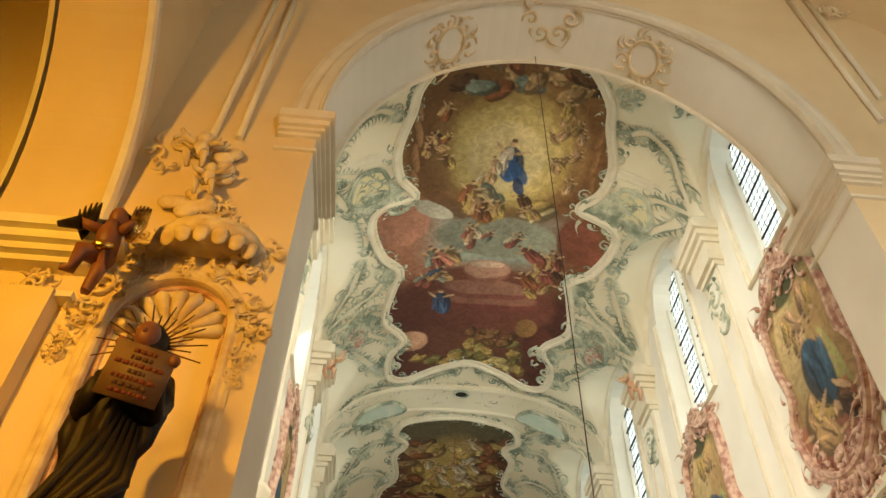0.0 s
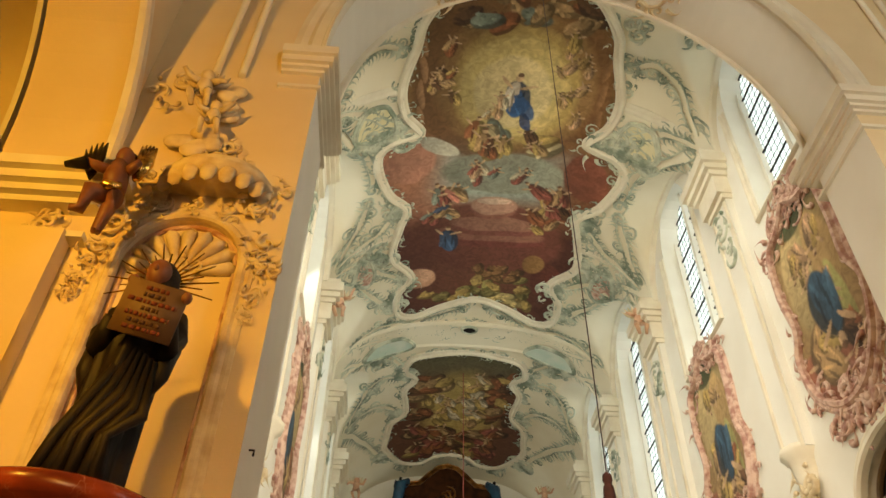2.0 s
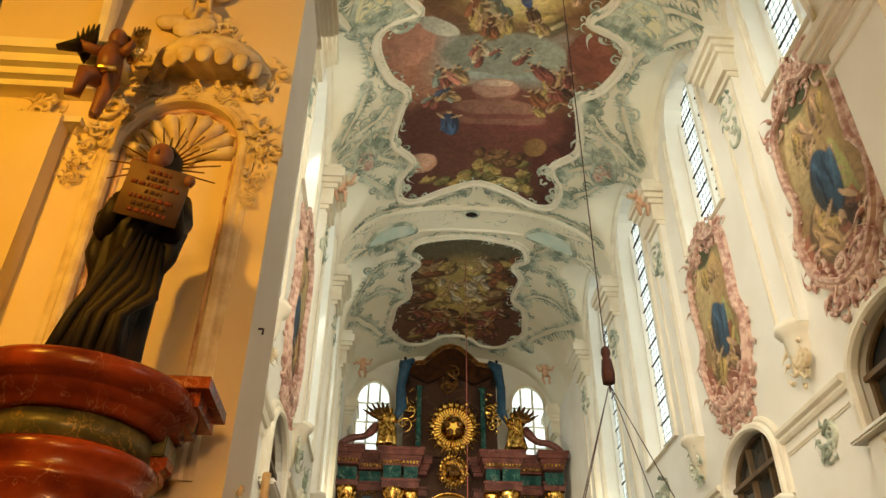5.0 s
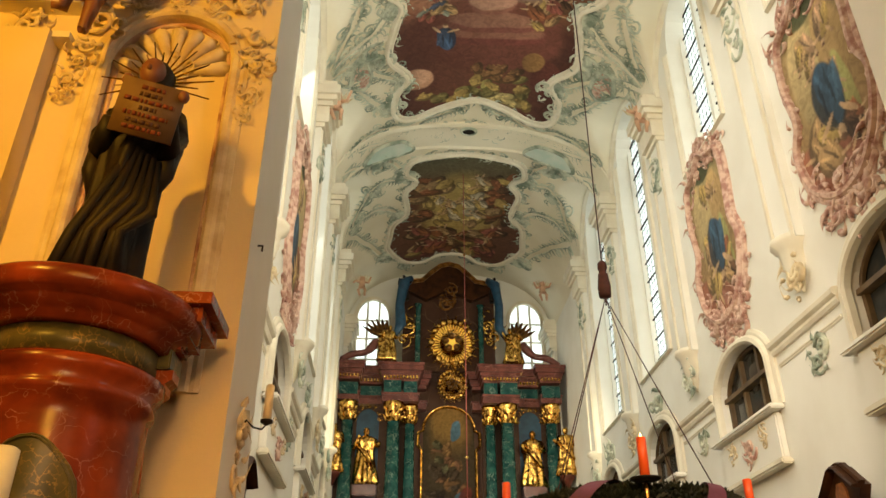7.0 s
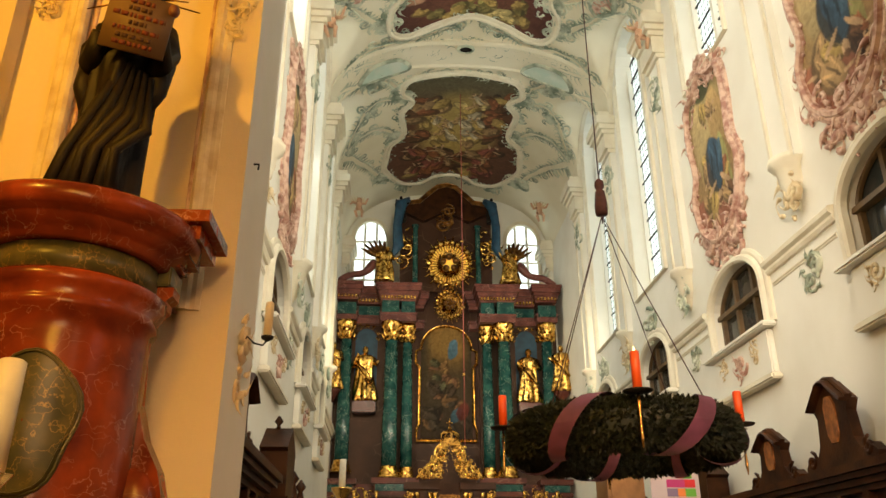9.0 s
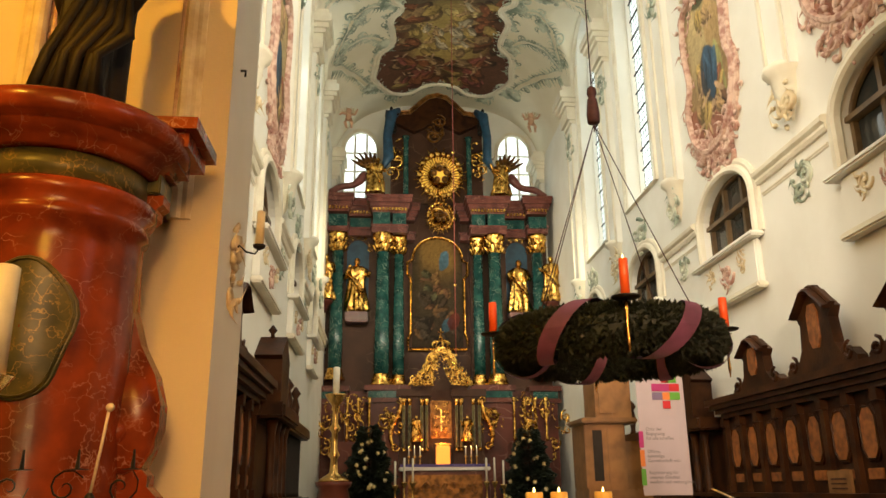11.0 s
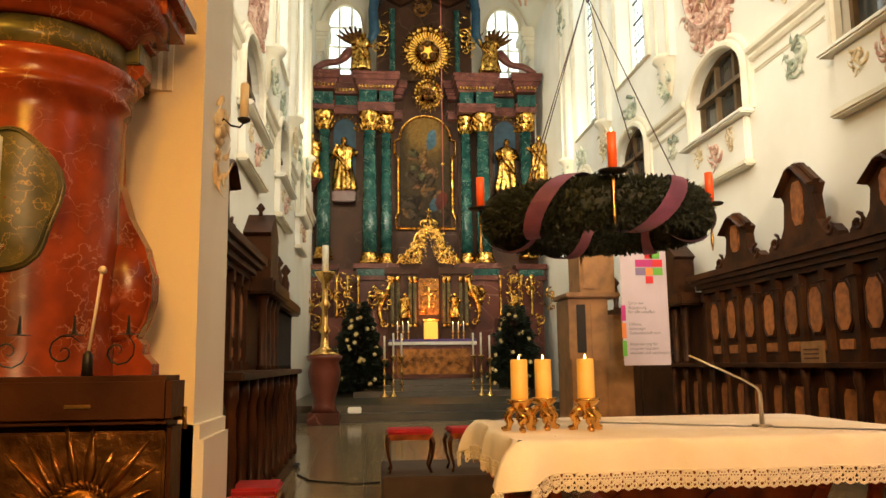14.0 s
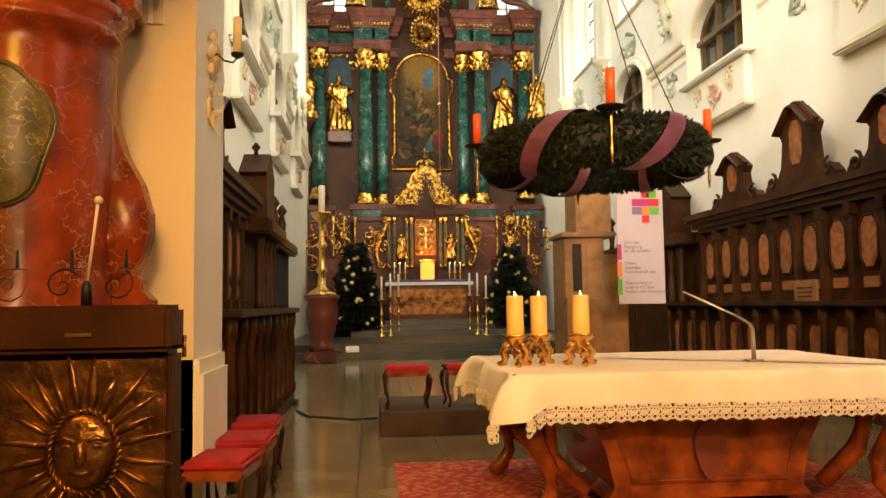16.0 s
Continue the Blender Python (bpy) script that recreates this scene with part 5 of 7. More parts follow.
rnd = random.Random(12)
sp = crowd(rnd, AC, 8.2, 0.8, 0.9, 24, [UMBER, (0.09, 0.05, 0.02), (0.03, 0.02, 0.012), (0.04, 0.03, 0.02)], 0.3)
sp += crowd(rnd, AC, 9.7, 0.6, 0.6, 12, [UMBER, (0.14, 0.08, 0.03), (0.06, 0.06, 0.03)], 0.2)
sp += [(AC + 0.2, 10.7, 0.45, 0.2, 1.2, (0.04, 0.1, 0.15)), (AC + 0.35, 7.9, 0.4, 0.2, 0.9, (0.03, 0.07, 0.1)), (AC + 0.65, 8.1, 0.4, 0.25, 1.2, (0.07, 0.014, 0.01))]
canvas("painting", APL, lambda u, v, w: (u, 31.9 - w, v), ground_altar, sp, OILS, 0.05, host, "", 0.2)
part("frame", sweep(bmesh.new(), flat_path([(AC - 1.2, 6.95), (AC + 1.2, 6.95), (AC + 1.2, 7.4), (AC + 1.1, 7.6), (AC + 1.1, 9.9), (AC + 1.25, 10.1), (AC + 1.25, 10.6)] + arch_line(u0, u1, 10.7, 11.7, 18) + [(AC - 1.25, 10.6), (AC - 1.25, 10.1), (AC - 1.1, 9.9), (AC - 1.1, 7.6), (AC - 1.2, 7.4)], lambda u, v, q: (u, 31.85, v), (0, -1, 0), True), mould(0.12, 0.14), True), GOLD, host, "gilded moulded frame")
# tabernacle with its canopy, and the altar table
bell = lambda t: 0.7 * t ** 0.6 + 0.3 * t ** 4
tab = thing("tabernacle", "gilded tabernacle with crowned volute canopy and glowing door", "tabernacle")
bm = bmesh.new()
for s in (-1, 1):
    for k in range(4):
        pts = [(AC + s * (0.14 + 0.07 * math.sin(9 * t + k) + (1.08 - 0.24 * k) * bell(t)), 30.2 - 0.12 * k, 6.65 - 1.35 * t + 0.03 * math.sin(12 * t + k)) for t in (j / 11 for j in range(12))]
        tube(bm, pts, [0.04, 0.055, 0.05, 0.065, 0.055, 0.07, 0.06, 0.075, 0.065, 0.08, 0.07, 0.04], 7)
        scroll(bm, lambda a, b, w: (AC + s * (1.0 - 0.17 * k) + a, 30.05 - 0.12 * k - w, 5.36 + b), 0, 0, 0.13, 1.57, 1.4, s, 0.28)
    for k in range(9):
        t = k / 8
        for q in (0.25, 0.55, 0.85):
            rocaille(bm, lambda a, b, w: (AC + s * (0.1 + 1.1 * q * bell(t)) + a, 29.75 - w, 6.55 - 1.15 * t + b), 0, 0, 0.27, random.Random(k + 31 * s + int(70 * q)), 2, 4)
for k in range(9):
    a = 6.283 * k / 9
    tube(bm, [(AC + 0.28 * math.cos(a), 30.2 + 0.28 * math.sin(a), 6.65), (AC + 0.36 * math.cos(a), 30.2 + 0.36 * math.sin(a), 6.9), (AC, 30.2, 7.1)], [0.04, 0.05, 0.03], 5)
ball(bm, (AC, 30.2, 7.15), 0.08)
box(bm, AC - 0.025, AC + 0.025, 30.18, 30.22, 7.15, 7.5)
box(bm, AC - 0.12, AC + 0.12, 30.18, 30.22, 7.32, 7.37)
part("canopy", bm, GOLD, tab, "gilded volute canopy with crown and cross", True)
bm = bmesh.new()
for s in (-1, 1):
    x = lambda d0, d1: sorted((AC + s * d0, AC + s * d1))
    box(bm, *x(0.45, 1.6), 30.2, 31.5, 2.3, 4.9)
    box(bm, *x(0.38, 1.7), 30.1, 31.5, 4.9, 5.15)
box(bm, AC - 0.5, AC + 0.5, 30.5, 31.5, 2.3, 5.15)
part("body", bm, DARKSTONE, tab, "dark red-brown marble body")
part("door", rbox(AC - 0.4, AC + 0.4, 30.42, 30.5, 3.35, 4.75, 0.03), BRONZE, tab, "gilded door lit orange from below")
bm = bmesh.new()
for k in range(8):
    rocaille(bm, lambda a, b, w: (AC - 0.18 + 0.36 * (k % 2) + a, 30.42 - w, 3.5 + 0.16 * k + b), 0, 0, 0.2, random.Random(k + 400), 3, 6)
box(bm, AC - 0.03, AC + 0.03, 30.34, 30.42, 3.6, 4.4)
box(bm, AC - 0.16, AC + 0.16, 30.34, 30.42, 4.1, 4.16)
part("door_relief", bm, GOLD, tab, "gilded relief with a cross")
bm = bmesh.new()
for s in (-1, 1):
    for d in (0.56, 0.74, 1.2, 1.42):
        part("colonnette", lathe(bmesh.new(), [(0.07, 3.0), (0.06, 3.1), (0.055, 4.55)], 10, (AC + s * d, 30.1, 0)), OLIVE, tab, "dark green marble colonnette")
        lathe(bm, [(0.06, 4.55), (0.07, 4.65), (0.11, 4.78)], 10, (AC + s * d, 30.1, 0))
        lathe(bm, [(0.1, 2.88), (0.07, 3.0)], 10, (AC + s * d, 30.1, 0))
    tube(bm, [(AC + s * (1.66 + 0.16 * math.sin(5.2 * q) + 0.12 * (1 - q)), 30.05, 2.95 + 1.85 * q) for q in (k / 14 for k in range(15))], [0.05 + 0.04 * math.sin(3.14 * k / 14) for k in range(15)], 8)
    scroll(bm, lambda a, b, w: (AC + s * 1.74 + a, 30.0 - w, 3.02 + b), 0, 0, 0.16, 0, 1.4, s, 0.25)
    scroll(bm, lambda a, b, w: (AC + s * 1.56 + a, 30.0 - w, 4.72 + b), 0, 0, 0.13, 3.14, 1.4, -s, 0.25)
    rocaille(bm, lambda a, b, w: (AC + s * 1.75 + a, 30.1 - w, 3.9 + b), 0, 0, 0.5, random.Random(s + 3), 4, 8, 1.8)
    rocaille(bm, lambda a, b, w: (AC + s * 0.95 + a, 30.15 - w, 3.8 + b), 0, 0, 0.3, random.Random(s + 13), 3, 8, 1.8)
part("gilded_carving", bm, GOLD, tab, "gilded columns and scrolls", True)
for s in (-1, 1):
    bm = bmesh.new()
    figure(bm, AC + s * 0.95, 29.95, 3.2, 0.95, random.Random(150 + s), 0)
    tagged(part("saint_statuette", bm, GOLD, tab, "gilded statuette", True))
bm = bmesh.new()
for s in (-1, 1):
    for k, (d, z, y) in enumerate(((3.2, 4.6, 30.5), (3.2, 3.4, 30.5), (4.1, 4.4, 30.5), (4.15, 3.0, 30.4), (2.05, 4.0, 30.45), (4.6, 3.8, 30.1))):
        rocaille(bm, lambda a, b, w: (AC + s * d + a, y - w, z + b), 0, 0, 0.5, random.Random(170 + k + 10 * s), 4, 9, 1.5)
part("pedestal_carving", bm, GOLD, altar, "gilded carving on the pedestal zone", True)
for s in (-1, 1):
    t = thing("side_shrine", "small gilded reliquary shrine beside the altar table", "shrine", group="reliquary shrines")
    x = AC + s * 3.3
    part("body", rbox(x - 0.75, x + 0.75, 29.6, 30.8, 0.95, 3.2, 0.05), ROSE, t)
    bm = bmesh.new()
    for k in range(4):
        lathe(bm, [(0.07, 3.2), (0.045, 3.4), (0.045, 4.6), (0.09, 4.8)], 8, (x - 0.6 + 0.4 * k, 29.8, 0))
    rocaille(bm, lambda a, b, w: (x + a, 29.7 - w, 3.9 + b), 0, 0, 0.6, random.Random(190 + s), 5, 10, 1.2)
    rocaille(bm, lambda a, b, w: (x + a, 29.7 - w, 2.4 + b), 0, 0, 0.5, random.Random(195 + s), 4, 8, 1.2)
    part("gilded_carving", bm, GOLD, t, "gilded shrine carving", True)


# altar table, added glow block and candlesticks before the high altar
mensa = thing("altar_table", "old altar table with gilded front and white purple-edged cloth", "altar table")
part("body", rbox(0.75, 3.65, 28.7, 29.7, 0.94, 2.15, 0.04), ROSE, mensa)
bm = box(bmesh.new(), 0.9, 3.5, 28.62, 28.72, 1.1, 2.0)
for k in range(7):
    rocaille(bm, lambda a, b, w: (1.15 + 0.35 * k + a, 28.62 - w, 1.55 + b), 0, 0, 0.3, random.Random(k), 3, 6)
part("front", bm, BRONZE, mensa, "gilded carved front")
part("cloth", rbox(0.6, 3.8, 28.6, 29.8, 2.15, 2.27, 0.02), CLOTH, mensa, "white altar cloth")
part("cloth_border", rbox(0.62, 3.78, 28.58, 28.62, 2.27, 2.36, 0.01), plain("purple_cloth", (0.08, 0.05, 0.2)), mensa, "purple cloth border")
# emissive block added for the orange candle glow on the gilding
lamp = thing("shrine_glow_block", "added glowing block standing in for candle glow before the tabernacle", "lamp")
part("shade", rbox(1.95, 2.45, 29.5, 29.75, 2.36, 3.05, 0.04), glow("orange_glow", (1.0, 0.33, 0.04), 1.0), lamp, "orange glow in place of candlelight on gilding")
part("rim", rbox(1.9, 2.5, 29.45, 29.8, 3.05, 3.12, 0.02), GOLD, lamp)
# small orange lamp added to light the tabernacle door
area("shrine_fill", look((2.2, 29.3, 3.2), (2.2, 30.5, 4.1)), 0.3, 0.2, 22, (1.0, 0.3, 0.04))


def candlestick(x, y, z, h, r, candle, metal, label, category="candlestick", flame=False, wax=None, group="altar candlesticks"):
    t = thing("candlestick", label, category, (x, y, z), 0, group)
    prof = [(r, 0), (r, 0.02 * h), (r * 0.75, 0.05 * h), (r * 0.3, 0.1 * h), (r * 0.22, 0.25 * h), (r * 0.4, 0.3 * h), (r * 0.2, 0.36 * h), (r * 0.2, 0.55 * h), (r * 0.42, 0.6 * h), (r * 0.2, 0.66 * h), (r * 0.18, 0.85 * h), (r * 0.5, 0.92 * h), (r * 0.7, 0.98 * h), (r * 0.72, h)]
    part("stick", lathe(bmesh.new(), prof, 16), metal, t)
    cr = r * 0.22
    part("candle", lathe(bmesh.new(), [(cr, h), (cr, h + candle * 0.98), (cr * 0.7, h + candle)], 12), wax or WAXW, t)
    if flame:
        part("flame", lathe(bmesh.new(), [(0.002, h + candle), (0.012, h + candle + 0.015), (0.001, h + candle + 0.05)], 8), FLAME, t)
    return t


for k, (x, y) in enumerate(((0.42, 26.4), (0.72, 26.6), (1.0, 26.8), (3.42, 26.8), (3.66, 26.6), (3.92, 26.4))):
    candlestick(x, y, 0.4, 1.35 - 0.1 * (k in (0, 5)), 0.15, 0.75, BRASS, "slim brass candlestick with a tall white candle on the altar step")
for x in (0.95, 1.15, 1.35, 3.0, 3.2, 3.4):
    candlestick(x, 29.3, 2.27, 0.4, 0.09, 0.3, BRASS, "small brass candlestick with lit candle on the altar table", flame=True, group="small altar candlesticks")

# pedestal with the large brass candlestick
ped = thing("stone_pedestal", "bulging rose marble baluster pedestal on a grey block", "pedestal", (-1.2, 20.6, 0))
part("block", rbox(-0.4, 0.4, -0.4, 0.4, 0, 0.3, 0.02), ROSE, ped)
part("baluster", lathe(bmesh.new(), [(0.34, 0.3), (0.3, 0.45), (0.28, 0.6), (0.38, 1.0), (0.42, 1.3), (0.36, 1.55), (0.44, 1.62), (0.46, 1.72)], 24), ROSE, ped)
candlestick(-1.2, 20.6, 1.72, 2.15, 0.38, 0.7, BRASS, "large turned brass candlestick with a thick white candle", group="large candlestick")
big = thing("white_box", "small white plastic box on the step", "box", (-0.45, 21.55, 0.2))
part("case", rbox(-0.18, 0.18, -0.12, 0.12, 0, 0.16, 0.02), PLASTER, big)


# fir trees with straw stars
def sprigs(centres, length, rnd, wide=0.35):
    """Many small pointed sprigs: each centre is a place and a way."""
    vs, fs = [], []
    for p, d in centres:
        d = Vector(d).normalized()
        s = d.cross(Vector((rnd.uniform(-1, 1), rnd.uniform(-1, 1), rnd.uniform(-1, 1)))).normalized()
        u = s.cross(d)
        q = length * rnd.uniform(0.6, 1.3)
        p = Vector(p)
        for e in (s, u):
            n = len(vs)
            vs += [p - e * q * wide * 0.3, p + d * q * 0.45 + e * q * wide, p + d * q, p + d * q * 0.45 - e * q * wide]
            fs.append((n, n + 1, n + 2, n + 3))
    return vs, fs


def sheet(name, vs, fs, material, parent, label="", kind=""):
    mesh = bpy.data.meshes.new(name)
    mesh.from_pydata([tuple(v) for v in vs], [], fs)
    mesh.materials.append(material)
    ob = new(name, mesh)
    ob.parent = parent
    return tagged(ob, label, "", "", kind)


for k, (x, y, h) in enumerate(((-0.45, 27.6, 3.2), (5.0, 27.6, 3.1))):
    t = thing("fir_tree", "dark green fir tree hung with straw stars beside the altar", "tree", (x, y, 0.4), 0, "fir trees")
    rnd = random.Random(31 + k)
    part("trunk", lathe(bmesh.new(), [(0.08, 0), (0.06, 0.5 * h), (0.01, h)], 8), WOOD, t)
    cs = []
    for i in range(4200):
        z = 0.25 + (h - 0.25) * (1 - rnd.random() ** 0.62)
        r = 1.15 * (1 - (z - 0.25) / h) ** 0.7 * (0.86 + 0.14 * math.sin(z * 13))
        a, q = rnd.uniform(0, 6.283), rnd.uniform(0.55, 1.0)
        cs.append(((r * q * math.cos(a), r * q * math.sin(a), z), (math.cos(a), math.sin(a), rnd.uniform(-0.5, 0.25))))
    vs, fs = sprigs(cs, 0.2, rnd)
    sheet("crown", vs, fs, FIR, t, "", "stuff")
    for i in range(26):
        z = rnd.uniform(0.4, h - 0.3)
        r = 1.15 * (1 - (z - 0.25) / h) ** 0.7
        a = rnd.uniform(3.3, 6.1)
        bm = bmesh.new()
        c = Vector((r * math.cos(a), r * math.sin(a) - 0.03, z))
        for j in range(4):
            b = 3.14159 * j / 4
            e = Vector((math.cos(b), 0, math.sin(b))) * 0.075
            tube(bm, [c - e, c + e], 0.012, 4)
        part("straw_star", bm, STAR, t)


# ---- choir stalls ----
def stalls(s, wall, y0, y1, seed):
    """Panelled stalls along a side wall; s points into the choir."""
    X = lambda d: wall + s * d
    q = lambda a, b: sorted((X(a), X(b)))
    t = thing("choir_stalls", "dark carved oak choir stalls with inlaid oval panels and scrolled gables", "choir stalls", group="choir stalls")
    part("platform", rbox(*q(0.02, 0.95), y0, y1, 0, 0.15, 0.015), WOOD, t)
    part("back", box(bmesh.new(), *q(0.02, 0.38), y0, y1, 0.15, 2.9), WOOD, t)
    bm = bmesh.new()
    for d, z0, z1 in ((0.5, 2.78, 2.86), (0.58, 2.86, 2.95), (0.66, 2.95, 3.03), (0.72, 3.03, 3.14)):
        box(bm, *q(0.02, d), y0 - (d - 0.5), y1 + (d - 0.5), z0, z1)
    part("cornice", bm, WOOD, t)
    part("seat_rail", rbox(*q(0.38, 0.56), y0, y1, 1.34, 1.42, 0.015), WOOD, t)
    n = max(1, round((y1 - y0) / 0.73))
    w = (y1 - y0) / n
    for i in range(n + 1):
        y = y0 + w * i
        bm = box(bmesh.new(), *q(0.38, 0.46), y - 0.06, y + 0.06, 1.42, 2.68)
        box(bm, *q(0.38, 0.5), y - 0.08, y + 0.08, 2.62, 2.78)
        box(bm, *q(0.38, 0.5), y - 0.08, y + 0.08, 1.42, 1.55)
        part("pilaster", bm, WOOD, t)
    for i in range(n):
        y = y0 + w * (i + 0.5)
        oct_ = lambda a, b, z: [(y + a * u, z + b * v) for u, v in ((-1, -0.6), (-0.5, -1), (0.5, -1), (1, -0.6), (1, 0.6), (0.5, 1), (-0.5, 1), (-1, 0.6))]
        f = lambda u, v, p: (X(0.385 + p), u, v)
        pan = part("panel", slab(bmesh.new(), [oct_(0.2, 0.36, 2.22)], f, 0.03), PANEL, t, "inlaid burr oval panel")
        part("moulding", sweep(bmesh.new(), flat_path(oct_(0.2, 0.36, 2.22), lambda u, v, p: (X(0.385), u, v), (s, 0, 0), True), mould(0.06, 0.05), True), WOOD, pan)
        part("small_panel", rbox(*q(0.385, 0.41), y - 0.18, y + 0.18, 1.6, 1.75, 0.01), PANEL, t)
        lp = [(y - 0.17, 0.6), (y + 0.17, 0.6), (y + 0.17, 1.1), (y + 0.1, 1.2), (y - 0.1, 1.2), (y - 0.17, 1.1)]
        part("lower_panel", slab(bmesh.new(), [lp], f, 0.025), PANEL, t)
    # scrolled gables along the top
    y = 7.13 if seed else y0 + 1.0
    k = 0
    while y < y1 - 0.6:
        tall = k % 2 == 0
        hw, hh = (0.98, 1.3) if tall else (0.9, 0.92)
        half = [(1.0, 0), (1.0, 0.1), (0.85, 0.2), (0.62, 0.16), (0.48, 0.3), (0.42, 0.6), (0.52, 0.72), (0.3, 0.86), (0.12, 0.98), (0.0, 1.0)]
        lp = [(y + hw * a, 3.14 + hh * b) for a, b in half] + [(y - hw * a, 3.14 + hh * b) for a, b in half[-2::-1]]
        g = part("gable", slab(bmesh.new(), [lp], lambda u, v, p: (X(0.35 + p), u, v), 0.16), WOOD, t)
        up = lp[6:-6]
        part("gable_hood", sweep(bmesh.new(), flat_path(up, lambda u, v, p: (X(0.45), u, v), (s, 0, 0)), mould(0.12, 0.2)), WOOD, g)
        oc = [(y + 0.15 * u, 3.14 + hh * 0.55 + 0.26 * v * hh) for u, v in ((-1, -0.6), (-0.5, -1), (0.5, -1), (1, -0.6), (1, 0.6), (0.5, 1), (-0.5, 1), (-1, 0.6))]
        part("gable_panel", slab(bmesh.new(), [oc], lambda u, v, p: (X(0.51 + p), u, v), 0.03), PANEL, g, "inlaid oval panel")
        bm = bmesh.new()
        for e in (-1, 1):
            scroll(bm, lambda u, v, p: (X(0.48 + p), u, v), y + e * hw * 0.8, 3.14 + 0.13 * hh + 0.04, 0.13, 1.57, 1.4, e, 0.3)
        part("volute", bm, WOOD, g)
        y += 2.15
        k += 1
    # desk in front with turned posts
    part("desk_top", rbox(*q(1.0, 1.3), y0, y1, 1.36, 1.43, 0.015), WOOD, t)
    part("desk_front", box(bmesh.new(), *q(1.05, 1.1), y0, y1, 0.0, 1.36), WOOD, t)
    part("desk_base", rbox(*q(0.95, 1.22), y0, y1, 0, 0.18, 0.015), WOOD, t)
    m = round((y1 - y0) / 0.62)
    for i in range(m + 1):
        y = y0 + 0.1 + (y1 - y0 - 0.2) * i / m
        part("desk_post", lathe(bmesh.new(), [(0.06, 0.18), (0.07, 0.3), (0.045, 0.36), (0.06, 0.7), (0.04, 1.1), (0.065, 1.2), (0.065, 1.36)], 10, (X(1.18), y, 0)), WOOD, t)
    for i in range(m):
        y = y0 + 0.1 + (y1 - y0 - 0.2) * (i + 0.5) / m
        lp = [(y - 0.15, 0.5), (y + 0.15, 0.5), (y + 0.15, 1.0), (y + 0.09, 1.1), (y - 0.09, 1.1), (y - 0.15, 1.0)]
        part("desk_panel", slab(bmesh.new(), [lp], lambda u, v, p: (X(1.1 + p), u, v), 0.02), PANEL, t)
    return t


stalls(-1, RW, 6.75, 15.2, 1)
stalls(1, LW, 6.75, 12.3, 0)
# side entrances and screens beyond the stalls
for s, wall, y0 in ((1, LW, 12.6), (-1, RW, 15.6)):
    X = lambda d: wall + s * d
    q = lambda a, b: sorted((X(a), X(b)))
    t = thing("stall_portal", "dark oak portal with twisted columns beside the choir stalls", "portal", group="stall portals")
    part("plinth", rbox(*q(0.02, 0.75), y0, y0 + 2.0, 0, 1.42, 0.02), WOOD, t)
    part("back", box(bmesh.new(), *q(0.02, 0.3), y0, y0 + 2.0, 1.42, 2.7), WOOD, t)
    part("lintel", rbox(*q(0.02, 0.85), y0 - 0.1, y0 + 2.1, 2.6, 2.85, 0.04), WOOD, t)
    for i in range(4):
        y = y0 + 0.2 + 0.53 * i
        part("column", lathe(bmesh.new(), [(0.1, 1.42), (0.07, 1.5), (0.065, 2.4), (0.11, 2.6)], 12, (X(0.62), y, 0)), WOOD, t)
    lp = [(y0 + 0.5, 2.85), (y0 + 1.5, 2.85), (y0 + 1.5, 3.6), (y0 + 1.6, 3.65), (y0 + 1.0, 4.05), (y0 + 0.4, 3.65), (y0 + 0.5, 3.6)]
    part("aedicule", slab(bmesh.new(), [lp], lambda u, v, p: (X(0.25 + p), u, v), 0.45), WOOD, t)
    part("finial", lathe(bmesh.new(), [(0.05, 4.0), (0.03, 4.1), (0.08, 4.16), (0.02, 4.25)], 10, (X(0.45), y0 + 1.0, 0)), WOOD, t)
    t = thing("oak_screen", "dark oak screen of slim bars along the choir wall", "screen", group="oak screens")
    part("base", rbox(*q(0.02, 0.6), y0 + 2.3, y0 + 6.0, 0, 1.4, 0.02), WOOD, t)
    part("top_rail", rbox(*q(0.02, 0.7), y0 + 2.2, y0 + 6.1, 2.6, 2.85, 0.04), WOOD, t)
    for i in range(18):
        y = y0 + 2.4 + 0.2 * i
        part("bar", lathe(bmesh.new(), [(0.03, 1.4), (0.02, 1.5), (0.02, 2.5), (0.03, 2.6)], 6, (X(0.5), y, 0)), IRON, t)
    for i in range(3):
        y = y0 + 2.6 + 1.45 * i
        part("finial", lathe(bmesh.new(), [(0.1, 2.85), (0.06, 3.0), (0.1, 3.3), (0.05, 3.5), (0.12, 3.6), (0.02, 3.75)], 10, (X(0.4), y, 0)), WOOD, t)

# plaque on a stand
t = thing("sign_plaque", "small wooden sign plaque on a thin stand", "sign", (6.0, 10.4, 0))
part("board", rbox(-0.02, 0.02, -0.28, 0.28, 1.42, 1.72, 0.01), OAK, t)
bm = bmesh.new()
for k in range(3):
    box(bm, -0.03, -0.021, -0.18, 0.18, 1.6 - 0.06 * k, 1.62 - 0.06 * k)
part("lettering", bm, INK, t, "dark unreadable lettering")
part("stand", lathe(bmesh.new(), [(0.14, 0), (0.14, 0.02), (0.012, 0.04), (0.012, 1.42)], 10), IRON, t)

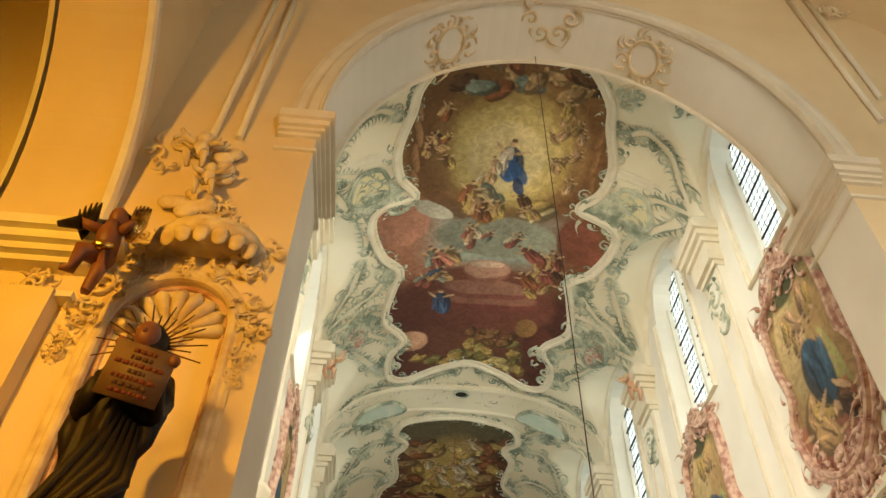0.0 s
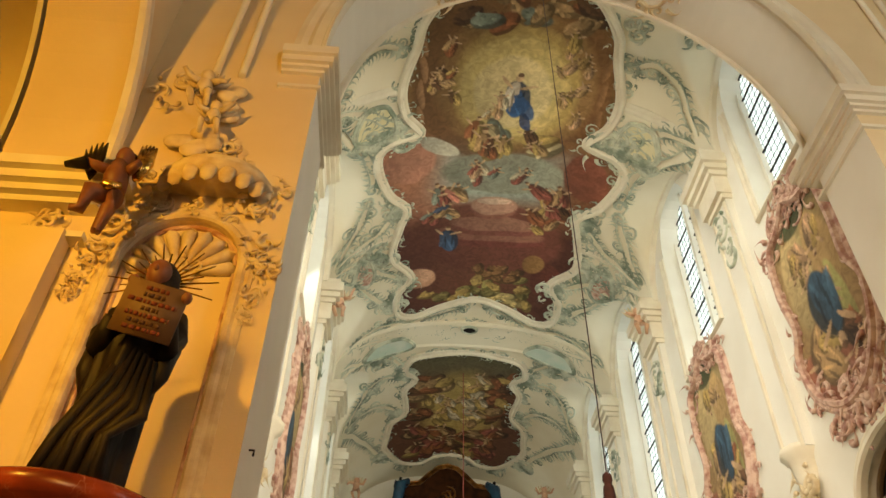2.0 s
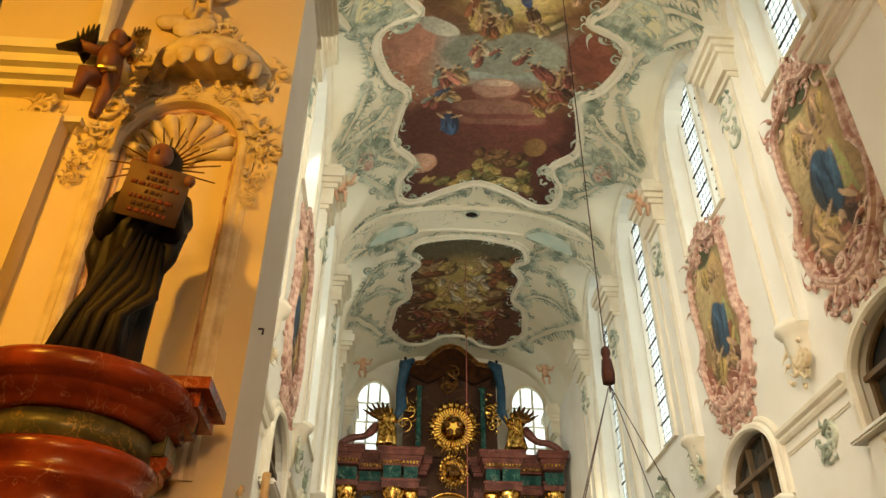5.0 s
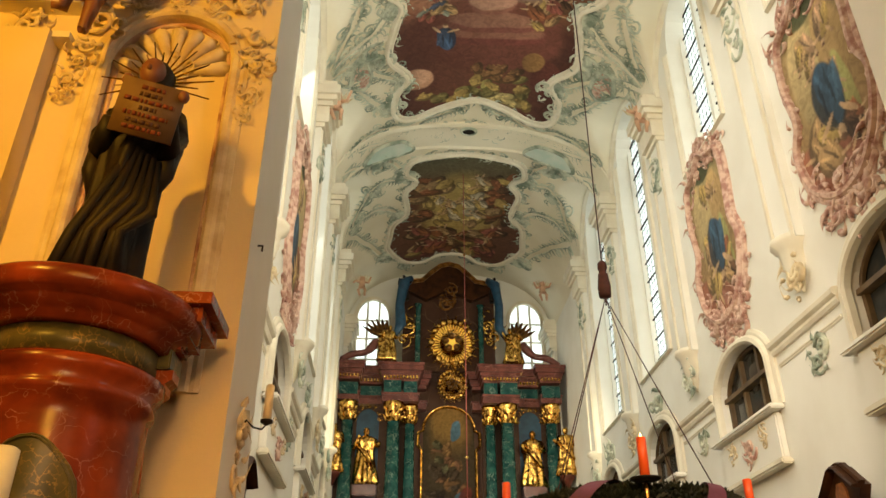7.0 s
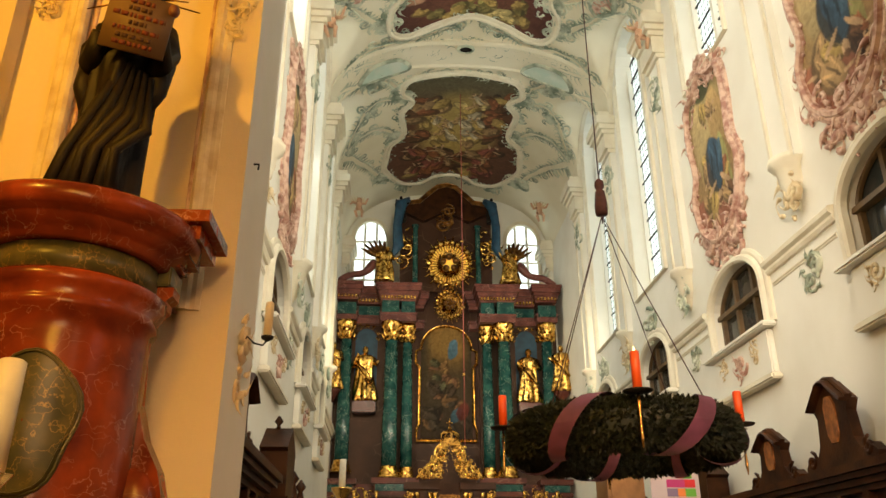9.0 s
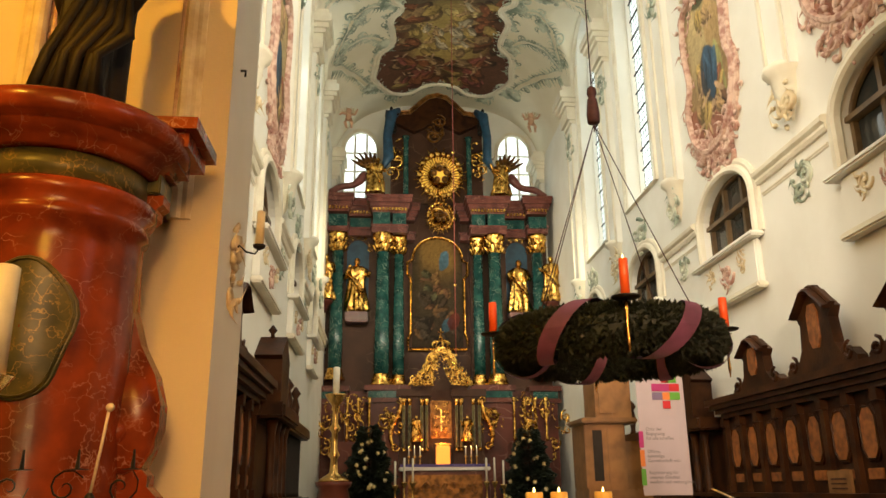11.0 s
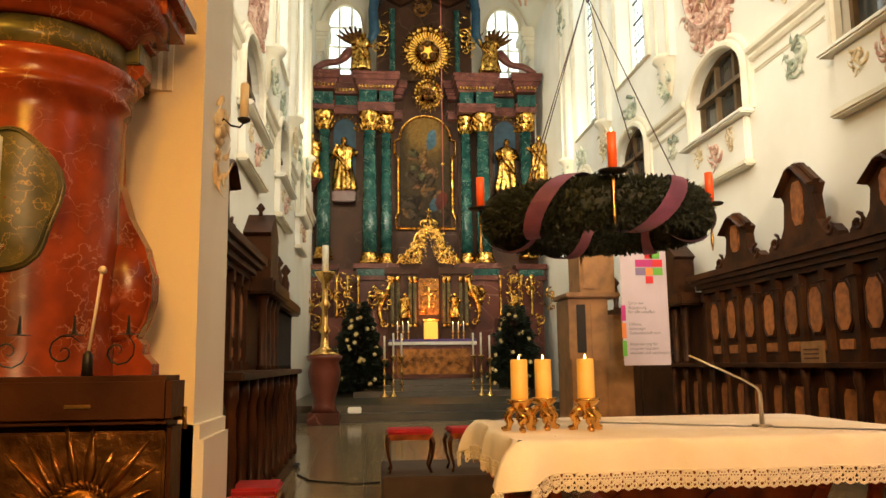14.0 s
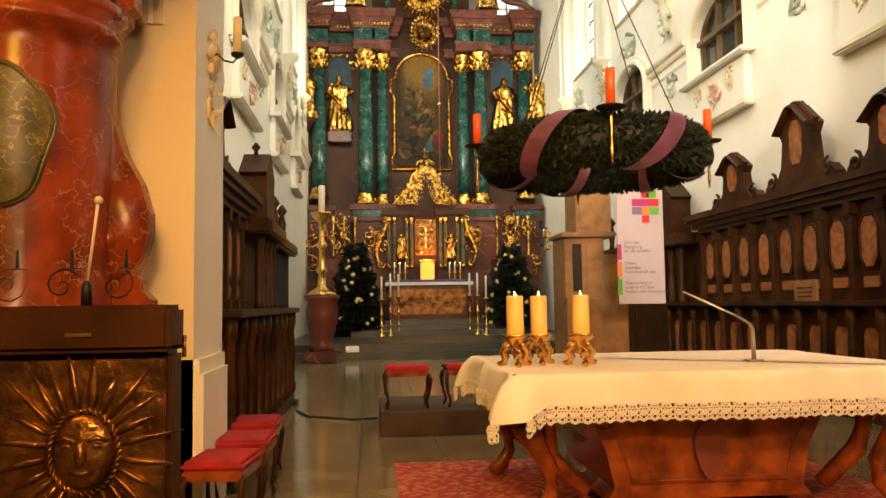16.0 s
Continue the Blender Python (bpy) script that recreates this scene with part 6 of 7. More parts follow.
# light oak organ case
t = thing("organ_case", "light oak chest organ case with stepped front and dark grille", "organ", (3.0, 11.8, 0))
part("base", rbox(0, 0.95, 0, 0.9, 0, 1.5, 0.015), OAK, t)
part("middle", rbox(0.0, 0.62, 0.1, 0.9, 1.5, 2.45, 0.015), OAK, t)
part("middle_side", rbox(0.62, 0.9, 0.25, 0.9, 1.5, 2.2, 0.015), OAK, t)
part("ledge", rbox(-0.05, 0.8, 0.0, 0.95, 2.45, 2.53, 0.02), OAK, t)
part("upper", rbox(0.22, 0.78, 0.2, 0.9, 2.53, 3.35, 0.015), OAK, t)
part("upper_panel", rbox(0.27, 0.5, 0.17, 0.21, 2.6, 3.28, 0.01), OAK, t)
part("grille", rbox(0.12, 0.26, 0.08, 0.11, 1.62, 2.35, 0.005), IRON, t, "dark grille")
part("panel", rbox(0.34, 0.58, 0.08, 0.11, 1.58, 2.38, 0.008), OAK, t)
for k in range(2):
    part("lower_panel", rbox(0.08 + 0.45 * k, 0.45 + 0.45 * k, -0.02, 0.01, 0.2, 1.35, 0.01), OAK, t)

# banner
t = thing("banner", "white roll-up banner with a coloured tile cross and grey lettering", "banner", (3.55, 11.0, 0))
part("cloth", rbox(0, 0.68, -0.006, 0.006, 1.42, 3.05, 0.004), BANNER, t)
part("pole", lathe(bmesh.new(), [(0.012, 0), (0.012, 3.0)], 8, (0.25, 0.03, 0)), IRON, t)
part("foot", rbox(0.05, 0.45, -0.15, 0.2, 0, 0.02, 0.005), IRON, t)
cols = dict(m=plain("magenta_print", (0.45, 0.03, 0.2)), r=plain("red_print", (0.55, 0.02, 0.03)), o=plain("orange_print", (0.7, 0.22, 0.05)), g=plain("green_print", (0.12, 0.4, 0.05)), v=plain("violet_print", (0.2, 0.16, 0.3)))
for (i, j, c) in ((0, 3, "r"), (0, 2, "m"), (-1, 2, "m"), (1, 2, "r"), (0, 1, "o"), (-1, 1, "v"), (1, 1, "g"), (0, 0, "r"), (0.7, 3, "g")):
    wd = 0.055 if i == 0 else 0.075
    part("tile", rbox(0.42 + 0.125 * i - wd, 0.42 + 0.125 * i + wd, -0.014, -0.006, 2.58 + 0.12 * j, 2.685 + 0.12 * j, 0.003), cols[c], t, "coloured printed tile")
for z, c in ((2.05, "m"), (1.8, "o"), (1.55, "g")):
    part("edge_tile", rbox(-0.012, 0.05, -0.012, 0.012, z, z + 0.22, 0.004), cols[c], t, "coloured printed edge tile")


def lettering(text, parent, x, y, z, size, material, name="lettering"):
    cu = bpy.data.curves.new(name, "FONT")
    cu.body, cu.size, cu.extrude = text, size, 0.001
    cu.materials.append(material)
    ob = new(name, cu)
    ob.parent = parent
    ob.matrix_basis = pose(x, y, z, 90, 0, 0)
    return ob


for z, words in ((2.28, "Orte der\nBegegnung\nf\u00fcr alle schaffen"), (1.98, "Offene,\nlebendige\nGemeinschaft sein"), (1.7, "Begeisterung f\u00fcr\nunseren Glauben\nwecken und weitergeben")):
    lettering(words, t, 0.09, -0.009, z, 0.062, GREY)

# ---- the side altar with the black-robed saint ----
sx, sy = -2.01, 4.8
ped = thing("marble_pedestal", "tall round red marble pedestal with olive bands and scroll brackets", "pedestal")
part("body", lathe(bmesh.new(), [(0.62, 0), (0.62, 1.2), (0.56, 1.28), (0.5, 1.45), (0.5, 2.9), (0.49, 3.0), (0.53, 3.03), (0.53, 3.08), (0.51, 3.1), (0.56, 3.16), (0.57, 3.22), (0.53, 3.25)], 48, (sx, sy, 0)), RED, ped)
part("band", lathe(bmesh.new(), [(0.5, 3.25), (0.5, 3.42)], 48, (sx, sy, 0)), OLIVE, ped, "olive green marble band")
part("cap", lathe(bmesh.new(), [(0.52, 3.42), (0.56, 3.43), (0.57, 3.47), (0.6, 3.485), (0.65, 3.53), (0.66, 3.55), (0.71, 3.56), (0.735, 3.6), (0.74, 3.66), (0.72, 3.69), (0.71, 3.7), (0.62, 3.71)], 48, (sx, sy, 0)), RED, ped)
for s in (-1, 1):
    q = lambda a, b: sorted((sx + s * a, sx + s * b))
    prof = [(0.3, 0), (0.72, 0), (0.72, 1.5), (0.66, 1.56), (0.66, 1.62), (0.62, 1.66), (0.66, 1.74), (0.7, 1.88), (0.7, 2.02), (0.65, 2.2), (0.55, 2.38), (0.48, 2.6), (0.46, 2.9), (0.46, 3.05), (0.5, 3.15), (0.56, 3.2), (0.56, 3.25), (0.6, 3.28), (0.6, 3.34), (0.3, 3.34)]
    part("scroll_bracket", slab(bmesh.new(), [[(sx + s * a, b) for a, b in prof]], lambda u, v, w: (u, 4.85 + w, v), 0.16), RED, ped)
    bm = bmesh.new()
    ball(bm, (sx + s * 0.5, 4.86, 1.92), (0.19, 0.09, 0.3), 0, 20, 14)
    ball(bm, (sx + s * 0.48, 4.8, 1.86), (0.07, 0.06, 0.07), 0, 14, 10)
    part("volute", bm, RED, ped, "", True)
    part("bracket_band", rbox(*q(0.4, 0.58), 4.82, 5.1, 3.34, 3.48, 0.01), OLIVE, ped)
    bm = bmesh.new()
    for d, z0, z1 in ((0.62, 3.48, 3.54), (0.68, 3.54, 3.62), (0.76, 3.62, 3.72), (0.82, 3.72, 3.8)):
        box(bm, *q(0.3, d), 4.85 - (d - 0.62), 5.05 + (d - 0.62), z0, z1)
    part("bracket_cap", bm, RED, ped)
OX, OZ = 0.08, 2.38
lp = [(sx + OX + 0.23 * (1 + 0.1 * math.sin(4 * a)) * math.cos(a), OZ + 0.38 * math.sin(a)) for a in (6.283 * k / 28 for k in range(28))]
curve = lambda u, v, w: (u, sy - math.sqrt(max(0.01, 0.5 ** 2 - (u - sx) ** 2)) - w, v)
bm = bmesh.new()
hubs = [[bm.verts.new(curve(sx + OX + (p[0] - sx - OX) * f, OZ + (p[1] - OZ) * f, 0.022)) for p in lp] for f in (0.02, 0.35, 0.7, 1.0)]
for a, b in zip(hubs, hubs[1:]):
    for k in range(28):
        bm.faces.new((a[k], a[(k + 1) % 28], b[(k + 1) % 28], b[k])).smooth = True
part("oval_inlay", bm, OLIVE, ped, "olive green veined marble oval")
part("oval_rim", sweep(bmesh.new(), loop_frames(lp, curve), mould(0.03, 0.035), True), OLIVE, ped)

# the saint with tablet and halo, one mesh
bm = bmesh.new()
Zs = 3.71
stx, sty = -1.9, 4.72
fold = lambda a, q: 1 + 0.1 * math.sin(4 * a + 1.6 * (q - Zs)) + 0.1 * math.sin(7 * a + 1.0 - 2.2 * (q - Zs) ** 2) + 0.045 * math.sin(13 * a + 1.2 * math.sin(3 * (q - Zs)))
prof = [(0.27, 0), (0.265, 0.08), (0.25, 0.35), (0.245, 0.7), (0.26, 1.0), (0.275, 1.25), (0.27, 1.45), (0.21, 1.6), (0.1, 1.68)]
dense = []
for (r0, h0), (r1, h1) in zip(prof, prof[1:]):
    dense += [(r0 + (r1 - r0) * k / 4, h0 + (h1 - h0) * k / 4) for k in range(4)]
lathe(bm, [(r, Zs + h) for r, h in dense + [prof[-1]]], 72, (stx, sty, 0), fold, 0, "z", 0.86, 0.8)
for v in bm.verts:
    v.co.x += 0.05 * ((v.co.z - Zs) / 1.7) - 0.05
ball(bm, (stx + 0.04, sty - 0.1, Zs + 1.83), (0.095, 0.11, 0.135), 1, 14, 10)
ball(bm, (stx + 0.04, sty - 0.2, Zs + 1.82), (0.02, 0.03, 0.03), 1)
lathe(bm, [(0.13, Zs + 1.6), (0.14, Zs + 1.75), (0.13, Zs + 1.9), (0.07, Zs + 1.99), (0.02, Zs + 2.0)], 16, (stx + 0.04, sty - 0.01, 0), None, 0)
for s in (-1, 1):
    tube(bm, [(stx + 0.02 + s * 0.2, sty, Zs + 1.5), (stx + 0.03 + s * 0.24, sty - 0.06, Zs + 1.28), (stx + 0.05 + s * 0.22, sty - 0.16, Zs + 1.12), (stx + 0.1 + s * 0.2, sty - 0.3, Zs + 1.28)], [0.09, 0.1, 0.09, 0.05], 12, 0)
    tube(bm, [(stx + 0.03 + s * 0.24, sty - 0.06, Zs + 1.2), (stx + 0.02 + s * 0.24, sty - 0.1, Zs + 0.95), (stx + 0.0 + s * 0.2, sty - 0.08, Zs + 0.75)], [0.08, 0.07, 0.02], 12, 0)
    ball(bm, (stx + 0.18 + s * 0.2, sty - 0.36, Zs + (1.56 if s < 0 else 1.42)), (0.04, 0.04, 0.05), 1)
for k in range(19):
    a = -0.3 + 3.74 * k / 18
    q = 0.42 if k % 2 == 0 else 0.31
    c = Vector((stx + 0.04, sty, Zs + 1.83))
    e = Vector((math.cos(a), 0, math.sin(a)))
    tube(bm, [c + e * 0.12, c + e * q], [0.009, 0.005], 5, 2)
tb = pose(stx + 0.16, sty - 0.36, Zs + 1.3, 16, 9, 10)
n0 = len(bm.verts)
box(bm, -0.21, 0.21, -0.012, 0.012, -0.2, 0.2, 3)
for k, (w, m) in enumerate(((0.08, 5), (0.08, 4), (0.17, 5), (0.06, 4), (0.15, 5), (0.12, 4), (0.13, 5))):
    rr = random.Random(k)
    u = -w
    while u < w:
        st = rr.uniform(0.015, 0.045)
        box(bm, u, min(w, u + st), -0.016, -0.0125, 0.135 - 0.05 * k, 0.165 - 0.05 * k, m)
        u += st + 0.01
bm.verts.ensure_lookup_table()
for v in bm.verts[n0:]:
    v.co = tb @ v.co
for k in range(6):
    x = stx - 0.14 + 0.06 * k
    tube(bm, [(x + 0.18 - 0.02 * k, sty - 0.17, Zs + 1.15 - 0.03 * k), (x + 0.12, sty - 0.24, Zs + 0.8 - 0.05 * k), (x - 0.04 + 0.03 * math.sin(2 * k), sty - 0.26, Zs + 0.4), (x - 0.1 + 0.02 * k, sty - 0.3, Zs + 0.02)], [0.02, 0.045, 0.04, 0.05], 8, 0)
part("saint_statue", bm, [ROBE, SKIN, BRONZE, PARCH, INK, REDINK], None, "black-robed saint statue holding a lettered tablet with gilded rays", True, "", "statue")

# niche and its stucco
niche = thing("niche_surround", "shallow arched wall niche with cream moulding and shell", "niche", kind="structure")
part("back", slab(bmesh.new(), [arched(-2.62, -1.55, 3.3, 6.45, 6.98)], lambda u, v, w: (u, 5.57 + w, v), 0.05), NAVE, niche)
part("moulding", sweep(bmesh.new(), flat_path([(-1.48, 3.4)] + arch_line(-2.69, -1.48, 6.45, 7.06) + [(-2.69, 3.4)], lambda u, v, w: (u, 5.5, v), (0, -1, 0)), mould(0.17, 0.06)), SHELL, niche, "cream arched moulding")
part("inner_moulding", sweep(bmesh.new(), flat_path([(-1.585, 3.4)] + arch_line(-2.585, -1.585, 6.45, 6.95) + [(-2.585, 3.4)], lambda u, v, w: (u, 5.57, v), (0, -1, 0)), mould(0.06, 0.03)), PINK, niche, "thin rose inner moulding")
bm = bmesh.new()
for k in range(9):
    a = math.pi * (k + 0.5) / 9
    c = Vector((-2.08, 5.56, 6.35))
    e = Vector((math.cos(a) * 0.95, 0, math.sin(a)))
    tube(bm, [c + e * 0.1, c + e * 0.3 + Vector((0, -0.02, 0)), c + e * 0.48 + Vector((0, -0.02, 0)), c + e * 0.54], [0.02, 0.05, 0.07, 0.03], 8)
    scroll(bm, lambda u, v, w, c=c, e=e: (c.x + 0.5 * e.x + u, 5.55 - w, c.z + 0.5 * e.z + v), 0, 0, 0.06, a, 1.2, 1 if k % 2 else -1, 0.2)
rocaille(bm, lambda u, v, w: (-2.08 + u, 5.55 - w, 6.35 + v), 0, 0, 0.3, random.Random(3), 4, 8)
part("shell", bm, SHELL, niche, "cream stucco shell", True)
faceN = lambda u, v, w: (u, 5.46 - w, v)
bm = bmesh.new()
rnd = random.Random(55)
for u, v, sz in ((-2.72, 6.75, 0.3), (-2.85, 6.45, 0.24), (-2.9, 6.2, 0.2), (-2.95, 6.0, 0.14), (-1.4, 6.65, 0.26), (-1.3, 6.4, 0.22), (-1.36, 6.1, 0.2), (-1.4, 5.85, 0.14), (-2.1, 7.1, 0.16), (-2.4, 7.05, 0.2), (-1.75, 7.05, 0.2), (-2.55, 7.2, 0.26), (-1.5, 7.2, 0.26)):
    rocaille(bm, faceN, u, v, sz, rnd, 3, 8, 1.2)
part("garland", bm, SHELL, niche, "cream stucco flower garlands", True)
canopy = thing("stucco_canopy", "cream stucco canopy with fringed lambrequin over the niche", "canopy")
bm = lathe(bmesh.new(), [(0.5, 7.32), (0.56, 7.36), (0.56, 7.44), (0.48, 7.48), (0.5, 7.54), (0.36, 7.62), (0.22, 7.75), (0.1, 7.8)], 28, (-1.95, 5.5, 0), None, 0, "z", 1.0, 0.75)
part("dome", bm, SHELL, canopy, "", True)
for k in range(9):
    a = math.pi + math.pi * (k + 0.5) / 9
    c = Vector((-1.95 + 0.5 * math.cos(a), 5.5 + 0.375 * math.sin(a), 7.28))
    bm = bmesh.new()
    lathe(bm, [(0.075, 7.36), (0.08, 7.28), (0.06, 7.2), (0.01, 7.16)], 10, (c.x, c.y, 0), None, 0, "z", 1, 0.5)
    part("lappet", bm, SHELL, canopy)
bm = bmesh.new()
for u, v, sz in ((-1.95, 7.95, 0.28), (-1.35, 7.4, 0.26), (-2.55, 7.45, 0.26), (-1.75, 7.75, 0.2), (-2.15, 7.8, 0.2)):
    rocaille(bm, faceN, u, v, sz, rnd, 3, 8)
part("crest", bm, SHELL, canopy, "stucco crest", True)
bm = bmesh.new()
for c, h in (((-2.35, 5.3, 8.55), 0.6), ((-2.15, 5.3, 8.1), 0.5)):
    cherub(bm, c, h, random.Random(int(10 * h)))
for k in range(12):
    ball(bm, (-2.5 + 0.5 * rnd.random(), 5.42, 7.9 + 1.1 * rnd.random()), (0.13, 0.05, 0.1))
rocaille(bm, faceN, -2.75, 8.9, 0.4, rnd, 3, 8, 1.6)
part("angel_relief", bm, SHELL, None, "cream stucco angel relief with clouds on the wall", True, "", "relief")
# capital at the end of the arcade with the winged child figure
t = thing("arcade_capital", "cream moulded capital with stucco leaves at the arcade end", "capital", kind="structure")
bm = bmesh.new()
for d, z0, z1 in ((0.1, 6.55, 6.62), (0.12, 6.95, 7.02), (0.2, 7.02, 7.1), (0.28, 7.1, 7.2), (0.36, 7.2, 7.32)):
    box(bm, -4.3, -3.05 + d, 5.45 - d, 5.52, z0, z1)
part("mouldings", bm, TRIM, t)
bm = bmesh.new()
rocaille(bm, lambda u, v, w: (u, 5.45 - w, v), -3.35, 6.75, 0.3, rnd, 4, 8)
rocaille(bm, lambda u, v, w: (u, 5.45 - w, v), -3.75, 6.4, 0.3, rnd, 4, 8)
part("leaves", bm, SHELL, t, "", True)
part("pilaster", box(bmesh.new(), -4.3, -3.1, 5.3, 5.52, 0, 6.6), NAVE, t)
bm = bmesh.new()
cx, cy, cz = -2.7, 4.95, 6.45
ball(bm, (cx, cy, cz + 0.72), (0.11, 0.115, 0.125), 0, 12, 9)
for k in range(14):
    a = 6.283 * k / 14
    ball(bm, (cx + 0.09 * math.cos(a), cy + 0.06, cz + 0.76 + 0.07 * math.sin(a)), 0.045, 1, 6, 5)
tube(bm, [(cx - 0.02, cy, cz + 0.62), (cx, cy - 0.02, cz + 0.45), (cx + 0.02, cy, cz + 0.25)], [0.1, 0.14, 0.13], 12, 0)
tube(bm, [(cx - 0.08, cy, cz + 0.56), (cx - 0.2, cy - 0.1, cz + 0.5), (cx - 0.33, cy - 0.14, cz + 0.52)], [0.055, 0.05, 0.035], 9, 0)
tube(bm, [(cx + 0.08, cy, cz + 0.56), (cx + 0.18, cy - 0.08, cz + 0.52), (cx + 0.26, cy - 0.1, cz + 0.6)], [0.055, 0.05, 0.035], 9, 0)
tube(bm, [(cx - 0.04, cy, cz + 0.24), (cx - 0.14, cy - 0.16, cz + 0.12), (cx - 0.16, cy - 0.14, cz - 0.08), (cx - 0.26, cy - 0.18, cz - 0.1)], [0.1, 0.085, 0.055, 0.03], 9, 0)
tube(bm, [(cx + 0.07, cy, cz + 0.22), (cx + 0.1, cy - 0.08, cz + 0.0), (cx + 0.04, cy - 0.04, cz - 0.22), (cx + 0.06, cy - 0.1, cz - 0.28)], [0.1, 0.08, 0.055, 0.03], 9, 0)
tube(bm, [(cx - 0.1, cy - 0.06, cz + 0.28), (cx, cy - 0.13, cz + 0.24), (cx + 0.13, cy - 0.06, cz + 0.3)], [0.04, 0.05, 0.04], 8, 2)
for s, ox in ((-1, -0.34), (1, 0.2)):
    for k in range(5):
        a = 1.2 + 0.16 * k if s > 0 else 1.5 + 0.2 * k
        b = Vector((cx + ox, cy + 0.02, cz + 0.5))
        tube(bm, [b, b + Vector((0.2 * math.cos(a), 0, 0.24 * math.sin(a))), b + Vector((0.3 * math.cos(a), 0, 0.46 * math.sin(a)))], [0.055, 0.075, 0.015], 7, 2 if s > 0 else 1, 0.45)
tube(bm, [(cx - 0.6, cy - 0.1, cz + 0.5), (cx - 0.3, cy - 0.16, cz + 0.47)], [0.03, 0.07], 8, 1, 0.5)
for v in bm.verts:
    v.co.x = cx + 0.05 + 0.74 * (v.co.x - cx)
part("winged_child_figure", bm, [SKIN, ROBE, GOLD], None, "painted winged child statue with gilded wing on the capital", True, "", "statue")
# mouldings on the upper nave wall
for a, b in (((-2.35, 5.46, 9.3), (-2.1, 5.2, 13.2)), ((-2.05, 5.46, 9.3), (-1.85, 5.2, 13.2))):
    structure("trim_nave_wall", tube(bmesh.new(), [a, b], 0.045, 8), TRIM, "thin cream moulding on the nave wall")
for a, b in (((6.45, 5.46, 14.69), (6.53, 5.46, 11.55)), ((6.13, 5.46, 14.63), (6.29, 5.46, 10.93))):
    structure("trim_nave_wall", tube(bmesh.new(), [a, b], 0.045, 8), TRIM, "thin cream moulding on the nave wall")
ornament("stucco_ornament", faceN, 6.78, 14.23, 0.42, 801, SHELL, "cream stucco rosette on the nave wall", 4, 9)

# wall candle arm on the pier
t = thing("wall_candle_arm", "iron candle arm with a white candle on the arch pier", "sconce")
part("arm", tube(bmesh.new(), [(-1.18, 6.0, 3.28), (-1.13, 5.98, 3.36), (-1.07, 5.96, 3.3), (-1.0, 5.94, 3.28), (-0.97, 5.94, 3.32)], 0.008, 6), IRON, t)
part("dish", lathe(bmesh.new(), [(0.01, 3.31), (0.045, 3.33), (0.05, 3.35)], 12, (-0.97, 5.94, 0)), IRON, t)
part("candle", lathe(bmesh.new(), [(0.033, 3.35), (0.033, 3.62), (0.02, 3.63)], 12, (-0.97, 5.94, 0)), SHELL, t)
bm = bmesh.new()
tube(bm, [(-1.17, 5.75, 4.75), (-1.13, 5.75, 4.75), (-1.13, 5.75, 4.7)], 0.01, 5)
part("wall_hook", bm, IRON, None, "small iron hook on the arch pier", False, "", "hook")

# ---- advent wreath ----
wc = Vector((1.87, 6.4, 2.66))
wr, wt = 0.755, 0.17
wreath = thing("advent_wreath", "large hanging fir wreath with mauve ribbons and orange candles", "wreath")
rnd = random.Random(8)
bm = bmesh.new()
n, m = 48, 12
ring = [[bm.verts.new(wc + Vector(((wr + 0.85 * wt * math.cos(b)) * math.cos(a), (wr + 0.85 * wt * math.cos(b)) * math.sin(a), 1.0 * wt * math.sin(b)))) for b in (6.283 * j / m for j in range(m))] for a in (6.283 * i / n for i in range(n))]
for i in range(n):
    for j in range(m):
        bm.faces.new((ring[i][j], ring[(i + 1) % n][j], ring[(i + 1) % n][(j + 1) % m], ring[i][(j + 1) % m]))
part("core", bm, FIR, wreath)
cs = []
for i in range(26000):
    a, b = rnd.uniform(0, 6.283), rnd.uniform(0, 6.283)
    d = Vector((math.cos(b) * math.cos(a), math.cos(b) * math.sin(a), 1.1 * math.sin(b)))
    cs.append((wc + Vector((wr * math.cos(a), wr * math.sin(a), 0)) + d * wt * rnd.uniform(0.7, 1.02), d + Vector((rnd.uniform(-0.9, 0.9), rnd.uniform(-0.9, 0.9), rnd.uniform(-0.9, 0.9)))))
vs, fs = sprigs(cs, 0.046, rnd, 0.2)
sheet("greenery", vs, fs, FIR, wreath, "dark fir and box sprigs", "stuff")
for k in range(6):
    a0 = -1.22 + 6.283 * k / 6
    bm = bmesh.new()
    rows_ = []
    for j in range(29):
        b = 6.283 * j / 28
        a = a0 + 1.047 * b / 6.283
        rows_.append([bm.verts.new(wc + Vector(((wr + 1.3 * wt * math.cos(b)) * math.cos(a + e), (wr + 1.3 * wt * math.cos(b)) * math.sin(a + e), 1.36 * wt * math.sin(b)))) for e in (-0.09, 0.0, 0.09)])
    for p, q in zip(rows_, rows_[1:]):
        for i in range(2):
            bm.faces.new((p[i], p[i + 1], q[i + 1], q[i])).smooth = True
    part("ribbon", bm, RIBBON, wreath, "mauve cloth ribbon")
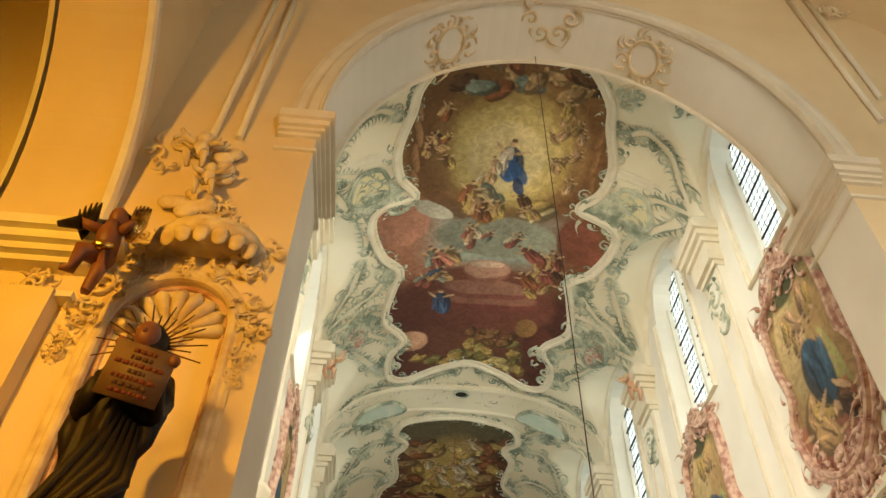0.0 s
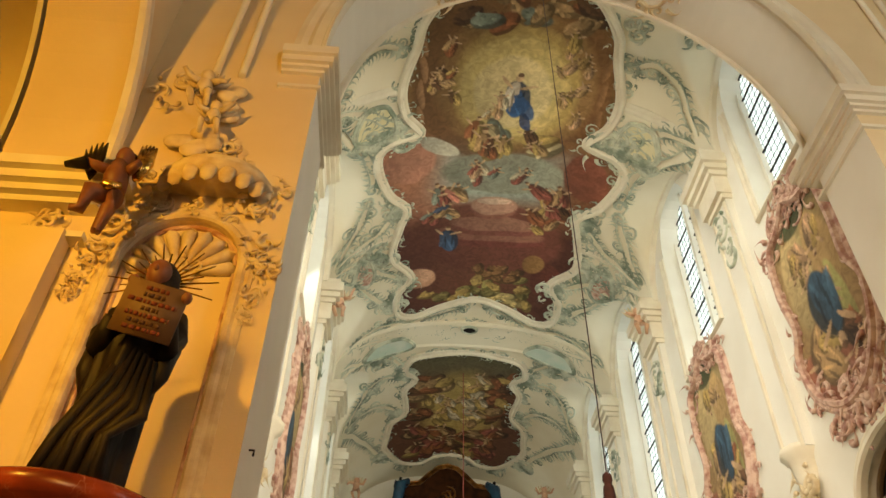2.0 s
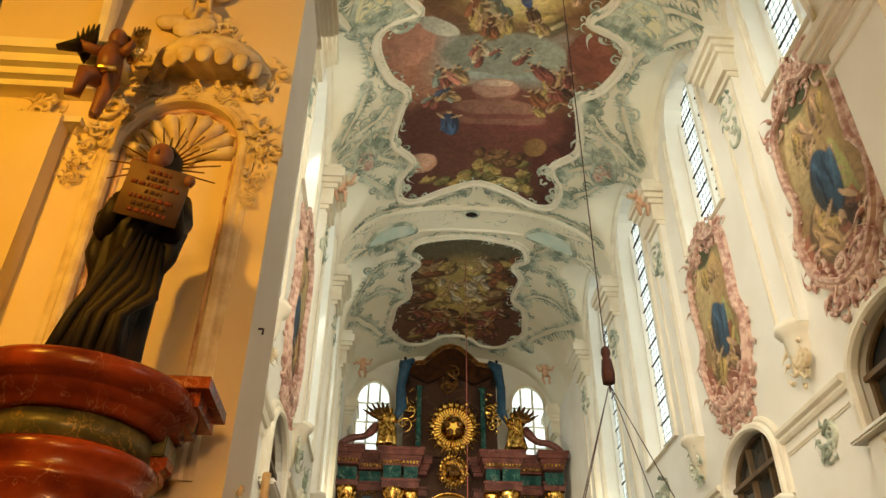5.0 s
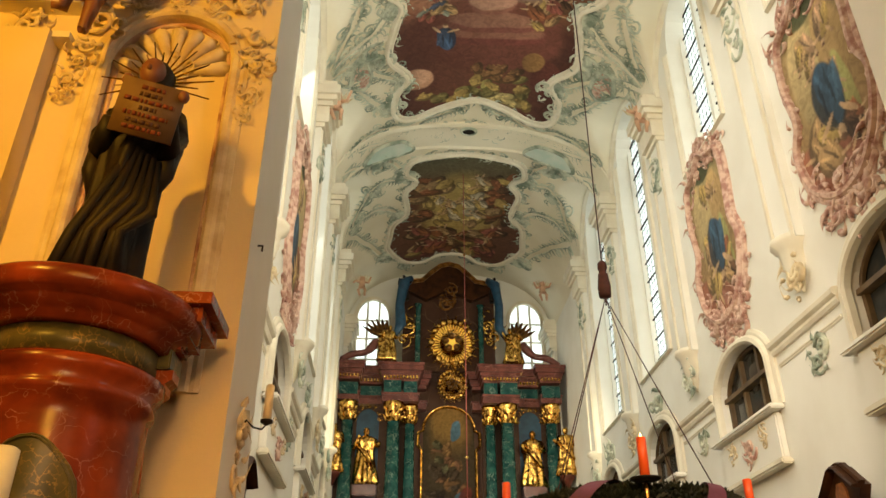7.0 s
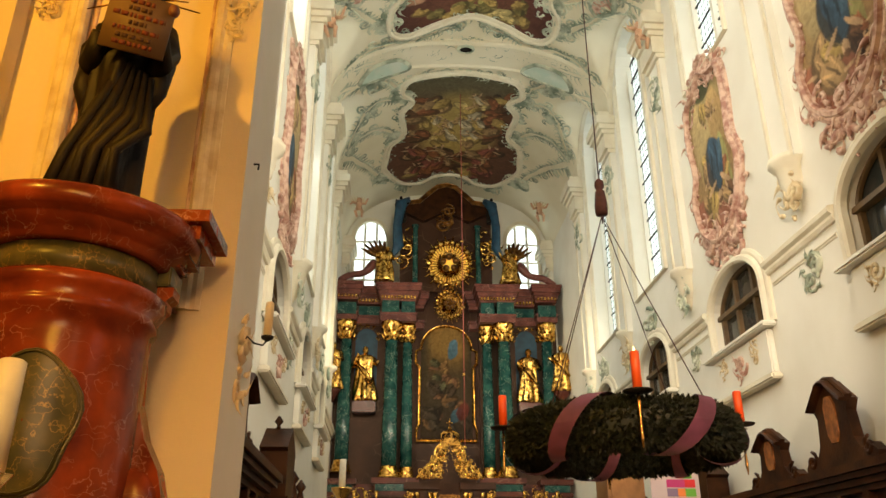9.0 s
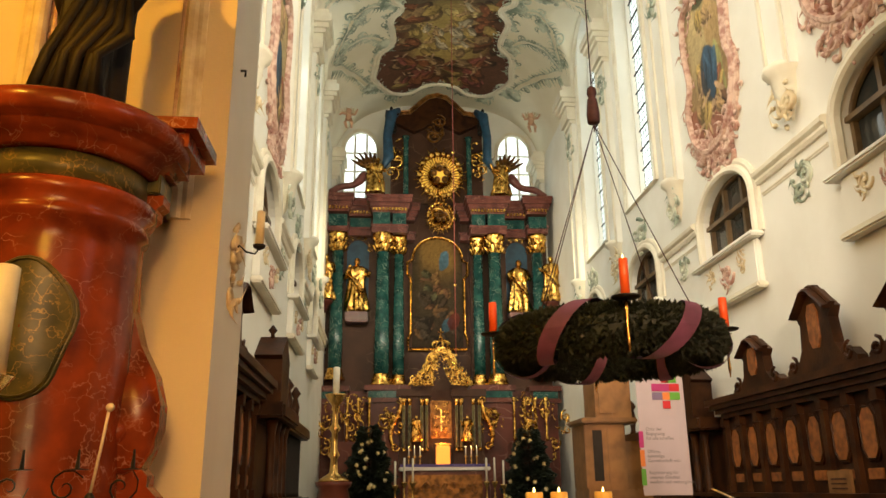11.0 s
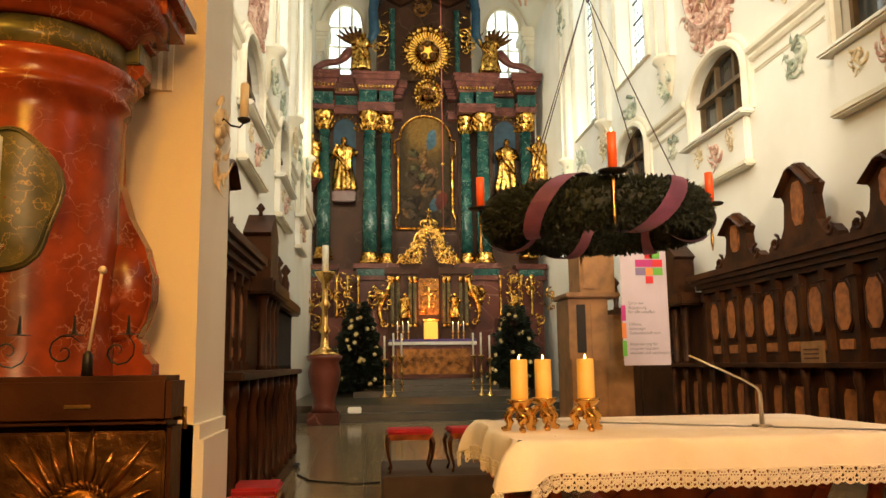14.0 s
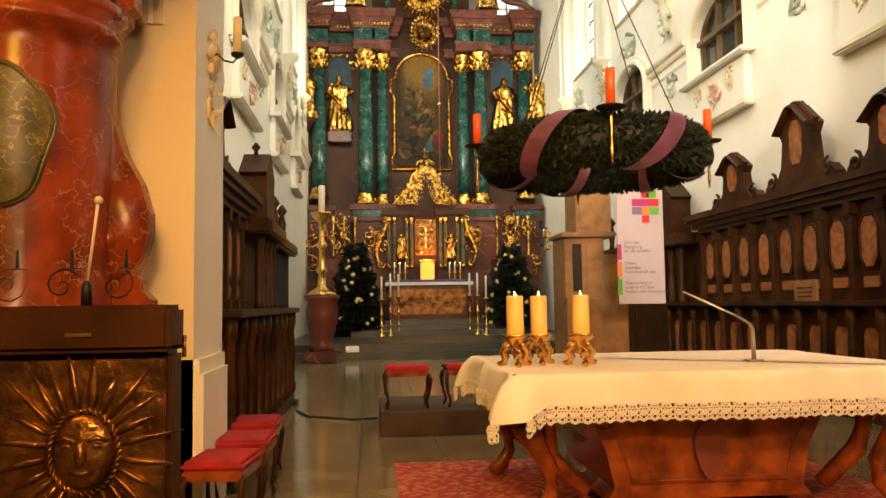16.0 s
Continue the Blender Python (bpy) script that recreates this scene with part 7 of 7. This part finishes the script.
for k, (a, h) in enumerate(((-1.71, 0.28), (3.01, 0.26), (-0.13, 0.26), (1.44, 0.27))):
    p = wc + Vector((0.96 * math.cos(a), 0.96 * math.sin(a), 0.19 if k == 0 else 0.12))
    cnd = part("candle", lathe(bmesh.new(), [(0.034, 0), (0.034, h), (0.03, h + 0.004), (0.012, h - 0.01)], 14, p), WAXO, wreath, "orange wax candle")
    part("dish", lathe(bmesh.new(), [(0.02, -0.02), (0.1, -0.012), (0.11, 0.0), (0.03, 0.0)], 16, p), IRON, cnd)
    part("spike", lathe(bmesh.new(), [(0.004, -0.4), (0.014, -0.33), (0.008, -0.2), (0.014, -0.1), (0.01, -0.02)], 8, p), BRASS, cnd)
    if k == 0:
        part("flame", lathe(bmesh.new(), [(0.001, h), (0.007, h + 0.012), (0.001, h + 0.04)], 8, p), FLAME, cnd)
for k in range(4):
    a = 0.62 + 1.571 * k
    part("cord", tube(bmesh.new(), [wc + Vector((0.8 * math.cos(a), 0.8 * math.sin(a), 0.2)), Vector((1.87, 6.4, 4.68))], 0.0045, 6), CORD, wreath)
hang = thing("hanging_cord", "dark red hanging cord with a large tassel", "cord")
part("rope", tube(bmesh.new(), [(1.87, 6.4, 4.6), (1.87, 6.4, 9.0), (1.87, 6.4, 13.62)], 0.006, 8), CORD, hang)
part("tassel", lathe(bmesh.new(), [(0.02, 4.68), (0.055, 4.69), (0.06, 4.78), (0.045, 4.92), (0.03, 4.94), (0.045, 4.98), (0.04, 5.03), (0.012, 5.06)], 16, (1.87, 6.4, 0)), CORD, hang)
lampcord = thing("sanctuary_cord", "thin red cord with small gilded beads before the altar", "cord")
part("rope", tube(bmesh.new(), [(2.3, 25.0, 5.6), (2.3, 25.0, 18.72)], 0.014, 6), plain("red_cord", (0.3, 0.06, 0.04)), lampcord)
for z in (5.6, 7.9, 10.2, 12.6, 15.2):
    part("bead", ball(bmesh.new(), (2.3, 25.0, z), 0.05), GOLD, lampcord)

# ---- foreground: table, stools, lectern ----
table = thing("altar_table", "cherry wood altar table with scrolled legs and carved panels", "table")
TX0, TX1, TY0, TY1 = 0.9, 3.78, 4.98, 7.0
part("top", rbox(TX0 + 0.03, TX1 - 0.03, TY0 + 0.05, TY1 - 0.05, 0.93, 0.985, 0.01), CHERRY, table)
body = [(1.42, 0.93), (1.46, 0.72), (1.6, 0.45), (1.66, 0.18), (1.6, 0.1), (3.06, 0.1), (3.0, 0.18), (3.06, 0.45), (3.2, 0.72), (3.24, 0.93)]
part("body", slab(bmesh.new(), [body], lambda u, v, w: (u, 5.35 + w, v), 1.3), CHERRY, table)
bm = bmesh.new()
inner = [(1.58, 0.72), (1.72, 0.45), (1.78, 0.22), (2.88, 0.22), (2.94, 0.45), (3.08, 0.72)]
sweep(bm, flat_path(inner, lambda u, v, w: (u, 5.35, v), (0, -1, 0), True), mould(0.03, 0.02), True)
for e in (-1, 1):
    scroll(bm, lambda u, v, w: (u, 5.34 - w, v), 2.33 + e * 0.75, 0.66, 0.09, 0, 1.4, e, 0.16)
    scroll(bm, lambda u, v, w: (u, 5.34 - w, v), 2.33 + e * 0.1, 0.7, 0.12, 1.57, 0.9, -e, 0.14)
part("carving", bm, CHERRY, table, "carved scrolls and mouldings", True)
lp = [(2.33 + 0.11 * math.cos(a) * (1 + 0.3 * math.sin(a)), 0.42 + 0.2 * math.sin(a)) for a in (6.283 * k / 20 for k in range(20))]
part("cartouche", slab(bmesh.new(), [lp], lambda u, v, w: (u, 5.31 + w, v), 0.05), plain("dark_cherry_inlay", (0.16, 0.035, 0.012)), table, "dark inlaid cartouche")
for x, e in ((1.12, -1), (3.54, 1)):
    for y in (5.2, 6.75):
        pts = [(x - e * 0.12, y + 0.05, 0.93), (x + e * 0.1, y - 0.02, 0.8), (x + e * 0.12, y - 0.04, 0.66), (x + e * 0.02, y, 0.5), (x - e * 0.07, y + 0.03, 0.34), (x - e * 0.06, y + 0.02, 0.2), (x + e * 0.02, y - 0.03, 0.1), (x + e * 0.1, y - 0.06, 0.05)]
        leg = part("leg", tube(bmesh.new(), pts, [0.08, 0.1, 0.09, 0.07, 0.06, 0.055, 0.06, 0.045], 10), CHERRY, table)
        bm = bmesh.new()
        scroll(bm, lambda u, v, w: (u, y - 0.05 - w, v), x + e * 0.02, 0.72, 0.11, 0, 1.3, -e, 0.2)
        scroll(bm, lambda u, v, w: (u, y - 0.05 - w, v), x + e * 0.04, 0.1, 0.07, 0, 1.3, e, 0.25)
        part("volute", bm, CHERRY, leg, "carved scroll", True)
        tube_pts = [(x - e * 0.25, y + 0.2, 0.9), (x - e * 0.05, y + 0.12, 0.7), (x - e * 0.1, y + 0.2, 0.4), (x - e * 0.35, y + 0.25, 0.15)]
        part("brace", tube(bmesh.new(), tube_pts, [0.06, 0.08, 0.07, 0.06], 9), CHERRY, table)
# table cloth with its lace
cloth = thing("tablecloth", "white linen tablecloth with a lace border draped over the altar", "tablecloth")


def hem(t):
    """A point round the rim of the table, t from 0 to 1, with its outward way."""
    w, d = TX1 - TX0, TY1 - TY0
    s = t * 2 * (w + d)
    if s < w:
        return (TX0 + s, TY0), (0, -1)
    s -= w
    if s < d:
        return (TX1, TY0 + s), (1, 0)
    s -= d
    if s < w:
        return (TX1 - s, TY1), (0, 1)
    s -= w
    return (TX0, TY1 - s), (-1, 0)


def skirt(t, z, bulge):
    (x, y), (ox, oy) = hem(t % 1.0)
    cx_ = math.exp(-((min(abs(x - TX0), abs(x - TX1)) / 0.12) ** 2)) * math.exp(-((min(abs(y - TY0), abs(y - TY1)) / 0.12) ** 2))
    wav = 0.018 * math.sin(50 * t) + 0.012 * math.sin(113 * t + 1) + 0.01 * math.sin(171 * t)
    f = bulge * (0.035 + 1.2 * wav + 0.1 * cx_)
    dx = -1 if x < TX0 + 0.01 else 1 if x > TX1 - 0.01 else 0
    dy = -1 if y < TY0 + 0.01 else 1 if y > TY1 - 0.01 else 0
    return (x + (ox or dx * cx_) * f, y + (oy or dy * cx_) * f, z - 0.08 * cx_ * max(bulge, 0))


bm = bmesh.new()
N = 420
levels = [(0.998, -0.6), (0.993, 0.0), (0.97, 0.5), (0.92, 0.8), (0.86, 1.0), (0.81, 1.1)]
rings = [[bm.verts.new(skirt(k / N, z, b)) for k in range(N)] for z, b in levels]
for a, b in zip(rings, rings[1:]):
    for k in range(N):
        bm.faces.new((a[k], a[(k + 1) % N], b[(k + 1) % N], b[k])).smooth = True
bm.faces.new(rings[0])
part("linen", bm, CLOTH, cloth, "", False)
lace = bmesh.new()
N2 = 128
for k in range(N2):
    t = k / N2
    c = Vector(skirt(t, 0.766, 1.12))
    e = (Vector(skirt(t + 0.4 / N2, 0.766, 1.12)) - Vector(skirt(t - 0.4 / N2, 0.766, 1.12))).normalized()
    loops = [(0.036, 0, 0, 0.0065), (0.03, 0, -0.045, 0.006), (0.016, 0, -0.05, 0.006), (0.017, 0.038, 0.022, 0.006), (0.017, 0.038, -0.022, 0.006), (0.014, 0.038, -0.05, 0.006)]
    loops += [(0.011, 0.02 * math.cos(a), 0.02 * math.sin(a), 0.006) for a in (6.283 * j / 6 for j in range(6))]
    for rr, uu, zz, tk in loops:
        pts = [c + e * (uu + rr * math.cos(a)) + Vector((0, 0, zz + rr * math.sin(a))) for a in (6.283 * j / 8 for j in range(9))]
        tube(lace, pts, tk, 4)
ob = part("lace", lace, CLOTH, cloth, "crocheted white lace border", False, "stuff")
bm = bmesh.new()
for z in (0.808, 0.803):
    tube(bm, [skirt(k / 200, z, 1.12) for k in range(201)], 0.004, 4)
part("lace_edge", bm, CLOTH, cloth)

for x, y in ((1.05, 5.66), (1.25, 5.78), (1.53, 5.64)):
    t = thing("pillar_candle", "lit cream pillar candle on an ornate gilt holder", "candle", (x, y, 0.997), 0, "table candles")
    bm = lathe(bmesh.new(), [(0.03, 0.08), (0.035, 0.11), (0.03, 0.14), (0.05, 0.17), (0.085, 0.2), (0.098, 0.225), (0.09, 0.23), (0.06, 0.22)], 20)
    for k in range(3):
        a = 6.283 * k / 3 + 0.5
        c, s = math.cos(a), math.sin(a)
        tube(bm, [(0.03 * c, 0.03 * s, 0.17), (0.075 * c, 0.075 * s, 0.145), (0.1 * c, 0.1 * s, 0.1), (0.075 * c, 0.075 * s, 0.06), (0.09 * c, 0.09 * s, 0.025), (0.125 * c, 0.125 * s, 0.014), (0.135 * c, 0.135 * s, 0.03)], [0.02, 0.03, 0.034, 0.03, 0.026, 0.02, 0.014], 8)
        rocaille(bm, lambda u, v, w, c=c, s=s: (0.075 * c - s * u + c * w, 0.075 * s + c * u + s * w, 0.075 + v), 0, 0, 0.06, random.Random(k), 2, 4)
    part("holder", bm, BRASS, t, "ornate gilt holder", True)
    part("candle", lathe(bmesh.new(), [(0.06, 0.225), (0.062, 0.24), (0.061, 0.5), (0.055, 0.508), (0.045, 0.49), (0.005, 0.485)], 24), WAX, t, "cream wax")
    part("flame", lathe(bmesh.new(), [(0.001, 0.49), (0.008, 0.505), (0.006, 0.52), (0.001, 0.54)], 8), FLAME, t)

t = thing("table_microphone", "slim silver gooseneck microphone on the altar table", "microphone", (2.83, 5.65, 0.997))
SILVER = mat("satin_silver", (0.6, 0.56, 0.48), (0.5, 0.46, 0.4), 0.3, 0.9, 8.0, 0.02)
part("base", rbox(-0.06, 0.06, -0.05, 0.05, 0, 0.018, 0.006), SILVER, t)
part("stem", tube(bmesh.new(), [(0, 0, 0.01), (0, 0, 0.24), (-0.02, 0, 0.28), (-0.12, 0, 0.34), (-0.54, -0.05, 0.52)], [0.018, 0.014, 0.01, 0.008, 0.007], 8), SILVER, t)

rug = thing("carpet", "red patterned carpet under the altar table", "carpet")
part("woven_field", rbox(0.22, 3.9, 4.6, 7.35, -0.006, 0.012, 0.004), RUG, rug)
plinth = thing("platform", "low brown felt-covered platform", "platform", (0.12, 8.85, 0))
part("deck", rbox(0, 2.9, 0, 1.5, 0, 0.27, 0.012), CAMEL, plinth)


def stool(x, y, z, turn):
    t = thing("stool", "low stool with red velvet seat and curved dark legs", "stool", (x, y, z), turn, "stools")
    part("cushion", rbox(-0.26, 0.26, -0.2, 0.2, 0.43, 0.49, 0.022), VELVET, t, "red velvet cushion")
    part("apron", rbox(-0.255, 0.255, -0.195, 0.195, 0.37, 0.43, 0.01), CHERRY, t)
    for u in (-1, 1):
        for v in (-1, 1):
            pts = [(u * 0.23, v * 0.17, 0.4), (u * 0.26, v * 0.19, 0.33), (u * 0.245, v * 0.18, 0.2), (u * 0.21, v * 0.16, 0.08), (u * 0.235, v * 0.18, 0.012)]
            part("leg", tube(bmesh.new(), pts, [0.028, 0.026, 0.018, 0.014, 0.018], 8), WOOD, t)
    return t


stool(0.43, 9.2, 0.27, 0)
stool(1.12, 9.25, 0.27, 4)
stool(-0.95, 5.35, 0, 84)
stool(-0.93, 6.15, 0, 88)
stool(-0.97, 7.05, 0, 91)
t = thing("floor_cable", "dark cable lying on the choir floor", "cable")
part("wire", tube(bmesh.new(), [(-1.0, 11.2, 0.012), (-0.8, 10.6, 0.012), (-0.5, 10.4, 0.012), (-0.2, 10.2, 0.012), (0.1, 10.3, 0.012)], 0.012, 6), IRON, t)
t = thing("floor_box", "small black connector box on the choir step", "box", (-1.15, 12.0, 0))
part("case", rbox(-0.1, 0.1, -0.15, 0.15, 0, 0.06, 0.01), IRON, t)

EMBOSS = mat("embossed_bronze", (0.3, 0.135, 0.036), (0.1, 0.042, 0.013), 0.3, 0.9, 9.0, 0.5, 22)
lect = thing("lectern", "dark wooden lectern with embossed bronze sun front panel", "lectern", (-0.78, 2.3, 0))
part("desk", rbox(-0.3, 0.235, -0.06, 0.12, 1.33, 1.46, 0.015), WOOD, lect, "dark wooden desk top")
part("body", rbox(-0.27, 0.225, 0.0, 0.14, 0.05, 1.33, 0.012), WOOD, lect)
part("foot", rbox(-0.3, 0.27, -0.05, 0.3, 0, 0.06, 0.015), WOOD, lect)
part("front_panel", rbox(-0.25, 0.215, -0.018, 0.004, 0.25, 1.31, 0.006), EMBOSS, lect, "embossed bronze panel")
bm = bmesh.new()
c = (0.0, 1.06)
ball(bm, (c[0], -0.01, c[1]), (0.085, 0.035, 0.105), 0, 24, 14)
ball(bm, (c[0], -0.042, c[1] - 0.005), (0.018, 0.018, 0.035), 0)
for k in range(24):
    a = 6.283 * (k + 0.5) / 24
    L = (0.27, 0.2, 0.24)[k % 3]
    pts = [(c[0] + q * math.cos(a + 0.06 * math.sin(8 * q + k)), -0.018, c[1] + 1.1 * q * math.sin(a + 0.06 * math.sin(8 * q + k))) for q in (0.1, 0.135, 0.17, L)]
    tube(bm, pts, [0.01, 0.019, 0.017, 0.004], 8, 0, 0.5)
for e in (-1, 1):
    tube(bm, [(c[0] + e * 0.018, -0.042, c[1] + 0.03), (c[0] + e * 0.04, -0.04, c[1] + 0.042), (c[0] + e * 0.065, -0.03, c[1] + 0.03)], 0.006, 5)
    ball(bm, (c[0] + e * 0.038, -0.036, c[1] + 0.018), (0.014, 0.008, 0.008))
tube(bm, [(c[0] - 0.03, -0.036, c[1] - 0.05), (c[0], -0.041, c[1] - 0.054), (c[0] + 0.03, -0.036, c[1] - 0.05)], 0.007, 5)
for k in range(40):
    a = 6.283 * k / 40
    tube(bm, [(c[0] + 0.085 * math.cos(a), -0.02, c[1] + 0.105 * math.sin(a)), (c[0] + 0.1 * math.cos(a + 0.2), -0.024, c[1] + 0.12 * math.sin(a + 0.2))], 0.006, 5)
part("sun_relief", bm, EMBOSS, lect, "embossed sun disc with petal rays", True)
part("handle", tube(bmesh.new(), [(0.22, 0.05, 1.34), (0.25, 0.04, 1.34), (0.255, 0.03, 1.37), (0.255, 0.03, 1.31)], 0.007, 6), BRASS, lect, "small brass handle")
part("desk_trim", rbox(-0.04, 0.03, -0.066, -0.058, 1.375, 1.385, 0.002), BRASS, lect)
BEIGE = plain("beige_enamel", (0.62, 0.5, 0.34))
t = thing("lectern_microphone", "slim beige gooseneck microphone on the lectern", "microphone", (-0.8, 2.34, 1.46))
part("foot", lathe(bmesh.new(), [(0.016, -0.002), (0.014, 0.06), (0.006, 0.07)], 10), IRON, t)
part("stem", tube(bmesh.new(), [(0, 0, 0.06), (0.015, 0, 0.18), (0.03, -0.01, 0.29)], 0.0045, 6), BEIGE, t)
part("head", ball(bmesh.new(), (0.033, -0.012, 0.3), (0.012, 0.012, 0.012)), BEIGE, t)
t = thing("iron_candle_rack", "black wrought iron scroll rack behind the lectern", "rack")
for k in range(3):
    bm = bmesh.new()
    scroll(bm, lambda u, v, w: (u, 3.45 - w, v), -1.5 + 0.22 * k, 1.55, 0.07, 0.5 * k, 1.4, 1 if k % 2 else -1, 0.06)
    part("scroll", bm, IRON, t)
    part("spike", lathe(bmesh.new(), [(0.05, 1.62), (0.01, 1.625), (0.004, 1.7)], 8, (-1.46 + 0.22 * k, 3.45, 0)), IRON, t)
part("bar", tube(bmesh.new(), [(-1.8, 3.45, 1.42), (-1.0, 3.45, 1.42)], 0.01, 6), IRON, t)
part("post", tube(bmesh.new(), [(-1.4, 3.45, 0.0), (-1.4, 3.45, 1.42)], 0.015, 6), IRON, t)
t = thing("standing_candle", "thick cream candle standing beside the pedestal", "candle", (-1.57, 3.3, 0))
part("stand", lathe(bmesh.new(), [(0.14, 0), (0.03, 0.1), (0.03, 1.9), (0.09, 1.98)], 14), BRASS, t)
part("wax", lathe(bmesh.new(), [(0.055, 1.98), (0.055, 2.43), (0.04, 2.44)], 16), WAXW, t)

# ---- pieces: floor slabs of the choir and the nave ----
SLAB_W, SLAB_L = 0.8, 0.8
mesh = bpy.data.meshes.new("slab")
bmx = rbox(-SLAB_W / 2 + 0.003, SLAB_W / 2 - 0.003, -SLAB_L / 2 + 0.003, SLAB_L / 2 - 0.003, -0.012, 0.0, 0.002)
bmx.to_mesh(mesh)
bmx.free()
mesh.materials.append(FLOOR)
ground = bpy.data.objects["floor"]
rest = bmesh.new()
for j in range(30):
    for i in range(16):
        x, y = -2.9 + SLAB_W * i, -2.0 + SLAB_L * j
        if y > 21.2 or x < -3.1 and y > 5:
            continue
        if -1.6 < x < 6.2 and 4.0 < y < 21.2:
            ob = new("slab", mesh)
            ob.parent = ground
            ob.location = (x, y, 0)
        else:
            box(rest, x - 0.397, x + 0.397, y - 0.397, y + 0.397, -0.012, 0.0)
ob = part("slab_field", rest, FLOOR, ground, "", False, "stuff")
